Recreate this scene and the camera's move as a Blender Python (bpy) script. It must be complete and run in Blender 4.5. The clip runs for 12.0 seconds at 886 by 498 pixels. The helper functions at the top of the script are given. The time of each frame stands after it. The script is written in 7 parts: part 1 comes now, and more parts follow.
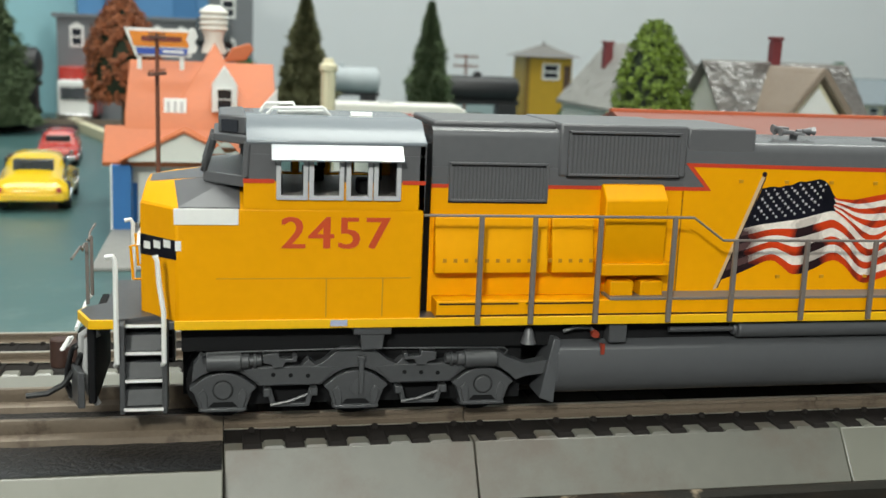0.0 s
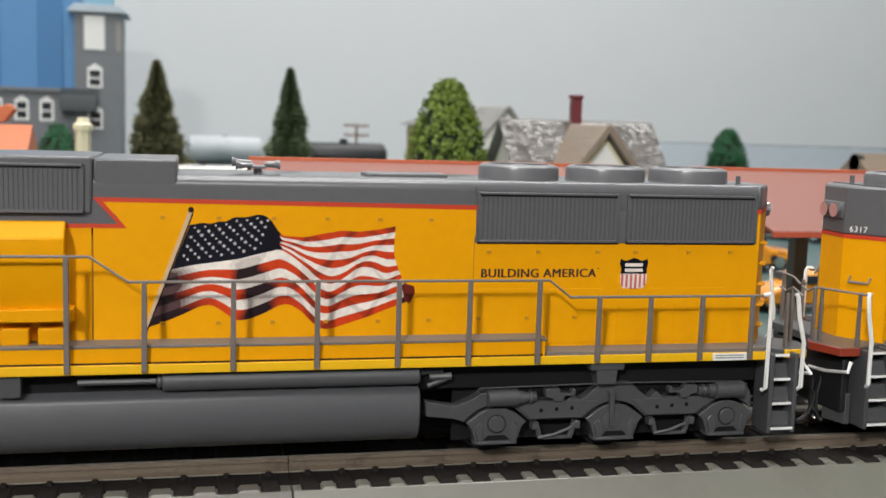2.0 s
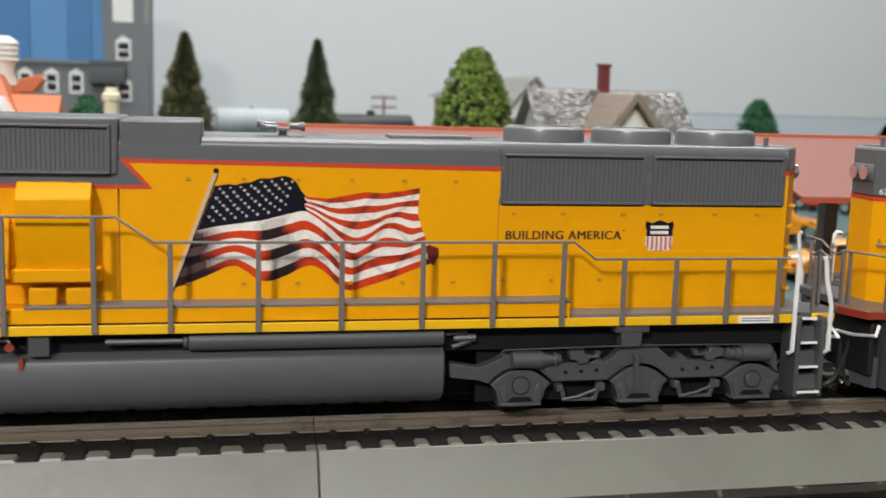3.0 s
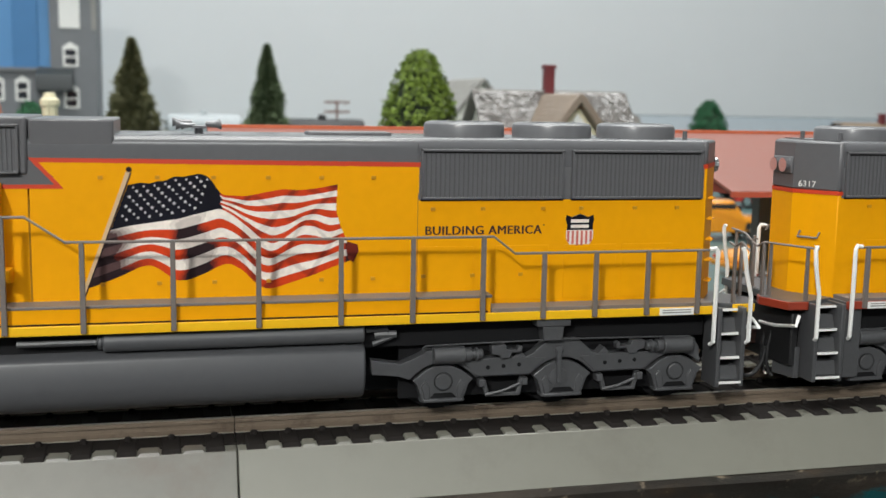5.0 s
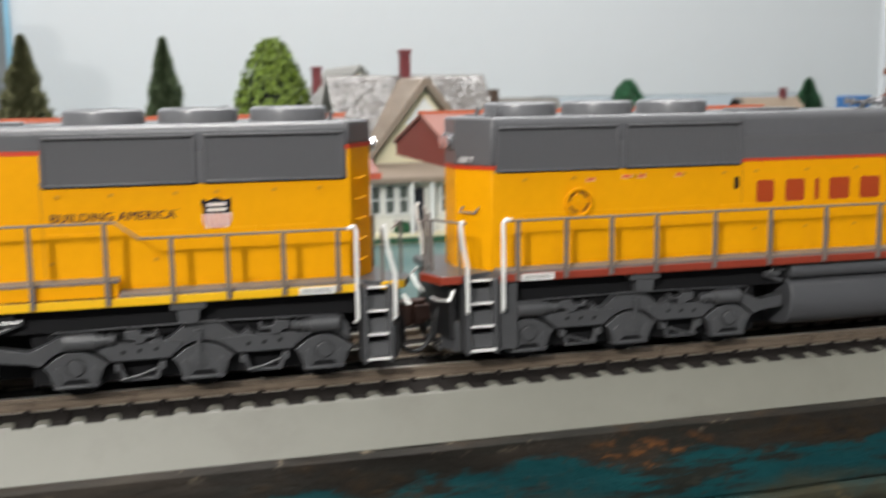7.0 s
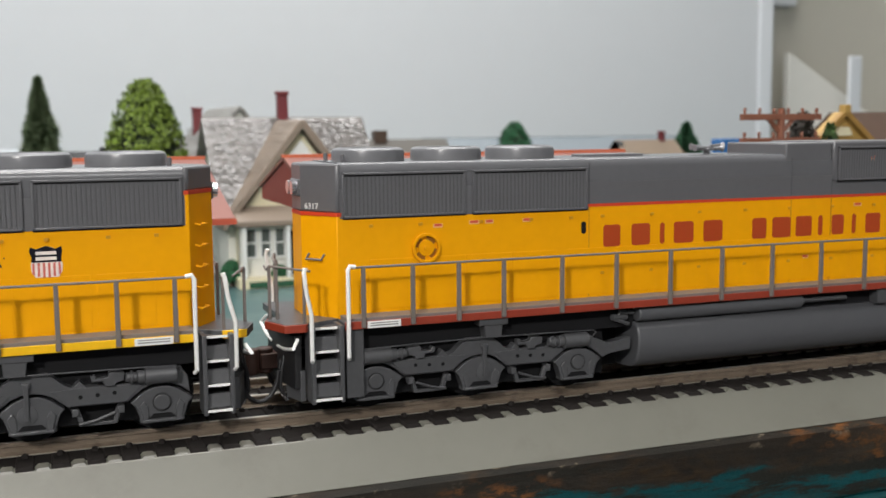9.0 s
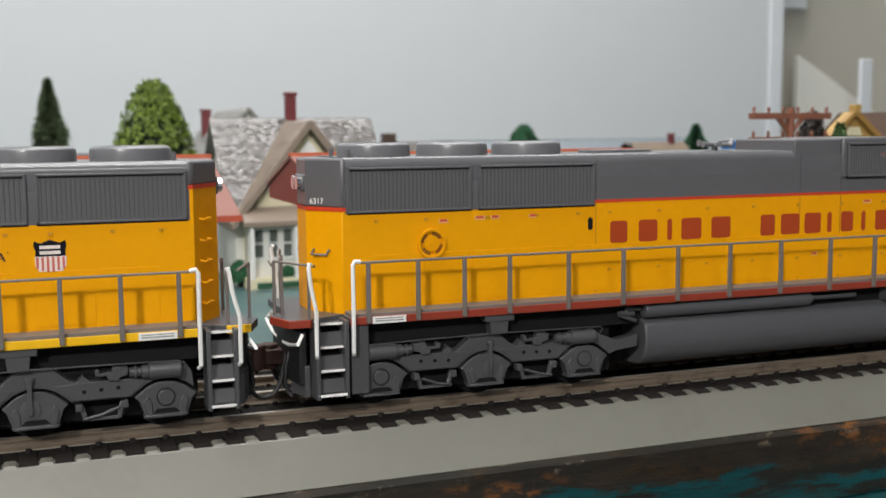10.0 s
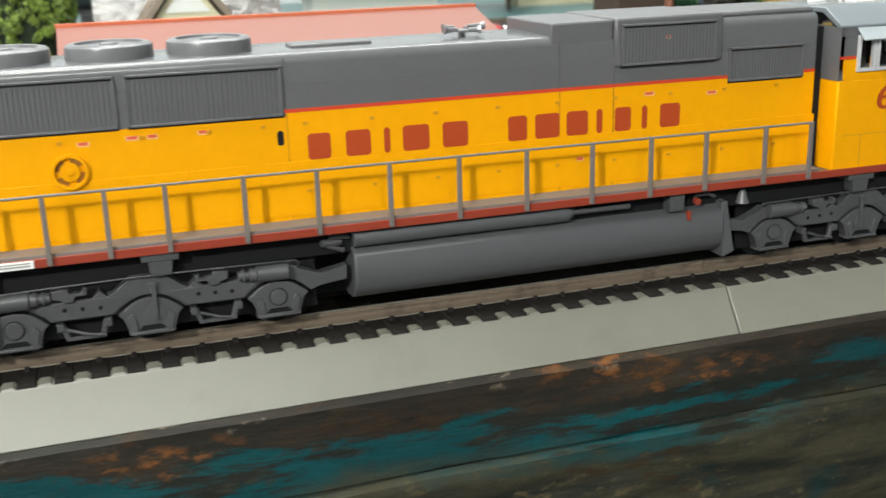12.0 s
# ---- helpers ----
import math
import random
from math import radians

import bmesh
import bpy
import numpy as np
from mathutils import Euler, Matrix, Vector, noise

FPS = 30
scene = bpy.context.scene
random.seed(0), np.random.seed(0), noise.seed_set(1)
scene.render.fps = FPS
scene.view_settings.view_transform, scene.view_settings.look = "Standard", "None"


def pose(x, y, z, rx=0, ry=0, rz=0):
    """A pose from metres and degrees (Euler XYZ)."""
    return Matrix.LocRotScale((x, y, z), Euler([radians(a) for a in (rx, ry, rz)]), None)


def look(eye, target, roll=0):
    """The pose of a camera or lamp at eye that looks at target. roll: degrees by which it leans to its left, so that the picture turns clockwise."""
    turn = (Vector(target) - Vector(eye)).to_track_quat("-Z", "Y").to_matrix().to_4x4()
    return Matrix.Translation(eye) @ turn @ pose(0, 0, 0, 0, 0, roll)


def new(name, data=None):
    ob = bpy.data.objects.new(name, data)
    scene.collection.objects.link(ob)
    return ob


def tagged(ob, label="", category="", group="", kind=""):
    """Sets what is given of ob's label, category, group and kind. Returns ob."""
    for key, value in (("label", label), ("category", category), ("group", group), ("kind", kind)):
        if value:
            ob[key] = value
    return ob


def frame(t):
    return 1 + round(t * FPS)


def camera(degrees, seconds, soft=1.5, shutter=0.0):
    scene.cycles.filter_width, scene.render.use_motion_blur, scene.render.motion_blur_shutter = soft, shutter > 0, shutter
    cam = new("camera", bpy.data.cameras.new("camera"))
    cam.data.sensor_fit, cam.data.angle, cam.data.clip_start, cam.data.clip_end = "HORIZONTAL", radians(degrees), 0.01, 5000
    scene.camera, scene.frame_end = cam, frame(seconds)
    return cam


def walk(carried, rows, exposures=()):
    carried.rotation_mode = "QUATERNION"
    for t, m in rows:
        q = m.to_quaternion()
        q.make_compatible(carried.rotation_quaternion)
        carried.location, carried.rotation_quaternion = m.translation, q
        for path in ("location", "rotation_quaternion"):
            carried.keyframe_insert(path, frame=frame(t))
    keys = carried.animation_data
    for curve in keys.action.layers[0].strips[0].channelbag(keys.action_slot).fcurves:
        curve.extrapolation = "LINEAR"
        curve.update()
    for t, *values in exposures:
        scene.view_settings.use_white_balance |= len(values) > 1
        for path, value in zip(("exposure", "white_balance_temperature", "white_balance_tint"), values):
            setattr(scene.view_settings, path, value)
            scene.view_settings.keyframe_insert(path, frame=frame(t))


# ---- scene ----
cam = camera(45.2, 12.0, soft=1.5, shutter=0.8)
# the small lens is focused on the engines, so the town behind is a little soft
cam.data.dof.use_dof, cam.data.dof.focus_distance, cam.data.dof.aperture_fstop = True, 0.215, 38.0
# seconds, eye in metres, yaw, pitch, roll
PATH = [
    (0, -0.15907, -0.20014, 0.06776, -11.540, -10.921, -2.277),
    (0.034, -0.15895, -0.20013, 0.06775, -11.535, -10.925, -2.272),
    (0.5, -0.11085, -0.19752, 0.06654, -8.851, -12.431, 0.297),
    (1, -0.07452, -0.19675, 0.06626, -10.268, -10.785, 0.004),
    (1.5, -0.05712, -0.20294, 0.06187, -9.300, -9.260, 0.260),
    (2, -0.05613, -0.20315, 0.06220, -13.185, -6.859, -1.797),
    (2.5, -0.05729, -0.20261, 0.06255, -13.017, -6.693, -1.841),
    (3, -0.05544, -0.20345, 0.05995, -11.688, -8.308, -1.615),
    (3.5, -0.05061, -0.20580, 0.05974, -13.595, -7.713, -1.884),
    (5.3, -0.04759, -0.20483, 0.05827, -13.838, -7.996, -1.020),
    (5.5, -0.04701, -0.20543, 0.05913, -13.895, -7.681, -1.072),
    (6, -0.03198, -0.21319, 0.05584, -14.767, -8.790, -0.276),
    (6.5, 0.00222, -0.22451, 0.04781, -14.582, -10.502, 0.736),
    (7, 0.01552, -0.22357, 0.05767, -15.445, -8.647, 0.738),
    (7.467, 0.02145, -0.22507, 0.05709, -18.525, -7.030, -0.262),
    (7.5, 0.02150, -0.22508, 0.05709, -18.547, -7.020, -0.269),
    (7.534, 0.02153, -0.22508, 0.05709, -18.556, -7.018, -0.266),
    (9.3, 0.02692, -0.22442, 0.05879, -21.127, -6.525, 0.495),
    (9.5, 0.02560, -0.22415, 0.05611, -20.575, -6.784, 0.239),
    (10, 0.02768, -0.22405, 0.05670, -20.424, -6.334, 0.450),
    (10.5, 0.02767, -0.22459, 0.06028, -19.083, -6.154, -0.261),
    (11, 0.03313, -0.22703, 0.06025, -16.991, -9.975, -0.595),
    (11.5, 0.07563, -0.22575, 0.06434, -14.434, -11.993, 1.856),
    (11.967, 0.10824, -0.20985, 0.07182, -18.520, -16.500, 1.615),
    (12, 0.10874, -0.20954, 0.07191, -18.569, -16.556, 1.612),
]
# the film brightens and greens a little at its start and end: seconds, stops, kelvin, tint
EXPOSURES = [(0.0, -0.10, 6400, 1), (0.5, 0.02, 6450, 3), (1.0, 0.15, 6400, 2), (1.5, 0.2, 6400, 6), (2.0, 0.0, 6450, 10), (2.5, -0.02, 6450, 10), (3.5, 0.0, 6400, 9), (5.5, 0.02, 6350, 7),
             (6.0, 0.05, 6450, 9), (6.5, 0.35, 6350, 6), (7.0, 0.28, 6450, 10), (7.5, 0.12, 6450, 10), (9.5, 0.08, 6450, 11), (10.5, 0.0, 6450, 11), (11.0, 0.05, 6500, 12), (11.5, 0.38, 6500, 10), (12.0, 0.66, 6450, 4)]
walk(cam, [(t, pose(x, y, z, 90 + pitch, roll, yaw)) for t, x, y, z, yaw, pitch, roll in PATH], EXPOSURES)

# ---- light ----
world = bpy.data.worlds.new("room_air")
scene.world = world
world.use_nodes = True
world.node_tree.nodes["Background"].inputs[0].default_value = (0.75, 0.8, 0.85, 1)
world.node_tree.nodes["Background"].inputs[1].default_value = 0.06


def area(name, eye, target, sx, sy, watts, color):
    d = bpy.data.lights.new(name, "AREA")
    d.shape, d.size, d.size_y, d.energy, d.color = "RECTANGLE", sx, sy, watts, color
    ob = new(name, d)
    ob.matrix_world = look(eye, target)
    return tagged(ob, kind="structure")


# unseen area lamps, added: two over the front aisle, three below the room's ceiling
area("tube_lamp", (-0.42, -0.72, 0.46), (0.0, 0.0, 0.02), 0.08, 0.06, 5.75, (1.0, 0.97, 0.92))
area("tube_lamp", (-0.02, -0.12, 0.66), (-0.05, -0.03, 0.0), 0.3, 0.06, 1.9, (1.0, 0.97, 0.92))
area("ceiling_panel", (-0.38, 0.28, 1.47), (-0.38, 0.28, 0.0), 1.4, 0.6, 20.5, (1.0, 0.98, 0.95))
area("ceiling_panel", (0.55, 0.90, 1.47), (0.55, 0.90, 0.0), 1.3, 0.5, 16.0, (1.0, 0.98, 0.95))
area("ceiling_panel", (0.0, -1.85, 1.47), (0.0, -0.02, 0.0), 0.7, 0.5, 17.0, (1.0, 0.98, 0.95))

# ---- materials ----
MM = 0.001


def mat(name, color, rough=0.5, metal=0.0, vary=0.12, scale=300.0, bump=0.0, spec=0.5, dirt=None, dirt_amount=0.25, island=0.0, coat=0.0):
    """A surface with a base colour that varies at two scales, fine relief and an optional second tone of wear."""
    m = bpy.data.materials.new(name)
    m.use_nodes = True
    n, l = m.node_tree.nodes, m.node_tree.links
    b = n["Principled BSDF"]
    co = n.new("ShaderNodeTexCoord")
    fine, wide = n.new("ShaderNodeTexNoise"), n.new("ShaderNodeTexNoise")
    fine.inputs["Scale"].default_value, fine.inputs["Detail"].default_value = scale * 4, 4
    wide.inputs["Scale"].default_value, wide.inputs["Detail"].default_value = scale * 0.35, 3
    for t in (fine, wide):
        l.new(co.outputs["Object"], t.inputs["Vector"])
    mix = n.new("ShaderNodeMix")
    mix.data_type = "FLOAT"
    mix.inputs[0].default_value = 0.5
    l.new(fine.outputs["Fac"], mix.inputs[2])
    l.new(wide.outputs["Fac"], mix.inputs[3])
    ramp = n.new("ShaderNodeMapRange")
    ramp.inputs[1].default_value, ramp.inputs[2].default_value = 0.25, 0.75
    ramp.inputs[3].default_value, ramp.inputs[4].default_value = 1 - vary, 1 + vary
    l.new(mix.outputs[0], ramp.inputs[0])
    value = ramp.outputs[0]
    if island:
        geo = n.new("ShaderNodeNewGeometry")
        r2 = n.new("ShaderNodeMapRange")
        r2.inputs[3].default_value, r2.inputs[4].default_value = 1 - island, 1 + island
        l.new(geo.outputs["Random Per Island"], r2.inputs[0])
        mul = n.new("ShaderNodeMath")
        mul.operation = "MULTIPLY"
        l.new(value, mul.inputs[0])
        l.new(r2.outputs[0], mul.inputs[1])
        value = mul.outputs[0]
    hsv = n.new("ShaderNodeHueSaturation")
    hsv.inputs["Color"].default_value = (*color, 1)
    l.new(value, hsv.inputs["Value"])
    out = hsv.outputs[0]
    if dirt:
        d = n.new("ShaderNodeTexNoise")
        d.inputs["Scale"].default_value, d.inputs["Detail"].default_value, d.inputs["Roughness"].default_value = scale * 0.6, 6, 0.7
        l.new(co.outputs["Object"], d.inputs["Vector"])
        dr = n.new("ShaderNodeMapRange")
        dr.inputs[1].default_value, dr.inputs[2].default_value = 0.62 - dirt_amount * 0.4, 0.72 - dirt_amount * 0.2
        l.new(d.outputs["Fac"], dr.inputs[0])
        dm = n.new("ShaderNodeMix")
        dm.data_type = "RGBA"
        l.new(dr.outputs[0], dm.inputs[0])
        l.new(out, dm.inputs[6])
        dm.inputs[7].default_value = (*dirt, 1)
        out = dm.outputs[2]
    l.new(out, b.inputs["Base Color"])
    rr = n.new("ShaderNodeMapRange")
    rr.inputs[3].default_value, rr.inputs[4].default_value = max(0.03, rough - 0.08), min(1, rough + 0.1)
    l.new(mix.outputs[0], rr.inputs[0])
    l.new(rr.outputs[0], b.inputs["Roughness"])
    b.inputs["Metallic"].default_value = metal
    b.inputs["Specular IOR Level"].default_value = spec
    b.inputs["Coat Weight"].default_value = coat
    if bump:
        bp = n.new("ShaderNodeBump")
        bp.inputs["Strength"].default_value, bp.inputs["Distance"].default_value = min(1, bump), 0.0006
        l.new(fine.outputs["Fac"], bp.inputs["Height"])
        l.new(bp.outputs[0], b.inputs["Normal"])
    return m


YELLOW = mat("yellow_paint", (0.80, 0.350, 0.0012), 0.4, vary=0.05, scale=120, spec=0.13)
GREY = mat("grey_paint", (0.108, 0.108, 0.114), 0.33, vary=0.07, scale=150)
TANKGREY = mat("tank_grey", (0.078, 0.08, 0.086), 0.42, vary=0.08, scale=150, spec=0.6)
HOODTOP = mat("hood_roof_grey", (0.108, 0.109, 0.116), 0.2, vary=0.07, scale=150)
FANGREY = mat("fan_grey", (0.135, 0.137, 0.145), 0.3, vary=0.08, scale=150)
GREYDARK = mat("dark_grey_plastic", (0.070, 0.071, 0.075), 0.33, vary=0.14, scale=250)
BLACK = mat("black_plastic", (0.012, 0.012, 0.013), 0.5, vary=0.3)
# near-black for black parts and for hollows whose shade it stands in for
SHADE = mat("black_and_shade", (0.008, 0.008, 0.009), 0.7, spec=0.2)
REDLINE = mat("red_stripe", (0.55, 0.045, 0.012), 0.45, vary=0.05)
REDLETTER = mat("red_lettering", (0.39, 0.050, 0.006), 0.45, vary=0.06)
WHITE = mat("white_paint", (0.82, 0.82, 0.80), 0.45, vary=0.05)
RAILGREY = mat("handrail_grey", (0.16, 0.138, 0.126), 0.5, vary=0.1)
SILL_YELLOW = mat("lemon_sill", (0.83, 0.47, 0.003), 0.4, vary=0.06)
SILL_RED = mat("sill_red", (0.26, 0.035, 0.015), 0.45)
BLUE = mat("decal_blue", (0.0035, 0.0034, 0.009), 0.5, vary=0.5, scale=500, spec=0.2)
FLAGWHITE = mat("decal_white", (0.78, 0.70, 0.64), 0.45, vary=0.2, scale=260)
STARWHITE = mat("star_white", (0.60, 0.57, 0.58), 0.5, vary=0.3, scale=400)
FLAGPOLE = mat("decal_wood", (0.60, 0.42, 0.24), 0.5)
INK = mat("dark_maroon_ink", (0.040, 0.011, 0.008), 0.5)
LATCH = mat("latch_ochre", (0.56, 0.25, 0.002), 0.5)
CHROME = mat("chrome", (0.8, 0.8, 0.82), 0.15, 1.0)
RUST = mat("rusty_brown", (0.05, 0.022, 0.015), 0.6, vary=0.3)
RAILSTEEL = mat("tarnished_rail", (0.19, 0.15, 0.112), 0.42, 0.25, vary=0.15, dirt=(0.1, 0.075, 0.055), dirt_amount=0.2)
RAILSHINE = mat("polished_rail", (0.62, 0.58, 0.50), 0.3, 0.8, vary=0.1)
TIE = mat("tie_plastic", (0.016, 0.0135, 0.0125), 0.75, vary=0.25, spec=0.15)
ROADBED = mat("roadbed_plastic", (0.168, 0.166, 0.138), 0.38, vary=0.05, scale=70, bump=0.03, spec=1.0, dirt=(0.150, 0.145, 0.120), dirt_amount=0.2)
ASPHALT = mat("black_roadbed", (0.012, 0.012, 0.013), 0.42, vary=0.5, scale=260, bump=1.0, spec=0.35)
ROADBED_OLD = mat("older_roadbed_plastic", (0.14, 0.137, 0.117), 0.38, vary=0.12, scale=70, bump=0.05, spec=0.9, dirt=(0.12, 0.1, 0.08), dirt_amount=0.3)
TEALBOARD = mat("teal_board", (0.058, 0.122, 0.122), 0.35, vary=0.22, scale=22, bump=0.12, dirt=(0.11, 0.18, 0.175), dirt_amount=0.25)
WALLPAINT = mat("wall_paint", (0.69, 0.705, 0.725), 0.7, vary=0.015, scale=8)
TRIMPAINT = mat("trim_paint", (0.80, 0.82, 0.85), 0.5, vary=0.02, scale=10)
FLOORMAT = mat("floor_tile", (0.06, 0.055, 0.05), 0.5, vary=0.1, scale=10)
PINKROOF = mat("terracotta_roof", (0.215, 0.072, 0.05), 0.5, vary=0.08, scale=60)
BRICKRED = mat("brick_red", (0.24, 0.045, 0.028), 0.55, vary=0.15)
POSTGREY = mat("post_grey", (0.27, 0.265, 0.25), 0.5)
SHINGLE = mat("weathered_shingle", (0.115, 0.104, 0.096), 0.17, vary=0.4, scale=260, spec=0.75, island=0.3)
TAUPE = mat("taupe_trim", (0.26, 0.205, 0.16), 0.5, vary=0.1)
CREAM = mat("cream_siding", (0.72, 0.66, 0.46), 0.55, vary=0.05)
WHITEWALL = mat("white_siding", (0.76, 0.75, 0.69), 0.55, vary=0.05)
CHIMNEY = mat("maroon_brick", (0.17, 0.03, 0.035), 0.5, vary=0.15)
ORANGE = mat("orange_roof", (0.52, 0.145, 0.05), 0.5, vary=0.08, scale=80)
BLUEWALL = mat("blue_siding", (0.035, 0.16, 0.42), 0.45, vary=0.1)
SKYBLUE = mat("light_blue_panel", (0.09, 0.26, 0.52), 0.5, vary=0.05)
DEEPBLUE = mat("mid_blue_panel", (0.05, 0.19, 0.42), 0.5, vary=0.05)
CYAN = mat("pale_cyan_panel", (0.34, 0.60, 0.66), 0.5, vary=0.05)
SLATE = mat("slate_wall", (0.175, 0.185, 0.20), 0.55, vary=0.08)
SLATEDARK = mat("dark_awning", (0.028, 0.035, 0.038), 0.5)
CONIFER = mat("conifer_needles", (0.125, 0.165, 0.09), 0.85, vary=0.2, island=0.25, spec=0.1)
CONIFERBROWN = mat("olive_needles", (0.155, 0.155, 0.082), 0.85, vary=0.2, island=0.25, spec=0.1)
LEAF = mat("bright_leaves", (0.138, 0.205, 0.022), 0.55, vary=0.3, island=0.55)
LEAFDARK = mat("deep_green_leaves", (0.018, 0.115, 0.042), 0.6, vary=0.3, island=0.4)
LEAFRUST = mat("rust_leaves", (0.26, 0.085, 0.032), 0.65, vary=0.3, island=0.45)
BARK = mat("bark", (0.09, 0.06, 0.04), 0.8)
POLEWOOD = mat("pole_brown", (0.17, 0.06, 0.035), 0.55, vary=0.2)
TOWERYEL = mat("ochre_wall", (0.47, 0.29, 0.02), 0.5)
DKGREEN = mat("dark_green_trim", (0.02, 0.09, 0.045), 0.5)
SILVER = mat("silver_tank", (0.50, 0.54, 0.56), 0.55)
TANKBLACK = mat("black_tank", (0.02, 0.02, 0.022), 0.45)
CARYELLOW = mat("car_yellow", (0.82, 0.55, 0.012), 0.2, spec=0.6, coat=0.6, vary=0.03)
CARRED = mat("car_red", (0.45, 0.03, 0.02), 0.25, coat=0.5)
CARORANGE = mat("car_orange", (0.72, 0.28, 0.02), 0.25, coat=0.5)
TYRE = mat("tyre_rubber", (0.015, 0.015, 0.015), 0.7)
WINDARK = mat("dark_window", (0.02, 0.022, 0.03), 0.1, spec=0.8)
PANEPALE = mat("pale_window", (0.11, 0.125, 0.115), 0.15, spec=0.7, vary=0.3)
SIGNORANGE = mat("sign_orange", (0.80, 0.26, 0.02), 0.4)
SIGNBLUE = mat("sign_blue", (0.04, 0.09, 0.42), 0.4)
GREYROOF = mat("grey_roof", (0.20, 0.19, 0.18), 0.6, vary=0.15, scale=100)
PALEROOF = mat("pale_grey_roof", (0.30, 0.29, 0.27), 0.5, vary=0.15, scale=100)
BLUEROOF = mat("bluegrey_roof", (0.26, 0.30, 0.33), 0.5, vary=0.08)
BROWNROOF = mat("brown_roof", (0.085, 0.05, 0.034), 0.55, vary=0.2)
PALEYELLOW = mat("pale_ochre", (0.43, 0.27, 0.075), 0.5)
PAVE = mat("grey_pavement", (0.25, 0.245, 0.23), 0.6, vary=0.2, scale=60)


def clear_glass():
    m = bpy.data.materials.new("clear_pane")
    m.use_nodes = True
    b = m.node_tree.nodes["Principled BSDF"]
    b.inputs["Base Color"].default_value = (0.86, 0.88, 0.88, 1)
    b.inputs["Roughness"].default_value = 0.03
    b.inputs["Transmission Weight"].default_value = 1.0
    b.inputs["IOR"].default_value = 1.05
    return m


PANE = clear_glass()


# ---- mesh helpers; all lengths in millimetres ----
def box(bm, x0, x1, y0, y1, z0, z1):
    v = [bm.verts.new((x, y, z)) for x in (x0, x1) for y in (y0, y1) for z in (z0, z1)]
    for f in ((0, 1, 3, 2), (4, 6, 7, 5), (0, 4, 5, 1), (2, 3, 7, 6), (0, 2, 6, 4), (1, 5, 7, 3)):
        bm.faces.new([v[i] for i in f])
    return bm


def prism(bm, pts, axis, a, b):
    """A closed outline in the two other axes, drawn out along one axis from a to b."""
    def put(p, q):
        return {"x": (q, *p), "y": (p[0], q, p[1]), "z": (*p, q)}[axis]
    lo, hi = [bm.verts.new(put(p, a)) for p in pts], [bm.verts.new(put(p, b)) for p in pts]
    bm.faces.new(lo)
    bm.faces.new(hi[::-1])
    for i in range(len(pts)):
        j = (i + 1) % len(pts)
        bm.faces.new((lo[i], hi[i], hi[j], lo[j]))
    return bm


def rod(bm, p, q, r, n=10, r2=None):
    p, q = Vector(p), Vector(q)
    r2 = r if r2 is None else r2
    turn = (q - p).to_track_quat("Z", "Y")
    rings = []
    for c, rad in ((p, r), (q, r2)):
        rings.append([bm.verts.new(c + turn @ Vector((rad * math.cos(2 * math.pi * i / n), rad * math.sin(2 * math.pi * i / n), 0))) for i in range(n)])
    bm.faces.new(rings[0][::-1])
    bm.faces.new(rings[1])
    for i in range(n):
        bm.faces.new((rings[0][i], rings[0][(i + 1) % n], rings[1][(i + 1) % n], rings[1][i]))
    return bm


def tube(bm, pts, r, n=7):
    """A bent round bar through the points."""
    pts = [Vector(p) for p in pts]
    rings = []
    for i, p in enumerate(pts):
        d = (pts[min(i + 1, len(pts) - 1)] - pts[max(i - 1, 0)]).normalized()
        turn = d.to_track_quat("Z", "Y")
        rings.append([bm.verts.new(p + turn @ Vector((r * math.cos(2 * math.pi * k / n), r * math.sin(2 * math.pi * k / n), 0))) for k in range(n)])
    for a, b in zip(rings, rings[1:]):
        best = min(range(n), key=lambda s: sum((a[k].co - b[(k + s) % n].co).length for k in range(n)))
        for k in range(n):
            bm.faces.new((a[k], a[(k + 1) % n], b[(k + 1 + best) % n], b[(k + best) % n]))
    bm.faces.new(rings[0][::-1])
    bm.faces.new(rings[-1])
    return bm


def lathe(bm, c, prof, n=20):
    """A turned shape on the upright axis through c = (x, y): prof is (radius, z) from bottom to top."""
    rings = [[bm.verts.new((c[0] + r * math.cos(2 * math.pi * k / n), c[1] + r * math.sin(2 * math.pi * k / n), z)) for k in range(n)] for r, z in prof]
    for a, b in zip(rings, rings[1:]):
        for k in range(n):
            bm.faces.new((a[k], a[(k + 1) % n], b[(k + 1) % n], b[k]))
    bm.faces.new(rings[0][::-1])
    bm.faces.new(rings[-1])
    return bm


def slab(bm, pts, t):
    """A plate through four or more corner points, t thick to the side away from its normal."""
    pts = [Vector(q) for q in pts]
    nrm = (pts[1] - pts[0]).cross(pts[2] - pts[0]).normalized()
    a, b = [bm.verts.new(q) for q in pts], [bm.verts.new(q - nrm * t) for q in pts]
    bm.faces.new(a)
    bm.faces.new(b[::-1])
    for i in range(len(pts)):
        j = (i + 1) % len(pts)
        bm.faces.new((a[i], b[i], b[j], a[j]))
    return bm


def B():
    return bmesh.new()


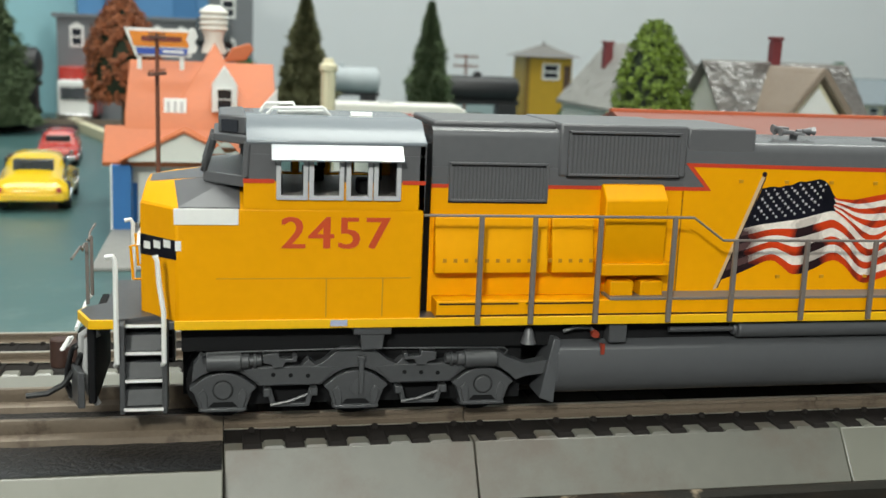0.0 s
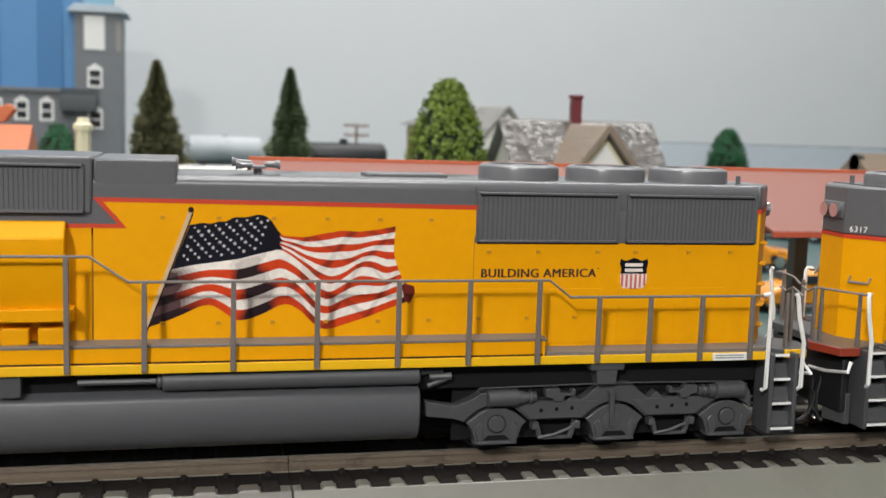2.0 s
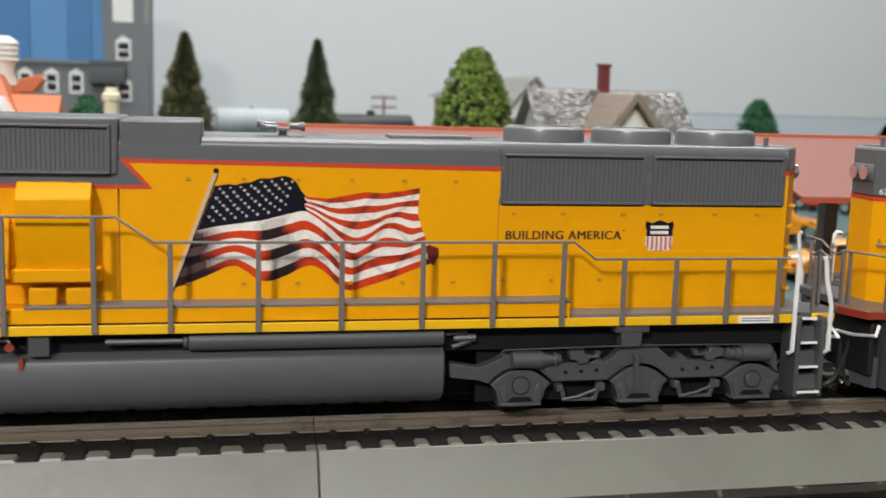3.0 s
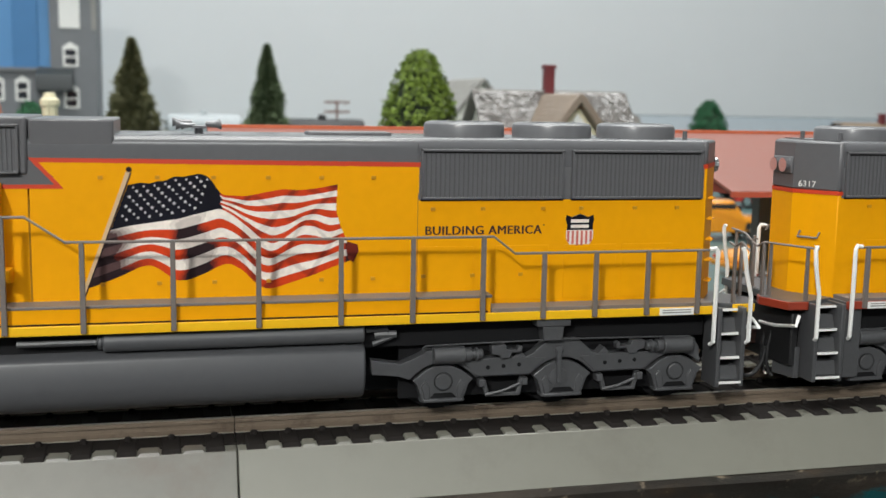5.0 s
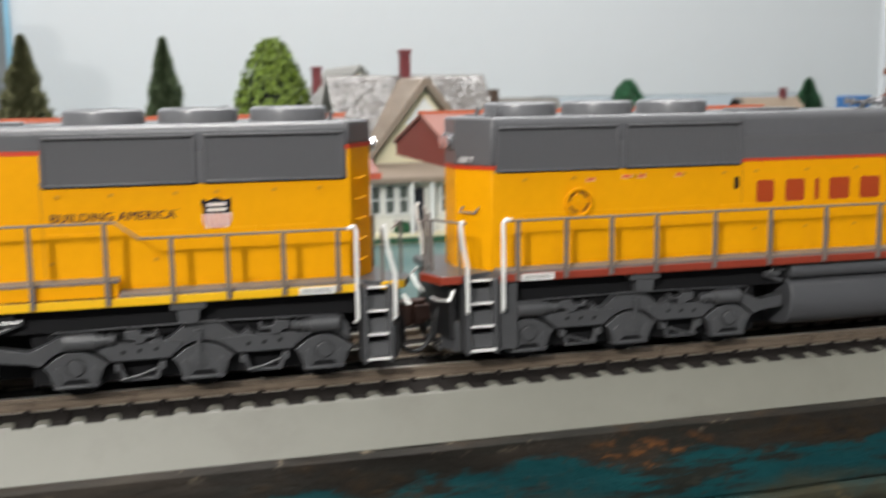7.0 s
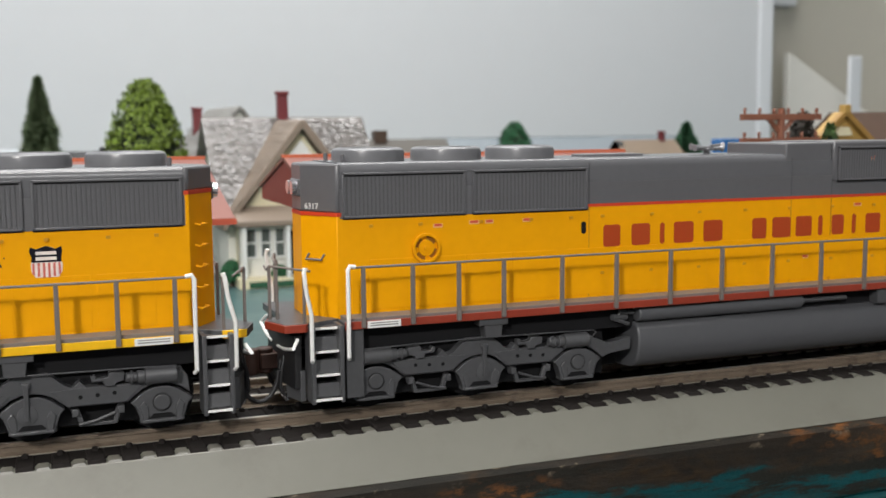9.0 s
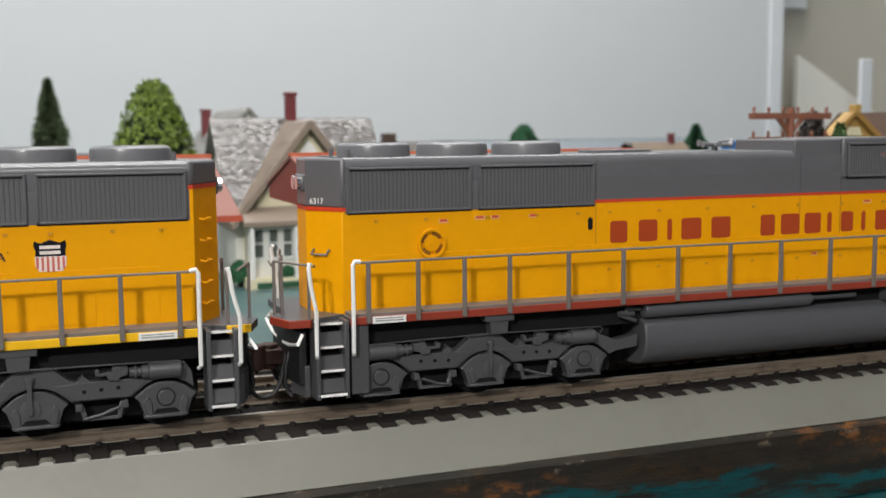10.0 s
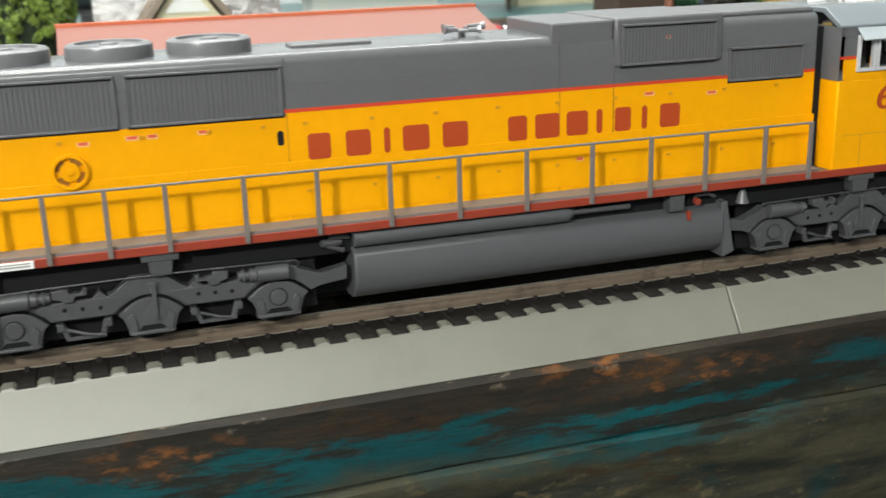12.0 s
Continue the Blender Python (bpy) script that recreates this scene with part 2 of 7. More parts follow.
def finish(name, bm, mats, bevel=0.0, angle=35, seg=2):
    bmesh.ops.recalc_face_normals(bm, faces=bm.faces)
    bmesh.ops.scale(bm, vec=(MM, MM, MM), verts=bm.verts)
    me = bpy.data.meshes.new(name)
    bm.to_mesh(me)
    bm.free()
    for m in mats if isinstance(mats, (list, tuple)) else [mats]:
        me.materials.append(m)
    me.polygons.foreach_set("use_smooth", [True] * len(me.polygons))
    me.set_sharp_from_angle(angle=radians(angle))
    ob = new(name, me)
    if bevel:
        md = ob.modifiers.new("edge", "BEVEL")
        md.width, md.segments, md.limit_method, md.angle_limit = bevel * MM, seg, "ANGLE", radians(40)
    return ob


def part(name, bm, material, parent, label="", bevel=0.0, angle=35, seg=2):
    ob = finish(name, bm, material, bevel, angle, seg)
    ob.parent = parent
    return tagged(ob, label)


def thing(name, at, label, category, group="", rz=0.0, kind=""):
    ob = new(name)
    ob.empty_display_size = 0.01
    ob.matrix_world = pose(at[0] * MM, at[1] * MM, at[2] * MM, 0, 0, rz)
    return tagged(ob, label, category, group, kind)


def solo(name, bm, material, label, category, group="", at=(0, 0, 0), rz=0.0, kind="", bevel=0.0):
    ob = finish(name, bm, material, bevel)
    ob.matrix_world = pose(at[0] * MM, at[1] * MM, at[2] * MM, 0, 0, rz)
    return tagged(ob, label, category, group, kind)


def letters(name, text, x0, x1, z0, z1, y, face, material, parent, depth=0.06, heavy=0.0):
    """Flat lettering that fills the given width and height on the side wall at y; face is -1 or 1, the way it looks."""
    c = bpy.data.curves.new("text", "FONT")
    c.body, c.extrude, c.resolution_u, c.space_character = text, 0.01, 3, 1.08
    tmp = new("text", c)
    me = bpy.data.meshes.new_from_object(tmp.evaluated_get(bpy.context.evaluated_depsgraph_get()))
    bpy.data.objects.remove(tmp)
    bm = B()
    bm.from_mesh(me)
    bpy.data.meshes.remove(me)
    xs, ys = [v.co.x for v in bm.verts], [v.co.y for v in bm.verts]
    a, b, c0, d = min(xs), max(xs), min(ys), max(ys)
    for v in bm.verts:
        s, t, w = (v.co.x - a) / (b - a), (v.co.y - c0) / (d - c0), v.co.z
        v.co = ((x0 + s * (x1 - x0)) if face < 0 else (x1 - s * (x1 - x0)), y + face * (depth if w > 0 else 0), z0 + t * (z1 - z0))
    if heavy:  # a second stroke beside the first makes the letters bolder
        twin = bmesh.ops.duplicate(bm, geom=bm.verts[:] + bm.edges[:] + bm.faces[:])["geom"]
        bmesh.ops.translate(bm, vec=(heavy, face * 0.015, 0), verts=[g for g in twin if isinstance(g, bmesh.types.BMVert)])
    return part(name, bm, material, parent)


def soup(name, verts, faces, material):
    me = bpy.data.meshes.new(name)
    me.from_pydata((np.asarray(verts) * MM).tolist(), [], faces)
    me.materials.append(material)
    return new(name, me)

# ---- the room and the board ----
GROUND, STRIP = -24.5, -13.0


def structure(name, bm, material, label, bevel=0.0):
    return tagged(finish(name, bm, material, bevel), label, kind="structure")


structure("wall_north", box(B(), -2200, 1297, 1450, 1550, -900, 1500), WALLPAINT, "plain light grey painted wall behind the layout")
structure("wall_north_return", box(B(), 1720, 2700, 1450, 1550, -900, 1500), WALLPAINT, "light grey wall beyond the opening")
structure("wall_alcove", box(B(), 1200, 2700, 1560, 1650, -900, 1500), mat("alcove_paint", (0.54, 0.515, 0.44), 0.7, vary=0.02, scale=8), "taupe wall at the back of the opening")
# added pale panel, cut to the outline of the light on the wall
structure("half_wall", prism(B(), [(1411, -900), (1720, -900), (1720, 18), (1411, 198)], "y", 1500, 1518), mat("light_patch_paint", (0.82, 0.80, 0.74), 0.7, vary=0.02, scale=8), "pale sloping panel in the shape of the light patch in the opening", 2)
structure("soffit", box(B(), 1331, 1450, 1530, 1559, 290, 1500), WALLPAINT, "light grey boxed-in corner above the opening", 2)
structure("backdrop_board", box(B(), -456, -167, 1437, 1449.5, 92, 340), mat("pale_blue_board", (0.26, 0.50, 0.66), 0.55, vary=0.05), "plain light blue board on the wall behind the mill", 1)
structure("wall_west", box(B(), -2300, -2200, -2300, 1550, -900, 1500), WALLPAINT, "light grey wall")
structure("wall_east", box(B(), 2700, 2800, -2300, 1650, -900, 1500), WALLPAINT, "light grey wall")
structure("wall_south", box(B(), -2300, 2800, -2400, -2300, -900, 1500), WALLPAINT, "light grey wall")
structure("ceiling", box(B(), -2300, 2800, -2400, 1650, 1500, 1560), WALLPAINT, "white ceiling")
structure("floor", box(B(), -2300, 2800, -2400, 1650, -960, -900), FLOORMAT, "grey floor")
structure("trim_west", box(B(), 1299, 1330, 1445, 1560, -900, 1400), TRIMPAINT, "white painted upright trim of the opening", 3)
structure("trim_east", box(B(), 1500, 1530, 1432, 1440, -900, 188), TRIMPAINT, "white painted upright trim of the opening", 3)


def fascia_material():
    m = bpy.data.materials.new("peeling_paint")
    m.use_nodes = True
    n, l = m.node_tree.nodes, m.node_tree.links
    b = n["Principled BSDF"]
    geo, sep = n.new("ShaderNodeTexCoord"), n.new("ShaderNodeSeparateXYZ")
    l.new(geo.outputs["Object"], sep.inputs[0])

    def noise_at(scale, sx=1.0, detail=6, rough=0.65):
        mp, t = n.new("ShaderNodeMapping"), n.new("ShaderNodeTexNoise")
        mp.inputs["Scale"].default_value = (sx, 1, 1)
        l.new(geo.outputs["Object"], mp.inputs[0])
        l.new(mp.outputs[0], t.inputs["Vector"])
        t.inputs["Scale"].default_value, t.inputs["Detail"].default_value, t.inputs["Roughness"].default_value = scale, detail, rough
        return t.outputs["Fac"]

    def mathn(op, a, bb):
        k = n.new("ShaderNodeMath")
        k.operation = op
        for s, v in ((0, a), (1, bb)):
            if isinstance(v, (int, float)):
                k.inputs[s].default_value = v
            else:
                l.new(v, k.inputs[s])
        return k.outputs[0]

    def step(v, a, bb):
        k = n.new("ShaderNodeMapRange")
        k.inputs[1].default_value, k.inputs[2].default_value = a, bb
        l.new(v, k.inputs[0])
        return k.outputs[0]

    def blend(f, a, c):
        k = n.new("ShaderNodeMix")
        k.data_type = "RGBA"
        l.new(f, k.inputs[0])
        for s, v in ((6, a), (7, c)):
            if isinstance(v, tuple):
                k.inputs[s].default_value = (*v, 1)
            else:
                l.new(v, k.inputs[s])
        return k.outputs[2]
    big, mid, fine, streak = noise_at(24, 0.45), noise_at(75, 0.4), noise_at(330, 0.5), noise_at(160, 0.16, 8, 0.7)
    patch, flake = noise_at(34, 0.6, 3, 0.5), noise_at(150, 0.8, 4, 0.6)
    # bare stained wood along the top edge, torn teal coat under it, mixed old coats low down
    height = mathn("ADD", sep.outputs["Z"], mathn("MULTIPLY", mathn("SUBTRACT", mid, 0.5), 0.026))
    wood = blend(step(big, 0.40, 0.60), (0.014, 0.012, 0.010), (0.040, 0.032, 0.024))
    wood = blend(step(streak, 0.44, 0.58), wood, (0.017, 0.016, 0.013))
    wood = blend(mathn("MULTIPLY", step(mid, 0.54, 0.66), step(fine, 0.40, 0.60)), wood, (0.038, 0.024, 0.012))
    rust = mathn("MULTIPLY", step(fine, 0.50, 0.64), step(patch, 0.56, 0.66))
    wood = blend(rust, wood, (0.17, 0.068, 0.020))
    chip = mathn("MULTIPLY", mathn("MULTIPLY", step(flake, 0.60, 0.68), step(fine, 0.42, 0.56)), step(sep.outputs["Z"], -0.0160, -0.0138))
    wood = blend(chip, wood, (0.26, 0.21, 0.15))
    teal = blend(step(big, 0.35, 0.65), (0.004, 0.034, 0.040), (0.005, 0.070, 0.078))
    teal = blend(step(streak, 0.50, 0.62), teal, (0.007, 0.056, 0.062))
    worn = mathn("ADD", streak, mathn("MULTIPLY", mathn("SUBTRACT", patch, 0.5), 0.55))
    worn = mathn("ADD", worn, mathn("MULTIPLY", mathn("SUBTRACT", sep.outputs["X"], 0.10), 0.55))
    teal = blend(step(worn, 0.53, 0.59), teal, (0.016, 0.017, 0.014))
    teal = blend(step(fine, 0.56, 0.70), teal, (0.030, 0.032, 0.024))
    low = blend(step(streak, 0.42, 0.6), (0.046, 0.043, 0.026), (0.016, 0.018, 0.014))
    low = blend(step(fine, 0.58, 0.66), low, (0.070, 0.058, 0.032))
    low = blend(step(patch, 0.56, 0.62), low, (0.002, 0.026, 0.030))
    low = blend(step(mid, 0.60, 0.66), low, (0.035, 0.021, 0.010))
    c = blend(step(height, -0.0202, -0.0186), teal, wood)
    height2 = mathn("ADD", sep.outputs["Z"], mathn("MULTIPLY", mathn("SUBTRACT", big, 0.5), 0.035))
    c = blend(step(height2, -0.034, -0.028), low, c)
    l.new(c, b.inputs["Base Color"])
    b.inputs["Roughness"].default_value = 0.55
    b.inputs["Specular IOR Level"].default_value = 0.22
    bp = n.new("ShaderNodeBump")
    bp.inputs["Strength"].default_value, bp.inputs["Distance"].default_value = 0.7, 0.0012
    l.new(mathn("ADD", mid, mathn("MULTIPLY", fine, 0.4)), bp.inputs["Height"])
    l.new(bp.outputs[0], b.inputs["Normal"])
    return m


FASCIA = fascia_material()


def rough_plank(name, x0, x1, y0, y1, z0, z1, material, label, amp=0.5):
    """A plank whose front face is dented and whose upper edge is worn."""
    bm = B()
    nx, nz = int((x1 - x0) / 4), max(3, int((z1 - z0) / 2))
    prof = [(y1, z1), (y0 + 1.2, z1)] + [(y0, z1 - 0.8 - (z1 - z0 - 0.8) * k / nz) for k in range(nz + 1)] + [(y1, z0)]
    rows = []
    for i in range(nx + 1):
        x = x0 + (x1 - x0) * i / nx
        row = []
        for k, (y, z) in enumerate(prof):
            d = 0
            if 0 < k < len(prof) - 1:
                d = amp * (noise.noise(Vector((x * 0.03, z * 0.12, 3))) * 1.2 + noise.noise(Vector((x * 0.13, z * 0.4, 9))) * 0.5)
            row.append(bm.verts.new((x, y + d, z + (d * 0.4 if k == 1 else 0))))
        rows.append(row)
    for a, c in zip(rows, rows[1:]):
        for k in range(len(prof)):
            j = (k + 1) % len(prof)
            bm.faces.new((a[k], a[j], c[j], c[k]))
    bm.faces.new(rows[0])
    bm.faces.new(rows[-1][::-1])
    return structure(name, bm, material, label)


rough_plank("board_strip", -700, 1100, -27.4, 34, -30.4, STRIP, [FASCIA], "raised wooden strip with chipped teal and bare brown paint under the track")
rough_plank("board_edge", -700, 1100, -28.8, 0, -110, -31.0, [FASCIA], "lower table edge with worn green and brown paint", 1.0)
structure("table_front", box(B(), -700, 1100, -26, -12, -900, -110.4), mat("table_paint", (0.02, 0.03, 0.03), 0.5, vary=0.2, scale=20), "plain dark table front below the painted edge")
structure("ground", box(B(), -1500, 1700, 1, 1445, -60, GROUND), TEALBOARD, "teal painted table top of the model town")

# ---- the tracks ----
def track(name, x0, x1, cy, top, base, label, pitch, phase, bed, foot=25.4):
    """A track section on moulded roadbed: rail heads at height top, foot of the roadbed at base; one tie stands at x = phase."""
    tr = thing(name, (0, cy, base), label, "track")
    h = top - base
    sh, edge = h - 3.1, 19.1
    bm = prism(B(), [(-foot, 0), (-edge, sh), (edge, sh), (foot, 0)], "x", x0, x1)
    part("roadbed", bm, bed, tr, "grey moulded plastic roadbed with steep shoulders", 0.25)
    xs = [phase + pitch * k for k in range(math.ceil((x0 + 1.8 - phase) / pitch), math.floor((x1 - 1.8 - phase) / pitch) + 1)]
    # ties with worn, rounded ends
    bm = B()
    rings = []
    for y, k in ((-19.0, 0.1), (-18.3, 0.95), (18.3, 0.95), (19.0, 0.1)):
        rings.append([bm.verts.new((x, y, z * (1 if z < 0 else k))) for x, z in ((-1.75, -0.4), (-1.7, 0.3), (-1.4, 0.7), (1.4, 0.7), (1.7, 0.3), (1.75, -0.4))])
    for p, q in zip(rings, rings[1:]):
        for k in range(6):
            bm.faces.new((p[k], p[(k + 1) % 6], q[(k + 1) % 6], q[k]))
    bm.faces.new(rings[0][::-1])
    bm.faces.new(rings[-1])
    tie = part("tie", bm, TIE, tr, "black plastic tie")
    spikes, teeth = B(), B()
    for k, x in enumerate(xs):
        ob = tie
        if k:
            ob = tie.copy()
            scene.collection.objects.link(ob)
        ob.location = (x * MM, 0, sh * MM)
        for y in (-12.3, -5.4, 5.4, 12.3):
            lathe(spikes, (x, y), [(0.75, sh + 0.4), (0.7, h - 1.95), (0.45, h - 1.65)], 7)
        # pale teeth of the roadbed stand up between the tie ends
        for s in (-1, 1):
            a, b = x + 1.95, x + pitch - 1.95
            if b > x1 - 0.2:
                continue
            v = [(a, 0), (a + 0.15, 0.35), (a + 0.4, 0.5), (b - 0.4, 0.5), (b - 0.15, 0.35), (b, 0)]
            fr = [teeth.verts.new((q, s * (edge + 0.02 - 0.45 * w), sh - 0.1 + w)) for q, w in v]
            bk = [teeth.verts.new((q, s * (edge - 3.3), sh - 0.1 + w)) for q, w in v]
            for i in range(5):
                teeth.faces.new((fr[i], fr[i + 1], bk[i + 1], bk[i]))
            teeth.faces.new(fr)
            teeth.faces.new(bk)
    tagged(part("ballast_tooth", teeth, bed, tr, "grey teeth between the tie ends"), kind="stuff")
    tagged(part("spike", spikes, TIE, tr, "black moulded rail clips"), kind="stuff")
    part("tie_web", box(B(), x0, x1, -15.9, 15.9, sh - 0.1, sh + 0.3), TIE, tr, "black webbing between the ties")
    for s in (-1, 1):
        c = s * 9.0
        half = [(1.75, h - 2.5), (1.7, h - 2.25), (0.4, h - 1.8), (0.4, h - 0.95), (0.78, h - 0.75), (0.78, h - 0.12), (0.62, h)]
        bm = prism(B(), [(c + w, z) for w, z in half] + [(c - w, z) for w, z in half[::-1]], "x", x0, x1)
        rl = part("rail", bm, RAILSTEEL, tr, "steel rail with a tarnished brownish side")
        part("rail_head", box(B(), x0, x1, c - 0.5, c + 0.5, h - 0.05, h + 0.03), RAILSHINE, rl, "polished running surface")
        # light caught on the front foot edge, drawn as a brighter strip
        part("rail_foot", box(B(), x0, x1, c - 1.82, c - 1.7, h - 2.5, h - 2.28), RAILSHINE, rl, "bright strip for the lit lower edge of the rail")
    return tr


RAILTOP = -1.0
track("track_section", -158.6, -113.4, 0, RAILTOP, STRIP, "short grey roadbed track section with black ties and steel rails", 7.6, -149.9 + 3.8, ROADBED_OLD)
track("track_section", -113.2, -38.5, 0, RAILTOP, STRIP, "grey roadbed track section with black ties and steel rails", 7.6, -72.6, ROADBED_OLD)
track("track_section", -38.3, 235.8, 0, RAILTOP, STRIP, "long grey roadbed track section with black ties and steel rails", 6.35, 9.4, ROADBED)
track("track_section", 236.1, 560, 0, RAILTOP, STRIP, "grey roadbed track section with black ties and steel rails", 6.35, 9.4, ROADBED)
track("rear_track", -560, 640, 80.5, -12, GROUND, "older grey track with tan rails on the table top", 7.6, 0, ROADBED)

# the broad black section under the nose of the first engine
cross = thing("track_turnout", (-300, 0, STRIP), "broad black-topped track turnout with grey sloping side", "track")
part("roadbed", prism(B(), [(-30, 0), (-23.5, 6.9), (20, 7.4), (31, 0)], "x", -260, 141.2), ROADBED, cross, "grey moulded plastic roadbed", 0.3)
bm = B()
grid = []
for i in range(135):
    x = -260 + 3 * i if i < 134 else 141
    grid.append([bm.verts.new((x, y, 7.5 + 0.25 * noise.noise(Vector((x * 0.35, y * 0.8, 4))) + (0 if y > -23 else -0.4))) for y in (-23.3, -21.5, -18, -14, -10.5, -3, 3, 19)])
for p, q in zip(grid, grid[1:]):
    for k in range(7):
        bm.faces.new((p[k], q[k], q[k + 1], p[k + 1]))
part("deck", bm, ASPHALT, cross, "rough black ballast top")
for s in (-1, 1):
    c = s * 9.0
    bm = prism(B(), [(c - 1.7, 7.4), (c - 1.5, 8.6), (c - 0.4, 9.4), (c - 0.75, 11.2), (c - 0.6, 12.0), (c + 0.6, 12.0), (c + 0.75, 11.2), (c + 0.4, 9.4), (c + 1.5, 8.6), (c + 1.7, 7.4)], "x", -260, 141.2)
    part("rail", bm, RAILSTEEL, cross, "nickel silver rail")

# ---- the two diesel engines; x along the body with the cab at the low end ----
CX = 55.8
CABFRAME = mat("cab_frame_grey", (0.52, 0.52, 0.54), 0.45)
WHEELSHADE = mat("wheel_shade_brown", (0.25, 0.095, 0.002), 0.5)
SEAM = mat("panel_seam_ochre", (0.40, 0.17, 0.002), 0.5)
SUNSHADE = mat("sunshade_grey", (0.33, 0.36, 0.39), 0.14, vary=0.04, scale=60, spec=0.8)
NUMBERRED = mat("road_number_red", (0.56, 0.065, 0.014), 0.45, vary=0.06)
CABROOF = mat("cab_roof_grey", (0.17, 0.19, 0.21), 0.18, vary=0.02, scale=60)
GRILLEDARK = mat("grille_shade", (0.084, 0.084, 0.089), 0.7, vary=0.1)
LABELPALE = mat("label_peach", (0.80, 0.44, 0.16), 0.5)
LABELPINK = mat("label_red", (0.60, 0.09, 0.05), 0.5)
PALEGREY = mat("pale_grey", (0.45, 0.45, 0.45), 0.4)
HOOD = 12.0


def flag_decal(eng):
    """A waving striped flag with a starred field, printed on the hood side."""
    top = [(120, 124), (163, 122), (196, 116), (214, 121), (232, 112), (248, 116), (266, 103), (290, 105), (330, 97), (350, 105), (365, 125), (378, 151), (440, 156), (480, 148), (530, 140), (570, 144), (620, 139), (664, 131), (720, 131)]
    mid = [(60, 240), (125, 229), (170, 220), (230, 213), (280, 207), (320, 197), (378, 184), (410, 204), (440, 232), (470, 260), (500, 272), (540, 257), (575, 240), (610, 238), (640, 246), (676, 240), (720, 238)]
    low = [(40, 378), (60, 373), (100, 360), (150, 340), (190, 321), (215, 319), (240, 335), (270, 360), (300, 360), (340, 345), (375, 326), (400, 322), (430, 340), (460, 373), (480, 388), (500, 391), (540, 379), (600, 361), (650, 342), (700, 325), (720, 318)]
    left, right = [(0, 163), (0.54, 122), (1, 58)], [(0, 664), (0.3, 660), (0.54, 674), (0.8, 690), (1, 700)]

    def smooth(pts, x, h=9):
        xs, ys = zip(*pts)
        return sum(float(np.interp(x + d * h, xs, ys)) for d in (-1, -0.5, 0, 0.5, 1)) / 5

    def spot(s, v):
        x = (1 - s) * smooth(left, v, 0.03) + s * smooth(right, v, 0.03)
        a, c, b = smooth(top, x), smooth(mid, x), smooth(low, x)
        k = 7 / 13
        y = a + (c - a) * v / k if v < k else c + (b - c) * (v - k) / (1 - k)
        y += max(0.0, min(1.0, (x - 400) / 120)) * 6 * math.sin(math.pi * v) * math.sin(x * 0.045 + v * 7)
        return x, y

    def at(s, v):
        x, y = spot(s, v)
        return -54.8 + (x - 185) * 0.0734, 43.57 - (y - 110) * 0.0724 + (x - 185) * 0.00148
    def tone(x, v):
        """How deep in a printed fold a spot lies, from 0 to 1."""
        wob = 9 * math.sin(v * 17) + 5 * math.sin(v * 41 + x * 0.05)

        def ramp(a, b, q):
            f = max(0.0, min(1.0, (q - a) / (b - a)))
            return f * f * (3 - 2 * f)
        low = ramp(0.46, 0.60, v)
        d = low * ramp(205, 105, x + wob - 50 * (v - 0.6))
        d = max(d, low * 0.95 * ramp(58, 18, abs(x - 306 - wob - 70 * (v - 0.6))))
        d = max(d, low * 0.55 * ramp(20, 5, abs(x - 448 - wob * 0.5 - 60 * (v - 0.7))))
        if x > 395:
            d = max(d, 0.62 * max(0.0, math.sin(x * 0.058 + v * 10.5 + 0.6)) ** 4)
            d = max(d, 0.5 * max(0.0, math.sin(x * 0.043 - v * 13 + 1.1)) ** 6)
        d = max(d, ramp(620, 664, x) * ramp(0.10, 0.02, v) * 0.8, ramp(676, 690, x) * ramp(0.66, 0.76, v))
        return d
    bm = B()
    nu, nv, steps = 208, 78, 6
    grid = [[bm.verts.new((at(i / nu, j / nv)[0], -HOOD - 0.04, at(i / nu, j / nv)[1])) for j in range(nv + 1)] for i in range(nu + 1)]
    for i in range(nu):
        for j in range(nv):
            f = bm.faces.new((grid[i][j], grid[i + 1][j], grid[i + 1][j + 1], grid[i][j + 1]))
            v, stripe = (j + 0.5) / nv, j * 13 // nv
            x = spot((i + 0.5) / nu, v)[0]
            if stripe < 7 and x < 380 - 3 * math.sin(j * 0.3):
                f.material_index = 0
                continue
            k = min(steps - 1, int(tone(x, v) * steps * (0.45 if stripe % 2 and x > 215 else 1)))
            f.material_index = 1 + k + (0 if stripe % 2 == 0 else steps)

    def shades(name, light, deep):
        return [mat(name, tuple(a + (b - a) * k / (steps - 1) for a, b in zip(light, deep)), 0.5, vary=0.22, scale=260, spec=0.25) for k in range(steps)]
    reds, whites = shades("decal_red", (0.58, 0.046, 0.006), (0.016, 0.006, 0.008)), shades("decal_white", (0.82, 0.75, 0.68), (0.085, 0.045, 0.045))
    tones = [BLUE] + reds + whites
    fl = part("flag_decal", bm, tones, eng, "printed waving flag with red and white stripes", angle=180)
    bm = B()
    prism(bm, [(-17.8, 32.2), (-15.9, 31.6), (-15.7, 30.4), (-16.7, 28.3), (-17.6, 28.9), (-18.0, 30.6)], "y", -HOOD - 0.05, -HOOD)
    part("flag_tail", bm, reds[4], fl, "dark trailing corner")
    proto = None
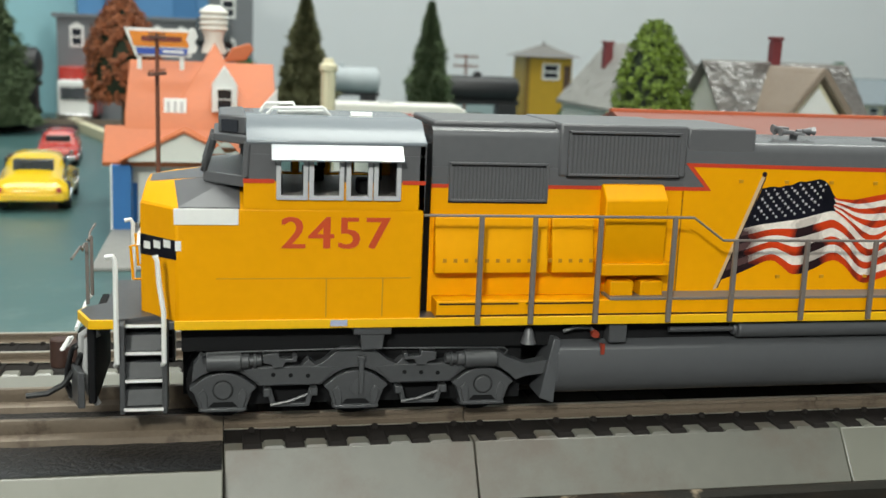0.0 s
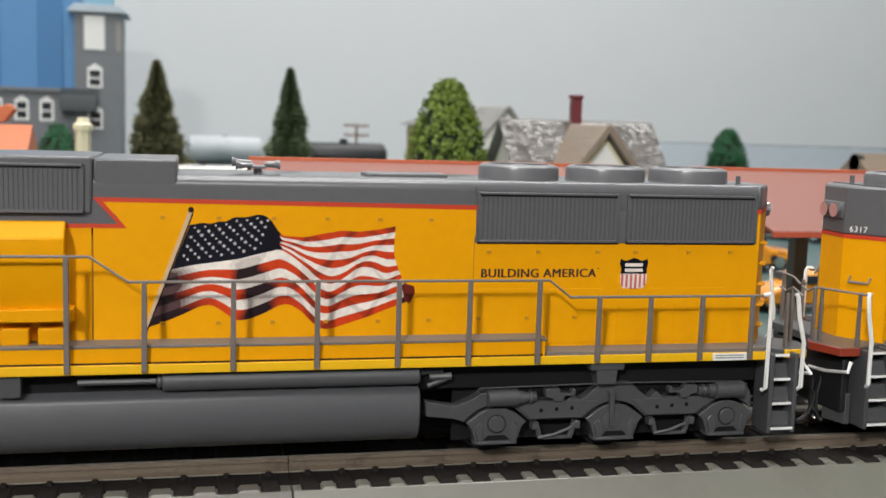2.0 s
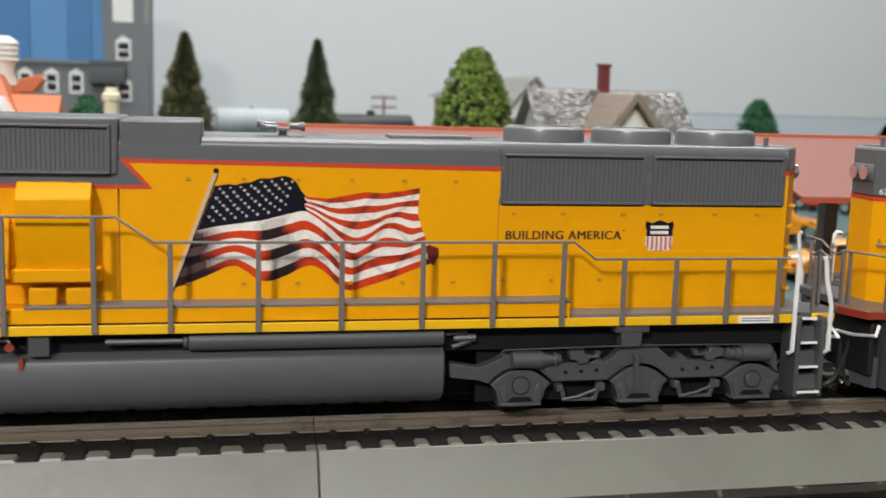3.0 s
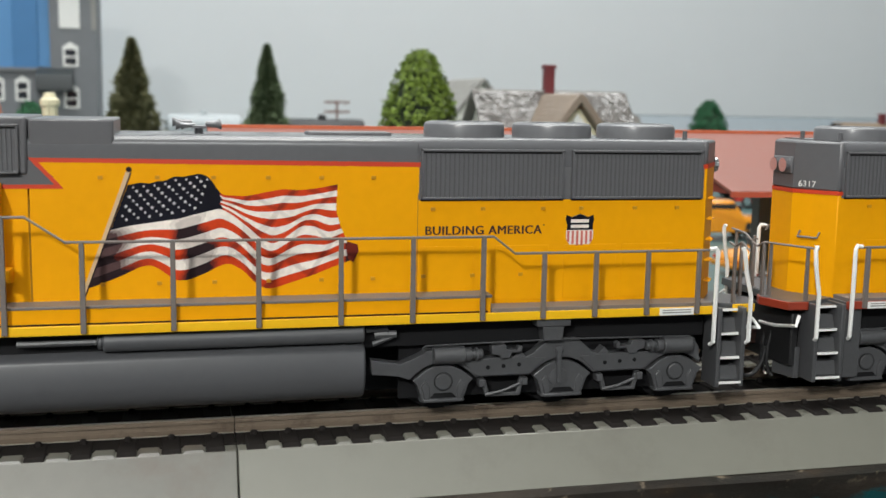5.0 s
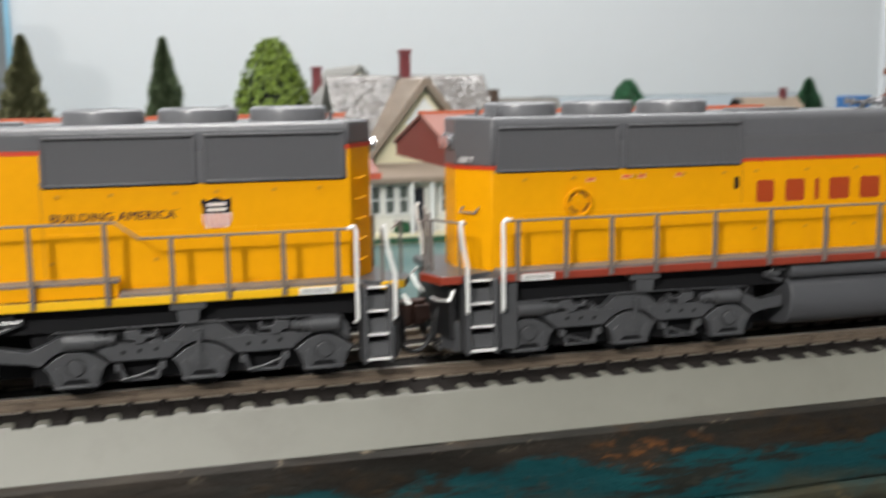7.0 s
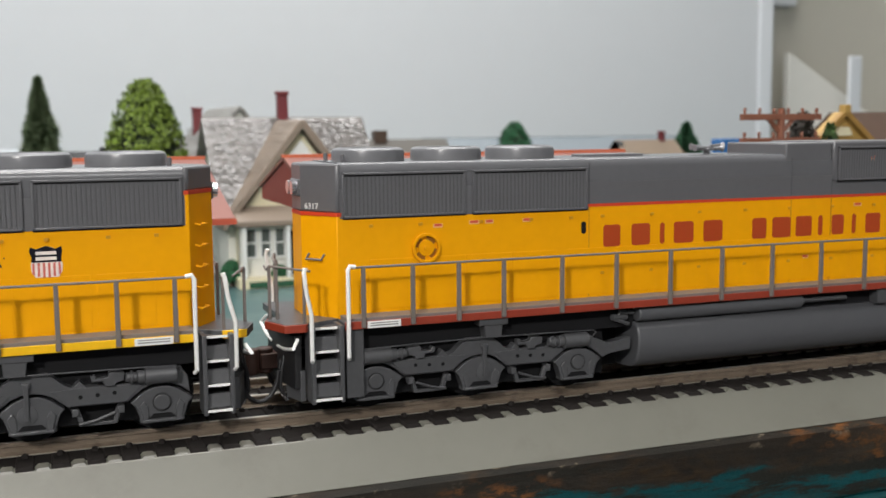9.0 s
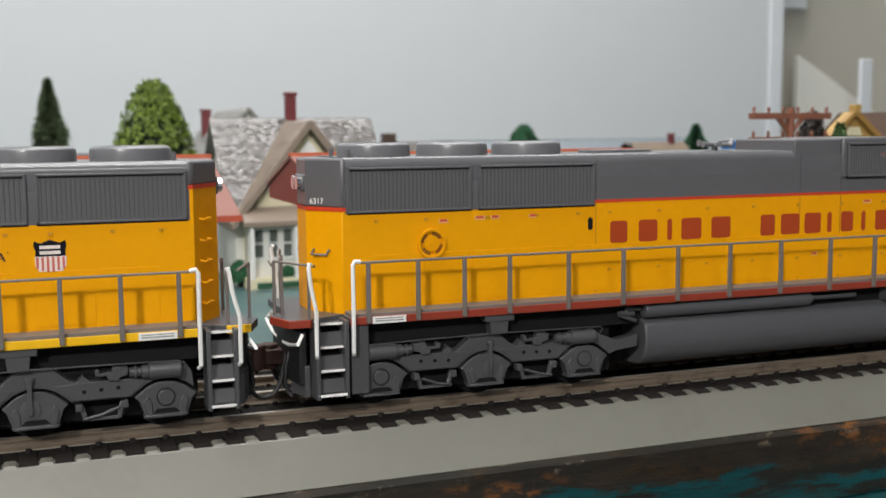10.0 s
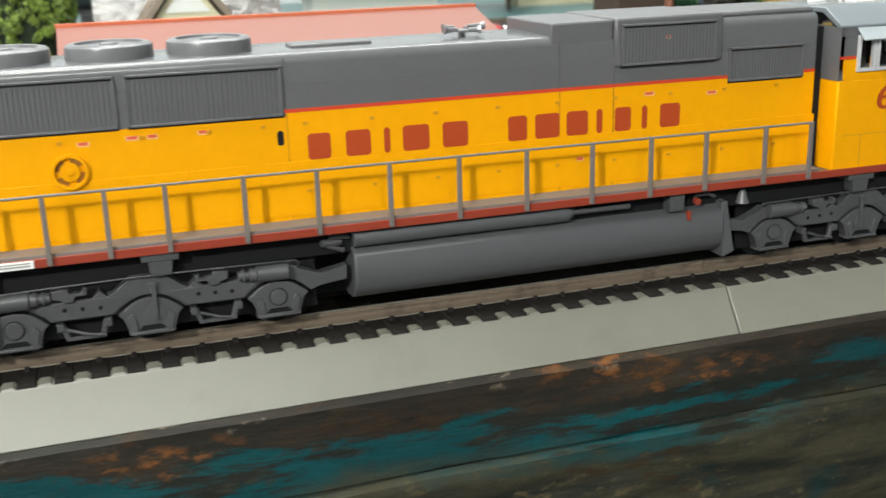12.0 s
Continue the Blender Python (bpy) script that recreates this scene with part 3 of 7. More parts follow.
    for r in range(8):
        for c in range(7 if r % 2 else 8):
            q, v = 0.03 + 0.049 * (c + (0.5 if r % 2 else 0)), 0.045 + 0.058 * r
            if spot(q, v)[0] > 366:
                continue
            x, z = at(q, v)
            if proto is None:
                pts = [((0.36 if k % 2 == 0 else 0.15) * math.sin(math.pi * k / 5), (0.36 if k % 2 == 0 else 0.15) * math.cos(math.pi * k / 5)) for k in range(10)]
                proto = star = part("star", prism(B(), pts, "y", -HOOD - 0.10, -HOOD - 0.045), STARWHITE, fl, "small white star")
            else:
                star = proto.copy()
                scene.collection.objects.link(star)
            star.location = (x * MM, 0, z * MM)
            size = 0.72 + 0.42 * abs(math.sin(r * 5.3 + c * 3.1))
            star.scale = (size, 1, size)
    bm = B()
    prism(bm, [(-64.9, 22.6), (-64.2, 22.9), (-56.0, 44.8), (-56.7, 45.0)], "y", -HOOD - 0.12, -HOOD)
    part("flag_staff", bm, FLAGPOLE, fl, "tan flag staff")
    part("staff_shadow", prism(B(), [(-64.2, 22.9), (-63.9, 23.0), (-55.75, 44.8), (-56.0, 44.8)], "y", -HOOD - 0.1, -HOOD), reds[-1], fl)
    bm = B()
    rod(bm, (-56.2, -HOOD - 0.2, 45.4), (-56.2, -HOOD, 45.4), 0.5, 10)
    part("finial", bm, reds[-1], fl)


def shield_decal(eng):
    bm = B()
    out = [(25.3, 37.0), (26.4, 36.6), (27.2, 36.9), (28.1, 37.2), (29, 36.9), (29.8, 36.6), (30.8, 37.0), (31.0, 36.2), (30.6, 35.2), (30.9, 34.0), (30.8, 32.6), (29.9, 31.4), (28.1, 30.7), (26.3, 31.4), (25.4, 32.6), (25.3, 34.0), (25.6, 35.2), (25.1, 36.2)]
    prism(bm, out, "y", -HOOD - 0.05, -HOOD)
    sh = part("shield_emblem", bm, FLAGWHITE, eng, "small shield emblem with a blue head over red stripes")
    bm = B()
    prism(bm, [(25.3, 37.0), (26.4, 36.6), (28.1, 37.2), (29.8, 36.6), (30.8, 37.0), (31.0, 36.2), (30.75, 35.2), (30.8, 34.3), (25.4, 34.3), (25.5, 35.2), (25.1, 36.2)], "y", -HOOD - 0.09, -HOOD - 0.01)
    part("shield_head", bm, BLUE, sh)
    bm = B()
    for z in (35.9, 34.95):
        box(bm, 26.2, 29.9, -HOOD - 0.12, -HOOD - 0.02, z - 0.29, z + 0.29)
    part("emblem_bar", bm, FLAGWHITE, sh)
    bm = B()
    for k in range(6):
        x = 25.75 + 0.93 * k
        d = abs(x - 28.1)
        box(bm, x - 0.22, x + 0.22, -HOOD - 0.09, -HOOD - 0.01, 31.5 + 0.36 * max(0, d - 0.5), 34.2)
    part("emblem_stripe", bm, mat("faded_red", (0.55, 0.13, 0.10), 0.5, vary=0.2, scale=300), sh)
    for o in [sh] + list(sh.children):
        for v in o.data.vertices:
            v.co.x, v.co.z = v.co.x - 0.0004, 0.0370 - (0.0372 - v.co.z) * 1.09


# where each block of the maker's name begins along the track, and how wide it is
NAME_SHAPES = [(146.9, 4.4), (154.3, 4.9), (161.9, 1.2), (165.7, 5.4), (173.9, 5.3), (187.8, 4.1), (193.7, 5.4), (200.7, 4.8), (207.5, 1.3), (211.7, 3.7), (218, 1.2), (222.3, 4.7)]


def name_shape(xa, xb, z0, z1, c=0.45):
    """A plain upright block with cut corners."""
    return prism(B(), [(xa + c, z0), (xb - c, z0), (xb, z0 + c), (xb, z1 - c), (xb - c, z1), (xa + c, z1), (xa, z1 - c), (xa, z0 + c)], "y", HOOD - 0.1, HOOD + 0.09)


def number_on_chamfer(eng):
    """The small white road number on the slanting rear corners."""
    for s in (-1, 1):
        ob = letters("road_number", "6317", 0.0, 3.7, 41.7, 42.95, 0.0, -1, WHITE, eng, 0.08)
        # lay the letters on the corner face: along it from the side wall to the end
        a, b = Vector((57.26, s * 7.84, 0)), Vector((59.3, s * 4.99, 0))
        d = (b - a).normalized()
        n = Vector((abs(d.y), s * abs(d.x), 0))
        if s < 0:
            m = Matrix(((d.x, -n.x, 0, a.x), (d.y, -n.y, 0, a.y), (0, 0, 1, 0), (0, 0, 0, 1)))
        else:
            m = Matrix(((-d.x, -n.x, 0, b.x), (-d.y, -n.y, 0, b.y), (0, 0, 1, 0), (0, 0, 0, 1)))
        for v in ob.data.vertices:
            v.co = (m @ (v.co / MM) + n * 0.05) * MM


def ladder(eng, x0, xg, s, tilt, x1, xi):
    """A corner step well with four white-edged treads and two white grab irons; s is the side."""
    st = part("step_well", box(box(B(), x0, x0 + 0.9, s * 12, s * 18, 2.6, 18.6), x1 - 0.9, x1, s * 12, s * 18, 2.6, 18.6), GREYDARK, eng, "dark grey corner steps", 0.15)
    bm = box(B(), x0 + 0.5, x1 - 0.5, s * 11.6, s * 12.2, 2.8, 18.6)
    # the void under the treads is darkened by this plate's colour
    part("step_back", bm, SHADE, st, "step recess back, near-black for its shade")
    for z, out in ((3.3, 18.2), (8.2, 17.4), (12.9, 16.6), (17.6, 15.8)):
        y0, y1 = min(s * 11.5, s * out), max(s * 11.5, s * out)
        if z > 4:
            part("riser", prism(B(), [(s * 11.8, z - 4.3), (s * (out - 0.2), z - 4.3), (s * (out - 1.0), z - 1.6), (s * 11.8, z - 1.6)], "x", x0 + 0.6, x1 - 0.6), GREYDARK, st, "dark grey riser plate", 0.08)
        part("tread", box(B(), x0 + 0.3, x1 - 0.3, y0, y1, z, z + 0.5), GREYDARK, st, bevel=0.08)
        part("tread_edge", box(B(), x0 + 0.7, x1 - 0.7, min(s * (out - 0.3), s * (out + 0.12)), max(s * (out - 0.3), s * (out + 0.12)), z, z + 0.5), WHITE, st, "white painted step edge")
    for x, lean in ((xi, 0.0), (xg - 0.5, tilt)):
        bm = tube(B(), [(x - 1.6 + (0 if lean == 0 else 1.6 - lean), s * 18.3, 30.5), (x - 0.4 - lean, s * 18.5, 30.7), (x - lean, s * 18.6, 30.0), (x - lean * 0.7, s * 18.6, 26.0), (x, s * 18.6, 21.0), (x, s * 18.5, 12.0), (x - 0.3, s * 17.6, 11.4)], 0.45, 7)
        part("grab_iron", bm, WHITE, st, "bent white grab iron")


def truck(eng, xa, s_dir):
    """A three-axle power truck; xa is the axle nearest the tank, s_dir the way towards the body's end."""
    def X(u):
        return xa + s_dir * u
    part("truck_frame", truck_side(X, -1), GREYDARK, eng, "dark grey cast truck frame", 0.22)
    part("truck_frame", truck_side(X, 1), GREYDARK, eng, "dark grey cast truck frame", 0.22)
    # bolster in near-black, the shade between the frames put into its colour
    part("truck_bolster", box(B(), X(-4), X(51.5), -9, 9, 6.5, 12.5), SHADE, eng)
    for u in (0, 23.75, 47.5):
        bm = B()
        for s in (-1, 1):
            rod(bm, (X(u), s * 7.2, 5.6), (X(u), s * 10.4, 5.6), 6.55, 28)
            rod(bm, (X(u), s * 6.6, 5.6), (X(u), s * 7.3, 5.6), 7.2, 28)
        rod(bm, (X(u), -14, 5.85), (X(u), 14, 5.85), 1.3, 10)
        part("wheelset", bm, SHADE, eng, "dark steel wheels on an axle", 0.1)
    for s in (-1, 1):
        # near-black sheet stands in for the shade behind the side frame
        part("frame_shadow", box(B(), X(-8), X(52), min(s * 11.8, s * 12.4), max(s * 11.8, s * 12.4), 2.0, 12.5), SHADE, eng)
        for u in (0, 23.75, 47.5):
            ab = part("axle_box", axle_box(X, u, s), GREYDARK, eng, "cast axle box", 0.15)
            part("box_slot", prism(B(), [(X(u - 2.6), 2.65), (X(u + 2.6), 2.65), (X(u + 1.7), 3.6), (X(u - 1.7), 3.6)], "y", s * 14.8, s * 15.66), SHADE, ab)
            if u == 23.75:
                bm = lathe(B(), (0, 0), [(1.9, 0), (1.85, 0.35), (1.3, 0.45), (0.2, 0.5)], 18)
                for v in bm.verts:
                    v.co = (X(u - 0.8) + v.co.x, s * (15.4 + v.co.z), 5.6 + v.co.y)
                part("journal_cap", bm, GREYDARK, ab)
            else:
                part("box_ring", rod(B(), (X(u), s * 14.2, 5.8), (X(u), s * 15.72, 5.8), 1.85, 20), BLACK, ab)
                part("journal_cap", rod(B(), (X(u), s * 14.2, 5.8), (X(u), s * 16.0, 5.8), 1.62, 20), GREYDARK, ab, bevel=0.2)
        for u, z, q in ((0.9, 10.9, 1), (47.4, 11.2, -1)):
            bm = B()
            rod(bm, (X(u - 3), s * 15.9, z), (X(u + 3), s * 15.9, z), 1.65, 14)
            rod(bm, (X(u + q * 3), s * 15.9, z), (X(u + q * 4.4), s * 15.9, z), 1.3, 12)
            rod(bm, (X(u + q * 4.4), s * 15.9, z), (X(u + q * 6.6), s * 15.9, z + 0.1), 0.95, 12)
            rod(bm, (X(u + q * 5.2), s * 15.9, z), (X(u + q * 5.7), s * 15.9, z), 1.3, 12)
            part("brake_cylinder", bm, GREYDARK, eng, bevel=0.15)
        for u, q in ((12.2, -1), (37.6, 1)):
            bm = B()
            c = X(u)
            dq = q if xa > -50 else -q
            prism(bm, [(c + dq * a, z) for a, z in ((3.0, 12.4), (2.9, 10.9), (1.4, 10.5), (1.2, 9.9), (-0.6, 10.0), (-1.0, 11.0), (-3.0, 11.0), (-3.1, 12.2), (-2.4, 12.3), (-2.2, 11.5), (0.0, 11.7), (0.2, 12.6))], "y", s * 14.6, s * 16.4)
            part("brake_lever", bm, GREYDARK, eng, "cast brake lever bracket", bevel=0.12)
        for u in (11.8, 35.6):
            bm = B()
            c = X(u)
            prism(bm, [(c - 4.3, 5.7), (c - 3.4, 2.4), (c + 3.4, 2.4), (c + 4.3, 5.7), (c + 3.4, 5.7), (c + 2.7, 3.0), (c - 2.7, 3.0), (c - 3.4, 5.7)], "y", s * 14.6, s * 15.6)
            for q in (-1, 1):
                box(bm, c + q * 4.2 - 0.6, c + q * 4.2 + 0.6, s * 14, s * 16.1, 4.5, 5.9)
            part("brake_hanger", bm, GREYDARK, eng, bevel=0.12)
            part("brake_rod", tube(B(), [(c - 3.6, s * 15.9, 2.9), (c - 0.5, s * 16.1, 3.5), (c + 3.0, s * 15.9, 4.7)], 0.28, 6), GREYDARK, eng, "thin cast brake rod")
            for k in (-3.1, 0, 3.1):
                part("bolt_hole", rod(B(), (X(u + k), s * 15.4, 8.3 + 0.05 * k), (X(u + k), s * 15.72, 8.3 + 0.05 * k), 0.42, 8), SHADE, eng)
        bm = tube(B(), [(X(-3.6), s * 16.2, 11.6), (X(-4.3), s * 16.2, 12.4), (X(-3.6), s * 16.2, 12.9), (X(8), s * 16.3, 13.1), (X(24), s * 16.3, 13.3), (X(40), s * 16.3, 13.1), (X(50), s * 16.2, 12.9), (X(51.2), s * 16.2, 12.3), (X(51), s * 16.0, 11.2)], 0.15, 6)
        part("brake_pipe", bm, GREYDARK, eng, "thin grey brake pipe")
        bm = B()
        c = X(21.2)
        box(bm, c - 3.4, c + 3.4, s * 13, s * 17.2, 16.0, 17.5)
        prism(bm, [(c - 2.2, 16.2), (c + 2.2, 16.2), (c + 1.9, 13.2), (c - 1.9, 13.2)], "y", s * 14, s * 17.0)
        part("swing_bracket", bm, GREYDARK, eng, "dark grey hanging bracket", bevel=0.15)
        bm = box(B(), X(22.9) - 0.45, X(22.9) + 0.45, s * 14, s * 16.3, 4.6, 11.6)
        box(bm, X(22.9) - 0.8, X(22.9) + 0.8, s * 14, s * 16.1, 10.8, 11.7)
        part("swing_link", bm, GREYDARK, eng, "dark grey hanging link", bevel=0.12)


def truck_side(X, s):
    """One cast side frame, cut out in arches over the three axle boxes."""
    bm = B()
    low = [(-13.6, 7.6), (-8.4, 7.0)]
    for c in (0, 23.75, 47.5):
        low += [(c - 6.4, 6.3), (c - 5.2, 7.4), (c - 3.6, 8.6), (c - 1.8, 9.3), (c, 9.5), (c + 1.8, 9.3), (c + 3.6, 8.6), (c + 5.2, 7.4), (c + (6.4 if c < 40 else 5.4), 6.3 if c < 40 else 7.3)]
    top = [(52.6, 10.5), (51.4, 12.2), (50.0, 11.6), (45.5, 11.3), (43.4, 9.95), (33.6, 9.95), (32.4, 11.2), (31.2, 9.95), (29.8, 10.5), (27.4, 12.6), (26.6, 13.1), (21.0, 13.1), (20.2, 12.6), (17.8, 10.5), (16.4, 9.95), (15.2, 11.2), (14.0, 9.95), (8.4, 9.95), (6.4, 10.4), (3.6, 11.4), (-3.0, 11.8), (-4.6, 10.8), (-8.2, 9.4), (-13.8, 10.4)]
    prism(bm, [(X(u), z) for u, z in low + top], "y", s * 12.8, s * 15.4)
    # raised webs between the arches
    for u in (11.87, 35.62):
        prism(bm, [(X(u - 5.2), 6.5), (X(u + 5.2), 6.5), (X(u + 6.6), 7.8), (X(u + 8.4), 9.6), (X(u + 3.0), 9.9), (X(u - 3.0), 9.9), (X(u - 8.4), 9.6), (X(u - 6.6), 7.8)], "y", s * 15.2, s * 15.65)
    return bm


def axle_box(X, c, s):
    bm = B()
    prism(bm, [(X(c + a), z) for a, z in ((-5.9, 6.1), (-4.8, 6.95), (-3.35, 8.05), (-1.7, 8.72), (0, 8.92), (1.7, 8.72), (3.35, 8.05), (4.8, 6.95), (5.9, 6.1), (5.0, 5.2), (4.1, 2.5), (4.3, 1.9), (-4.3, 1.9), (-4.1, 2.5), (-5.0, 5.2))], "y", s * 13.0, s * 15.6)
    box(bm, X(c) - 3.9, X(c) + 3.9, s * 15.4, s * 16.1, 1.9, 2.5)
    for q in (-1, 1):
        prism(bm, [(X(c) + q * a, z) for a, z in ((2.6, 2.3), (3.6, 2.3), (4.3, 5.2), (3.4, 6.2), (2.7, 5.0))], "y", s * 15.4, s * 15.95)
    return bm


def handrail(eng, s, posts, segs):
    """Stanchions along one side and the bar through their heads; segs is the bar's outline (x, z)."""
    hr = part("handrail", tube(B(), [(x, s * 18.0, z) for x, z in segs], 0.26, 7), RAILGREY, eng, "grey wire handrail")
    for x, z in posts:
        bm = B()
        prism(bm, [(x - 0.48, 17.8), (x + 0.48, 17.8), (x + 0.42, z - 0.4), (x + 0.28, z + 0.25), (x - 0.28, z + 0.25), (x - 0.42, z - 0.4)], "y", s * 17.6, s * 18.35)
        part("stanchion", bm, RAILGREY, hr, "grey upright post", 0.1)


def louvre(name, eng, x0, x1, z0, z1, s, label, pitch=0.76):
    """A grille set in a frame, with upright slats."""
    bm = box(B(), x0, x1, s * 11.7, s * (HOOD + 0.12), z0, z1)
    # backing darker than the slats, for the shade between them
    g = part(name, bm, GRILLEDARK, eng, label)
    n = max(2, int((x1 - x0 - 1.2) / pitch))
    w = (x1 - x0 - 1.2) / n
    prof = [(-w * 0.36, s * (HOOD + 0.05)), (-w * 0.31, s * (HOOD + 0.26)), (w * 0.31, s * (HOOD + 0.26)), (w * 0.36, s * (HOOD + 0.05))]
    slat = part("slat", prism(B(), prof, "z", z0 + 0.4, z1 - 0.8), GREY, g, "fine upright grey slat")
    for i in range(n + 1):
        ob = slat
        if i:
            ob = slat.copy()
            scene.collection.objects.link(ob)
        ob.location = ((x0 + 0.6 + w * i) * MM, 0, 0)
    bm = B()
    w = 0.45
    for a in ((x0, x1, z0, z0 + w), (x0, x1, z1 - w, z1), (x0, x0 + w, z0, z1), (x1 - w, x1, z0, z1)):
        box(bm, a[0], a[1], s * 11.8, s * (HOOD + 0.5), a[2], a[3])
    part("grille_frame", bm, GREY, g, bevel=0.1)
    # near-black strips paint the shadow gaps inside and below the frame
    part("grille_slot", box(box(B(), x0 + 0.5, x1 - 0.5, s * 11.8, s * (HOOD + 0.16), z1 - 0.8, z1 - 0.45), x0, x1, s * 11.8, s * (HOOD + 0.2), z0 - 0.28, z0), SHADE, g, "dark strip for the shade along the grille frame")
    return g


def engine(label, at, rz, first):
    eng = thing("diesel_locomotive", at, label, "model train", "coupled engines", rz)
    sill = SILL_YELLOW if first else SILL_RED
    near = -1 if first else 1
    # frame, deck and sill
    # these two boxes carry the shade under the engine in their colour
    part("centre_sill", box(B(), -166, 54, -6.4, 6.4, 2.2, 13), SHADE, eng, "drive housings under the frame, blackened with shade")
    part("underframe", box(B(), -166, 54, -14, 14, 12.6, 17.6), SHADE, eng, "underframe blackened with shade")
    part("deck", box(B(), -168, 54.5, -17.4, 17.4, 17.5, 18.9), GREYDARK, eng, "grey walkway deck", 0.15)
    for s in (-1, 1):
        part("side_sill", box(B(), -167, 54.5, s * 17.3, s * 17.75, 17.5, 19.1), sill, eng, "yellow side sill" if first else "dark red side sill", 0.08)
    paint = SILL_YELLOW if first else SILL_RED
    part("pilot_plate", box(B(), -182, -180.6, -13, 13, 3.0, 16.8), SHADE, eng, "dark grey end plate", 0.3)
    # the end platforms with their cut corners and painted rims
    tip = 67.0 if first else 69.2
    for end, d, root in ((tip, 1, 53.6), (-184.0, -1, -166.5)):
        rim = [(7.0, 15.8), (2.6, 15.6), (0.0, 8.6), (1.0, 6.0), (4.4, 3.0), (4.4, -15.4), (7.0, -15.8)]
        rim = [(end - d * x, y * near) for x, y in rim]
        part("end_platform", prism(B(), [(root, 11.6 * near)] + [(x - d * 0.4, y * 0.975) for x, y in rim] + [(root, -11.6 * near)], "z", 17.6, 19.0), GREYDARK, eng, "grey end platform", 0.15)
        for (xa, ya), (xb, yb) in zip(rim, rim[1:]):
            part("end_sill", prism(B(), [(xa, ya), (xb, yb), (xb - d * 0.5, yb * 0.97), (xa - d * 0.5, ya * 0.97)], "z", 17.3, 18.9), paint if ya * near > (15.7 if first and d > 0 else 6.5) else GREYDARK, eng, "painted platform rim", 0.06)
    half = 9.5 if first else 13.5
    part("pilot_plate", prism(B(), [(62.6, -half), (64.2, -half), (65.4, -6), (65.4, 6), (64.2, half), (62.6, half)], "z", 5.0, 16.4), BLACK, eng, "dark grey end plate", 0.3)
    # long hood with rounded roof edges, grey over yellow
    def hood(x0, x1, ztop, name="long_hood"):
        r = 2.0
        part(name, box(B(), x0, x1, -HOOD, HOOD, 18.6, 44.0), YELLOW, eng, "yellow engine hood")
        pr = [(-HOOD, 43.9)] + [(-HOOD + r - r * math.cos(a), ztop - r + r * math.sin(a)) for a in [k * math.pi / 10 for k in range(6)]]
        pr += [(-y, z) for y, z in pr[::-1]]
        part("hood_top", prism(B(), pr, "x", x0, x1), HOODTOP, eng, "grey painted hood roof")
    hood(-72.6, 53.6, 51.4)
    hood(-121.8, -72.9, 53.2)
    part("roof_box", box(B(), -72.5, -58.6, -11.96, 11.96, 49.0, 54.0), GREY, eng, "raised grey roof section", 0.4)
    part("brake_housing", box(B(), -98, -72.7, -12.4, 12.4, 44.4, 54.3), GREY, eng, "raised grey housing with grilles", 0.5)
    part("roof_hatch", box(B(), -121.6, -98.2, -10.6, 10.6, 53, 54.2), GREY, eng, "flat grey roof hatch", 0.5)
    for s in (-1, 1):
        # the yellow runs higher behind the zigzag: a yellow plate over the grey, edged in red
        y0, y1 = s * (HOOD - 0.2), s * (HOOD + 0.03)
        ztip = 42.4
        zr = 46.6
        if first:
            part("side_panel", prism(B(), [(-71.2, zr), (-67.2, ztip + 0.2), (-67.2, 41), (-4.4, 41), (-4.4, zr - 0.3)], "y", y0, y1), YELLOW, eng, "yellow side panel")
            prismred = [(-121.8, ztip - 0.35), (-67.0, ztip - 0.35), (-71.0, zr), (-4.2, zr - 0.65), (-4.2, zr + 0.2), (-72.7, zr + 0.75), (-68.5, ztip + 0.35), (-121.8, ztip + 0.35)]
            part("grey_wedge", prism(B(), [(-72.8, ztip), (-67.8, ztip), (-72.2, zr + 0.3), (-72.8, zr + 0.3)], "y", s * (HOOD - 0.25), s * (HOOD + 0.04)), GREY, eng, "grey wedge of the zigzag")
            part("red_stripe", prism(B(), prismred, "y", s * (HOOD - 0.1), s * (HOOD + 0.07)), REDLINE, eng, "thin red stripe")
        else:
            part("side_panel", box(B(), -121.8, -4.4, min(y0, y1), max(y0, y1), 40.0, 40.9), YELLOW, eng, "yellow side panel")
            part("red_stripe", box(B(), -121.8, -4.2, min(s * (HOOD - 0.1), s * (HOOD + 0.07)), max(s * (HOOD - 0.1), s * (HOOD + 0.07)), 40.35, 41.05), REDLINE, eng, "thin red stripe")
        # grey above the yellow
        gz = ztip if first else 40.9
        part("grey_band", box(B(), -121.8, -72.7, min(s * (HOOD - 0.3), s * (HOOD + 0.015)), max(s * (HOOD - 0.3), s * (HOOD + 0.015)), gz, 46), GREY, eng, "grey upper side")
        part("grey_band", box(B(), -4.6, 53.62, min(s * (HOOD - 0.3), s * (HOOD + 0.02)), max(s * (HOOD - 0.3), s * (HOOD + 0.02)), 39.8, 46), GREY, eng, "grey upper side")
        if not first:
            part("grey_band", box(B(), -72.7, -4.5, min(s * (HOOD - 0.3), s * (HOOD + 0.015)), max(s * (HOOD - 0.3), s * (HOOD + 0.015)), 40.9, 46), GREY, eng, "grey upper side")
        louvre("radiator_grille", eng, -4.1, 24.0, 39.9, 49.3, s, "wide grey radiator grille", 0.87)
        louvre("radiator_grille", eng, 25.6, 53.1, 39.9, 49.3, s, "wide grey radiator grille", 0.87)
        louvre("brake_grille", eng, -96.4, -74.0, 44.6, 53.0, s * 1.035, "square grey intake grille", 0.76)
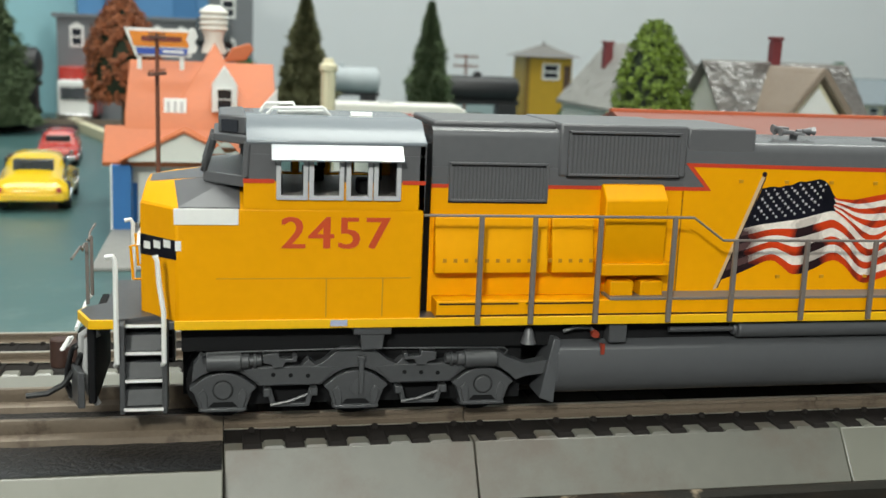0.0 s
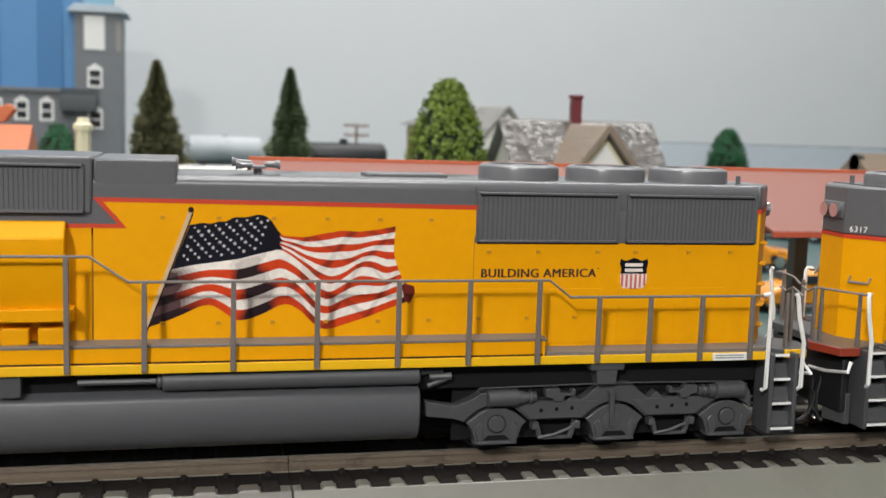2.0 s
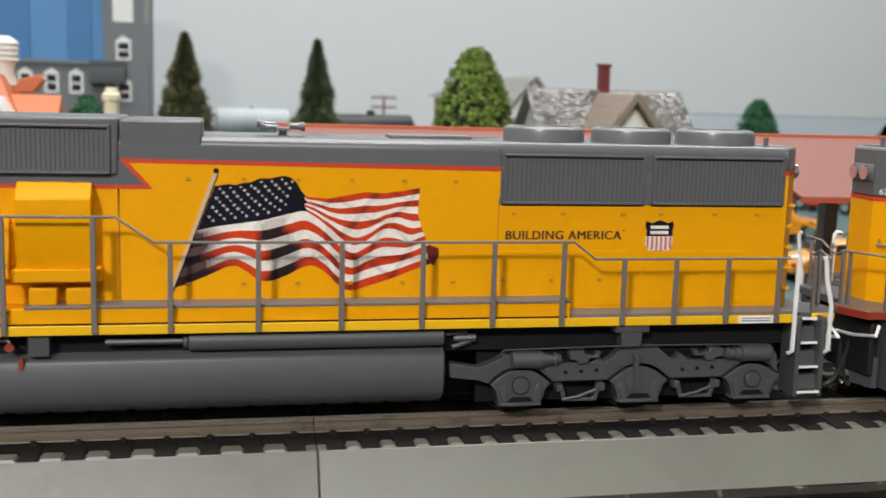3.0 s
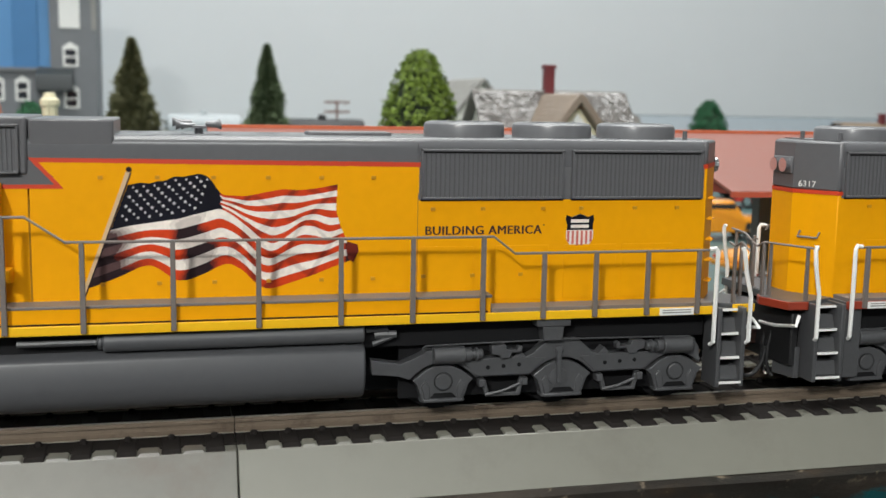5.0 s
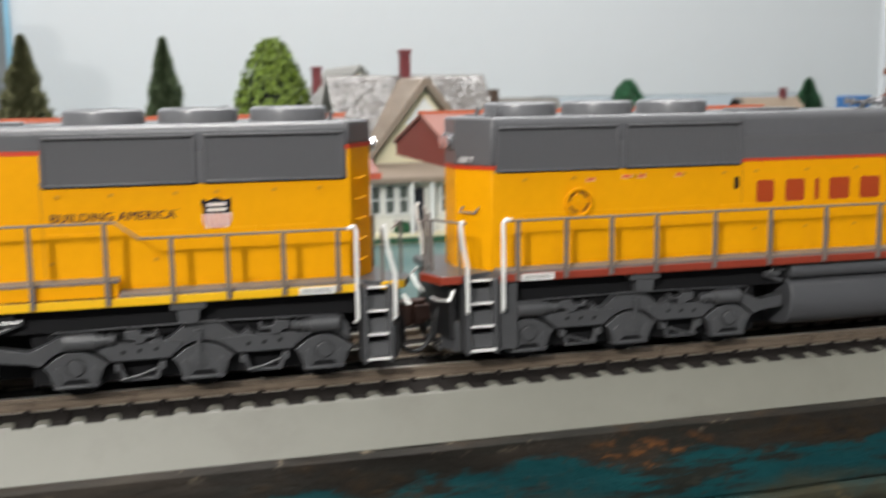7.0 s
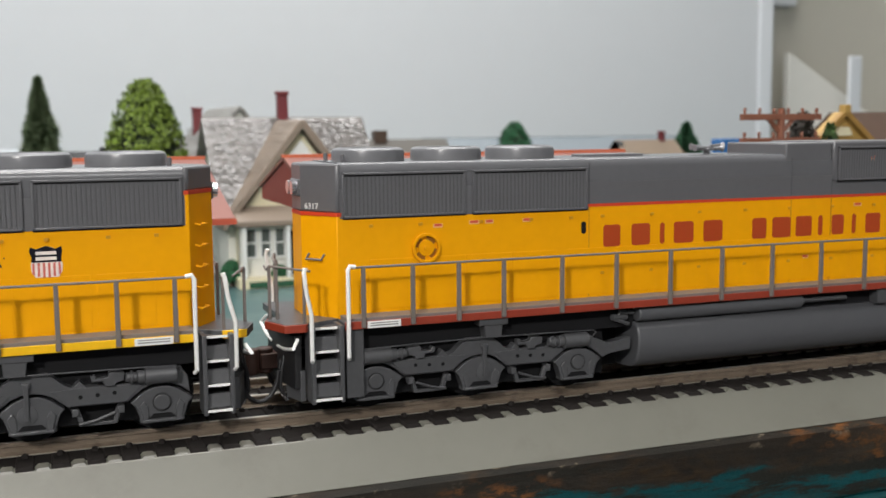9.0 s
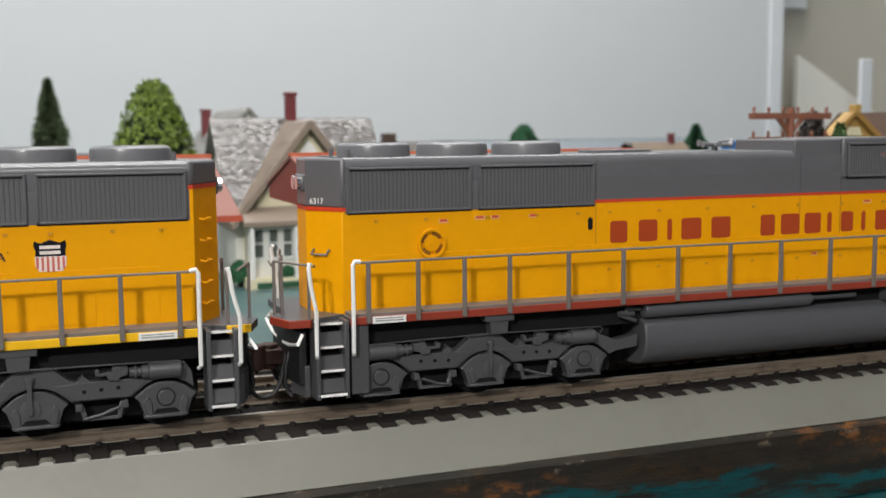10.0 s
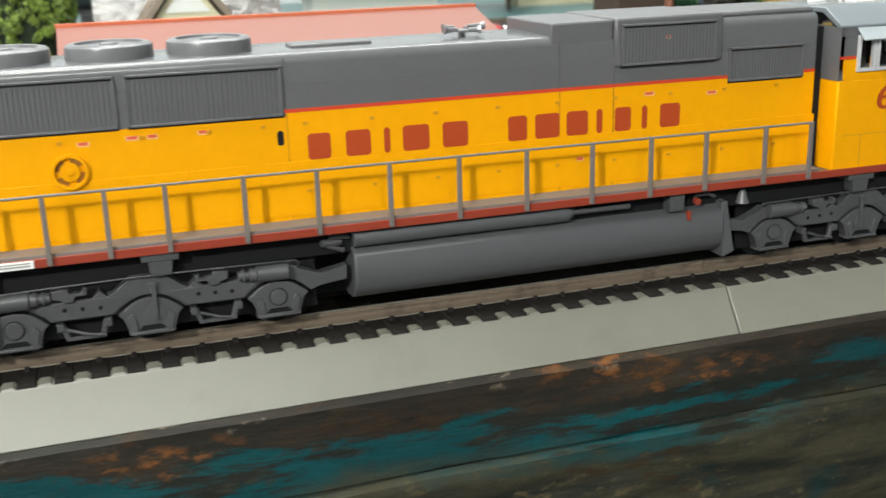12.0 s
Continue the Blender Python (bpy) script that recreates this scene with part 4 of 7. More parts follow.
        louvre("intake_grille", eng, -118.6, -99.8, 39.6, 46.8, s, "grey intake grille", 0.7)
        # door seams and latches
        for x in (-72.75, -4.6) + ((-60.5,) if not first else ()):
            part("panel_seam", box(B(), x - 0.08, x + 0.08, s * 11.8, s * (HOOD + 0.05), 19, 40.4), SEAM, eng)
            part("panel_seam", box(B(), x - 0.1, x + 0.1, s * 11.8, s * (HOOD + 0.05), 41.2 if not first else 47.4, 50.4), GREYDARK, eng)
        spots = []
        for k in range(9):
            x = -61 + 9.6 * k if first else -112 + 13 * k
            spots += [(x, z) for z in ((44.0, 25.2) if k < 6 else (25.4,)) if first] + [(x, z) for z in (38.2, 25.2) if not first]
        spots += [(x, 38.1) for x in ((-1.7, 8, 20, 27.8, 39, 48) if first else (0, 10, 22, 36, 47))]
        latch = None
        for x, z in spots:
            if latch is None:
                latch = part("door_latch", box(B(), -0.4, 0.4, min(s * 11.9, s * (HOOD + 0.35)), max(s * 11.9, s * (HOOD + 0.35)), -0.3, 0.3), LATCH, eng)
                o = latch
            else:
                o = latch.copy()
                scene.collection.objects.link(o)
            o.location = (x * MM, 0, z * MM)
        # shallow hood doors
        for x in ([1, 16, 30, 42] if first else [-117, -104, -89, -74, -59, -45, -31, -17, -4, 9, 20, 31, 42]):
            part("hood_door", box(B(), x - 5.4, x + 5.4, min(s * 11.8, s * (HOOD + 0.09)), max(s * 11.8, s * (HOOD + 0.09)), 20.5, 31.0), YELLOW, eng, bevel=0.05)
    # roof fans
    for c in (7.2, 25.5, 43.8):
        bm = lathe(B(), (c, 0), [(8.0, 51.2), (8.0, 53.2), (7.85, 53.75), (7.4, 54.1), (6.8, 54.25), (6.2, 54.2), (6.0, 53.7), (1.8, 53.8), (1.6, 54.1), (0.3, 54.2)], 32)
        part("roof_fan", bm, FANGREY, eng, "round grey roof fan")
    # roof horn, exhaust and small fittings
    silver = mat("horn_silver", (0.24, 0.24, 0.25), 0.3, 0.5)
    horn = part("air_horn", rod(box(B(), -45.4, -42.6, -2.2, 2.4, 52.3, 52.8), (-44, 0, 51.2), (-44, 0, 52.5), 0.8, 10), silver, eng, "dull silver multi-chime air horn", 0.03)
    for x, dx, dy, z in ((-45.2, -3.0, -2.0, 52.9), (-45.2, -3.6, 0.2, 53.4), (-42.8, 2.6, -1.2, 53.2), (-42.8, 3.0, 1.2, 52.9), (-44.6, -2.6, 2.2, 52.8)):
        bm = rod(B(), (x, dy, z), (x + dx * 0.7, dy, z), 0.4, 12, 0.55)
        part("horn_bell", rod(bm, (x + dx * 0.7, dy, z), (x + dx, dy, z), 0.55, 12, 0.92), silver, horn, bevel=0.03)
    bm = B()
    box(bm, -24, -8, -3.4, 3.4, 51.2, 52.0)
    part("exhaust_hatch", bm, GREY, eng, bevel=0.3)
    bm = B()
    for x, y in ((51.5, -7), (51.5, 7)):
        rod(bm, (x, y, 51.0 if x < 55 else 49), (x, y, 53.0 if x < 55 else 50), 0.5, 8)
    part("lift_eye", bm, GREY, eng)
    # the hood's rear end
    zb = 46.2 if first else 40.7
    part("hood_end", prism(B(), [(53.4, -HOOD), (54.3, -HOOD), (60.0, -4), (60.0, 4), (54.3, HOOD), (53.4, HOOD)], "z", 18.6, zb - 0.3), YELLOW, eng, "yellow hood end", 0.2)
    part("hood_end_top", prism(B(), [(53.4, -HOOD), (54.3, -HOOD), (60.0, -4), (60.0, 4), (54.3, HOOD), (53.4, HOOD)], "z", zb + 0.3, 51.2), GREY, eng, "grey hood end top", 0.8)
    part("end_stripe", prism(B(), [(53.4, -HOOD - 0.08), (54.35, -HOOD - 0.08), (60.08, -4.05), (60.08, 4.05), (54.35, HOOD + 0.08), (53.4, HOOD + 0.08)], "z", zb - 0.4, zb + 0.4), REDLINE, eng)
    bm = B()
    for y in (-1.8, 1.8):
        rod(bm, (59.6, y, 46), (61.5, y, 46), 1.2, 16, 1.5)
    hl = part("headlight", bm, CHROME, eng, "twin chrome rear headlight")
    bm = box(B(), 59.6, 60.5, -3.6, 3.6, 44.2, 47.8)
    part("headlight_case", bm, GREY, hl, bevel=0.3)
    if first:
        for z in (23, 27.2, 31.4, 35.6, 39.8):
            for s in (-1, 1):
                part("rung", tube(B(), [(55.7, s * 10.0, z), (56.6, s * 10.4, z - 0.2), (58.4, s * 7.9, z - 0.2), (57.4, s * 7.5, z)], 0.22, 5), YELLOW, eng, "small yellow ladder rung")
    else:
        for s in (-1, 1):
            part("grab_bar", tube(B(), [(56.4, s * 9.2, 32.3), (57.2, s * 9.6, 31.2), (59.6, s * 6.2, 31.2), (58.8, s * 5.8, 32.3)], 0.25, 6), RAILGREY, eng, "grey grab bar")
    # fuel tank with rounded sides
    pr = [(-9, 2.4)] + [(-17 + 5.5 * (1 - math.sin(a)), 8 - 5.4 * math.cos(a)) for a in [k * math.pi / 12 for k in range(1, 7)]] + [(-17, 10.6), (-16.4, 12.6), (-14.8, 13.6), (-9, 14)]
    pr += [(-y, z) for y, z in pr[::-1]]
    part("fuel_tank", prism(B(), pr, "x", -97.5, -15.0), TANKGREY, eng, "long dark grey fuel tank with rounded belly", 0.4)
    for s in (-1, 1):
        part("tank_end", prism(B(), [(x, z) for x, z in [(-100.5, 3.0), (-97.6, 1.9), (-96.8, 14.2), (-98.2, 14.6)]], "y", s * 9, s * 16.6), TANKGREY, eng, bevel=0.2)
        bm = rod(B(), (-61, s * 15.3, 15.6), (-15.2, s * 15.3, 15.6), 1.75, 16)
        rod(bm, (-61.9, s * 15.3, 15.6), (-61, s * 15.3, 15.6), 1.2, 14)
        part("air_reservoir", bm, TANKGREY, eng, "grey air cylinder", 0.3)
        part("conduit", rod(B(), (-75, s * 15.6, 15.7), (-62, s * 15.6, 15.7), 0.55, 8), GREYDARK, eng)
        part("tank_bracket", box(B(), -87.5, -84, s * 13, s * 16.9, 13.6, 17.4), GREYDARK, eng, bevel=0.2)
        bm = B()
        rod(bm, (-90.4, s * 16.4, 15.4), (-90.4, s * 17.4, 15.4), 0.75, 10)
        part("fuel_cap", bm, SILL_RED, eng, "small red filler cap")
        part("fuel_tag", box(B(), -89.0, -88.3, s * 16.2, s * 17.15, 11.4, 13.4), SILL_RED, eng)
        bm = B()
        tube(bm, [(-96, s * 15, 15.5), (-94, s * 15.6, 16.4), (-91, s * 15.6, 16.4), (-90.4, s * 16, 15.6)], 0.4, 6)
        part("air_pipe", bm, GREYDARK, eng)
        bm = B()
        tube(bm, [(-14.6, s * 15, 16.0), (-11, s * 15.2, 16.4), (-10, s * 15, 14.6), (-13.4, s * 15, 13.4)], 0.5, 6)
        tube(bm, [(-13, s * 14.6, 15), (-9, s * 15.2, 15.2)], 0.7, 8)
        part("air_pipe", bm, GREYDARK, eng)
        bm = lathe(B(), (-102.8, s * 15.2), [(1.5, 13.4), (1.3, 14.0), (0.9, 15.6), (0.5, 16.4)], 12)
        part("bell", bm, GREY, eng, "small grey bell")
    truck(eng, 0.0, 1)
    truck(eng, -111.3, -1)
    cab(eng, first)
    walkway(eng, first)
    couplings(eng, tip, near)
    for s in (-1, 1):
        ladder(eng, 55.2 if first else 54.8, 62.2, s, 1.9 if first else -1.4, 61.4 if first else 61.7, 54.0)
        if not first:
            part("step_panel", box(B(), 50.4, 54.2, min(s * 13, s * 17.0), max(s * 13, s * 17.0), 3.0, 17.5), GREYDARK, eng, "dark grey panel beside the steps", 0.2)
        ladder(eng, -176.2, -168.2, s, 1.0, -168.2, -176.5)
        # builder's plate on the sill
        pl = part("number_board", box(B(), 42.6, 49.8, min(s * 17.6, s * 17.95), max(s * 17.6, s * 17.95), 17.6, 19.0), WHITE, eng, "small white data plate")
        bm = box(B(), 43.2, 49.2, min(s * 17.7, s * 18.0), max(s * 17.7, s * 18.0), 18.0, 18.25)
        box(bm, 43.2, 49.2, min(s * 17.7, s * 18.0), max(s * 17.7, s * 18.0), 18.5, 18.7)
        part("plate_bar", bm, POSTGREY, pl)
    if first:
        part("sill_label", box(B(), -140.2, -137.2, -17.95, -17.6, 17.9, 19.0), mat("pale_blue_label", (0.42, 0.46, 0.62), 0.5), eng, "small pale blue label on the sill")
    for s in (-1, 1):
        if first:
            posts = [(x, 37.8) for x in (-113.5, -103.5, -91.0, -76.5)] + [(x, 33.5) for x in (-63.9, -49, -34.4, -19.8, -6.6, 6.7)] + [(x, 30.3) for x in (18.6, 29, 39.7, 50.4)]
            segs = [(53.4, 30.3), (12.8, 30.3), (8.6, 33.5), (-66.5, 33.5), (-72.8, 37.8), (-124, 37.9)]
        else:
            posts = [(x, 30.3) for x in (50.6, 39.9, 29.6, 19.2, 5.2, -8.4, -22.5, -36.5, -50.7, -65.1, -78.5, -91.5, -106, -117.5)]
            segs = [(53.4, 30.3), (-118, 30.3)]
        handrail(eng, s, posts, segs)
    if first:
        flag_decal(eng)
        shield_decal(eng)
        letters("lettering", "BUILDING AMERICA", -3.1, 19.8, 33.2, 34.85, -HOOD, -1, INK, eng, 0.06, 0.15)
        part("lettering_mark", rod(B(), (20.3, -HOOD - 0.06, 34.9), (20.3, -HOOD, 34.9), 0.16, 8), INK, eng)
        letters("road_number", "2457", -149.0, -130.2, 31.8, 37.4, -17.42, -1, NUMBERRED, eng, 0.1, 0.35)
    else:
        # the maker's name as plain red blocks, one to a letter
        for x0, w in NAME_SHAPES:
            part("name_block", name_shape(138.6 - x0 - w, 138.6 - x0, 31.1, 36.1), REDLETTER, eng, "plain red lettering block")
        number_on_chamfer(eng)
        letters("road_number", "6317", -153.0, -134.9, 31.7, 37.2, 17.42, 1, REDLETTER, eng, 0.1, 0.35)
        bm = B()
        for k in range(40):
            a, b = 2 * math.pi * k / 40, 2 * math.pi * (k + 1) / 40
            prism(bm, [(34.8 + r * math.cos(e), 32.9 + r * math.sin(e)) for r, e in ((3.2, a), (2.6, a), (2.6, b), (3.2, b))], "y", HOOD, HOOD + 0.8)
        rod(bm, (34.8, HOOD, 32.9), (34.8, HOOD + 0.45, 32.9), 1.75, 24)
        rod(bm, (34.8, HOOD, 32.9), (34.8, HOOD + 0.75, 32.9), 0.6, 12)
        wheel = part("brake_wheel", bm, YELLOW, eng, "yellow round hand brake wheel", 0.05)
        for k in range(4):
            arc = [2 * math.pi * (k / 4 + 0.04 * q) + 0.6 for q in range(-2, 3)]
            ring = [(34.8 + 2.55 * math.cos(a), 32.9 + 2.55 * math.sin(a)) for a in arc] + [(34.8 + 1.75 * math.cos(a), 32.9 + 1.75 * math.sin(a)) for a in arc[::-1]]
            # the shadow segments within the ring are coloured on as arcs
            part("wheel_recess", prism(B(), ring, "y", HOOD, HOOD + 0.1), WHEELSHADE, wheel, "dark ochre arc for the shade inside the wheel")
        slot = [(-3.2 + 0.62 * math.cos(a), 35.7 + 0.62 * math.sin(a) + (0.8 if math.sin(a) > 0 else -0.8)) for a in [k * math.pi / 8 + 0.05 for k in range(16)]]
        part("hand_slot", prism(B(), slot, "y", HOOD - 0.2, HOOD + 0.08), SHADE, eng, "dark oval hand slot")
    for o in eng.children_recursive:
        if o.parent is eng:
            o.location = o.location + Vector((CX * MM, 0, 0))
    return eng


def cab(eng, first):
    W = 17.4
    # lower cab and nose: one yellow shell with chamfered front corners
    lower = [(-166.6, -W), (-124.0, -W), (-124.0, W), (-166.6, W), (-173.0, 9.5), (-173.0, -9.5)]
    part("nose", prism(B(), lower, "z", 18.7, 38.8), YELLOW, eng, "yellow wide nose and lower cab", 0.4)
    bm = B()
    a = [bm.verts.new(v) for v in ((-166.4, -W, 38.7), (-155, -W, 38.7), (-155, W, 38.7), (-166.4, W, 38.7), (-172.9, 9.5, 38.7), (-172.9, -9.5, 38.7))]
    b = [bm.verts.new(v) for v in ((-167.4, -8.6, 42.2), (-155, -9.4, 43.6), (-155, 9.4, 43.6), (-167.4, 8.6, 42.2), (-172.2, 5.4, 41.6), (-172.2, -5.4, 41.6))]
    bm.faces.new(a[::-1])
    bm.faces.new(b)
    for i in range(6):
        bm.faces.new((a[i], a[(i + 1) % 6], b[(i + 1) % 6], b[i]))
    part("nose_top", bm, YELLOW, eng, "yellow sloping nose", 0.25)
    part("nose_deck", slab(B(), [(-171.6, -5.2, 41.75), (-171.6, 5.2, 41.75), (-156, 9.0, 43.6), (-156, -9.0, 43.6)][::-1], 0.5), GREY, eng, "grey anti-glare panel")
    for s in (-1, 1):
        q = [(-166.2, s * (W + 0.03), 38.95), (-156, s * (W + 0.03), 38.95), (-156, s * 9.3, 43.75), (-167.2, s * 8.5, 42.35)]
        part("nose_cheek", slab(B(), q if s < 0 else q[::-1], 0.5), GREY, eng, "grey sloping nose shoulder")
        part("white_plate", box(B(), -167.0, -156.2, min(s * 17.2, s * 17.6), max(s * 17.2, s * 17.6), 35.9, 38.7), WHITE, eng, "white rectangular plate", 0.1)
    # cab walls with window openings on each side
    sill_z, head_z, eave = 40.9, 48.2, 50.1
    openings = [(-149.4, -145.0), (-143.8, -138.8), (-137.4, -133.8), (-132.6, -128.8)]
    for s in (-1, 1):
        y0, y1 = min(s * 16.4, s * W), max(s * 16.4, s * W)
        edges = [-155.4] + [e for o in openings for e in o] + [-124.0]
        part("cab_side", box(B(), -155.4, -124, y0, y1, 38.7, sill_z), YELLOW, eng, "yellow cab side")
        for i in range(0, len(edges), 2):
            part("cab_side", box(B(), edges[i], edges[i + 1], y0, y1, sill_z, 43.5), YELLOW, eng, "yellow cab side")
        bm = B()
        for i in range(0, len(edges), 2):
            box(bm, edges[i], edges[i + 1], y0, y1, 43.5, head_z)
        box(bm, -155.4, -124, y0, y1, head_z, eave)
        part("cab_side_upper", bm, GREY, eng, "grey upper cab side", 0.05)
        for c, d in ((-155.5, -150.2), (-128.0, -123.9)):
            part("cab_stripe", box(B(), c, d, min(s * 17.2, s * 17.5), max(s * 17.2, s * 17.5), 43.2, 43.9), REDLINE, eng)
        for k, (c, d) in enumerate(openings):
            wf = B()
            for q in ((c - 0.5, d + 0.5, sill_z - 0.5, sill_z + 0.25), (c - 0.5, c + 0.3, sill_z, head_z), (d - 0.3, d + 0.5, sill_z, head_z)):
                box(wf, q[0], q[1], s * 17.0, s * 17.9, q[2], q[3])
            wn = part("cab_window", wf, CABFRAME, eng, "pale grey cab window frame", 0.08)
            pn = part("pane", box(B(), c, d, min(s * 17.0, s * 17.1), max(s * 17.0, s * 17.1), sill_z, head_z), PANE, wn, "clear pane")
            pn.visible_shadow = False
        part("sunshade", prism(B(), [(s * 17.2, 49.7), (s * 19.6, 47.2), (s * 19.8, 47.5), (s * 17.2, 50.2)], "x", -150.8, -128.1), SUNSHADE, eng, "slanted glossy pale grey sunshade over the windows", 0.1)
    part("cab_floor", box(B(), -154.5, -125, -16.2, 16.2, 38.8, 40.6), mat("cab_floor_tan", (0.34, 0.31, 0.28), 0.5, vary=0.15), eng, "pale tan cab floor")
    for x, y in ((-133, -9), (-141.5, 9)):
        st = part("seat", box(B(), x - 2, x + 2, y - 2.4, y + 2.4, 40.5, 43.2), SHADE, eng, "dark cab seat", 0.4)
        part("seat_back", box(B(), x + 1, x + 2.2, y - 2.4, y + 2.4, 43, 47.6), SHADE, st, bevel=0.4)
    part("console", box(B(), -152.5, -148.5, -12, 6, 40.5, 44.4), GREYDARK, eng, "grey control console", 0.4)
    part("cab_rear_wall", box(B(), -125, -123.9, -W, W, 38.7, 50.1), GREY, eng, "grey cab rear wall")
    prof = [(-W - 0.15, 49.9), (-W - 0.1, 50.5), (-11.6, 54.0), (11.6, 54.0), (W + 0.1, 50.5), (W + 0.15, 49.9), (W - 1.2, 49.9), (10.8, 52.8), (-10.8, 52.8), (-W + 1.2, 49.9)]
    part("cab_roof", prism(B(), prof, "x", -155.0, -123.8), CABROOF, eng, "bluish grey faceted cab roof", 0.2)
    # windshield: a broad front and two slanting corners, glazed
    lo, hi = [(-155.2, -W), (-162.2, -10.2), (-162.2, 10.2), (-155.2, W)], [(-154.8, -W + 0.2), (-160.4, -10.2), (-160.4, 10.2), (-154.8, W - 0.2)]
    part("dash", prism(B(), lo, "z", 42.4, 44.4), GREY, eng, "grey sill under the windshield", 0.2)
    part("brow", prism(B(), hi, "z", 49.6, 51.0), GREY, eng, "grey brow over the windshield", 0.2)
    up = [(-154.9, -13.2), (-159.6, -9.2), (-159.6, 9.2), (-154.9, 13.2)]
    part("number_housing", prism(B(), up, "z", 50.9, 54.2), GREY, eng, "grey number box above the windshield", 0.4)
    for s in (-1, 1):
        part("number_glass", slab(B(), [(-156.2, s * 12.3, 51.4), (-158.9, s * 10.0, 51.4), (-158.9, s * 10.0, 53.4), (-156.2, s * 12.3, 53.4)], 0.3), WINDARK, eng)
    spots = [(0, 0.0), (0, 1.0), (1, 0.0), (1, 0.5), (1, 1.0), (2, 1.0)]
    for seg in range(3):
        for f0, f1 in (((0.06, 0.94),) if seg != 1 else ((0.03, 0.47), (0.53, 0.97))):
            q = []
            for f, row, z in ((f0, lo, 44.4), (f1, lo, 44.4), (f1, hi, 49.6), (f0, hi, 49.6)):
                c, d = Vector((*row[seg], z)), Vector((*row[seg + 1], z))
                q.append(c.lerp(d, f))
            pn = part("windshield", slab(B(), q, 0.12), PANE, eng, "clear windshield pane")
            pn.visible_shadow = False
    for seg, f in spots:
        c0, c1 = Vector((*lo[seg], 44.2)).lerp(Vector((*lo[seg + 1], 44.2)), f), Vector((*hi[seg], 49.8)).lerp(Vector((*hi[seg + 1], 49.8)), f)
        part("windshield_post", rod(B(), c0, c1, 0.62, 8), GREY, eng)
    bm = B()
    tube(bm, [(-151, -4, 54.0), (-150, -4.6, 55.2), (-141, -4.6, 55.5), (-139.6, -4, 54.0)], 0.35, 6)
    tube(bm, [(-152, 2, 54.0), (-151, 2, 55.6), (-146, 2, 55.8), (-145, 2, 54.2)], 0.35, 6)
    box(bm, -149, -140, -2.4, 1.4, 53.9, 55.2)
    rod(bm, (-136, -5, 54.2), (-132, -5, 54.2), 0.7, 8)
    part("roof_antenna", bm, WHITE, eng, "white roof antenna")
    # slot between cab and hood, filled near-black in place of its shade
    part("cab_gap", box(B(), -123.9, -121.8, -11.5, 11.5, 18.8, 50), SHADE, eng)
    line = mat("panel_line_yellow", (0.55, 0.25, 0.003), 0.5)
    for s in (-1, 1):
        for x in (-141, -131):
            part("panel_line", box(B(), x - 0.12, x + 0.12, s * 17.3, s * 17.45, 19.5, 26.5), line, eng)
        part("panel_line", box(B(), -160, -126, s * 17.3, s * 17.44, 26.4, 26.6), line, eng)
    bm = B()
    for s in (-1, 1):
        tube(bm, [(-172.5, s * 6, 24), (-174.6, s * 6, 24), (-175, s * 6, 30), (-172.8, s * 6, 30.4)], 0.3, 6)
    part("nose_grab", bm, YELLOW, eng)
    if first:
        for s in (-1, 1):
            # the winged emblem's end, wrapped round the nose corner
            q = [(-173.05, s * 9.6, 29.4), (-166.7, s * 17.42, 29.8), (-166.7, s * 17.42, 33.1), (-173.05, s * 9.6, 33.1)]
            wing = part("wing_emblem", slab(B(), q if s < 0 else q[::-1], 0.3), BLUE, eng, "navy winged emblem with white feather lines")
            part("wing_tip", box(B(), -166.8, -165.8, min(s * 17.2, s * 17.5), max(s * 17.2, s * 17.5), 31.4, 33.1), WHITE, wing)
            for k in range(3):
                f0, f1 = 0.12 + 0.28 * k, 0.30 + 0.28 * k
                c, d = Vector((-173.15, s * 9.55, 0)), Vector((-166.8, s * 17.5, 0))
                g, h = c.lerp(d, f0), c.lerp(d, f1)
                z = 30.6 + 0.5 * k
                q = [(g.x, g.y, z), (h.x, h.y, z), (h.x, h.y, z + 1.3), (g.x, g.y, z + 1.3)]
                part("wing_bar", slab(B(), q if s < 0 else q[::-1], 0.5), WHITE, wing)
        pl = part("nose_wings", prism(B(), [(-9.5, 33), (9.5, 33), (12, 31.4), (4, 29.6), (-4, 29.6), (-12, 31.4)], "x", -173.5, -173.0), WHITE, eng, "white winged emblem on the nose")
        part("nose_shield", prism(B(), [(-2.6, 33.6), (2.6, 33.6), (2.4, 30), (0, 28.6), (-2.4, 30)], "x", -173.7, -173.2), BLUE, pl)


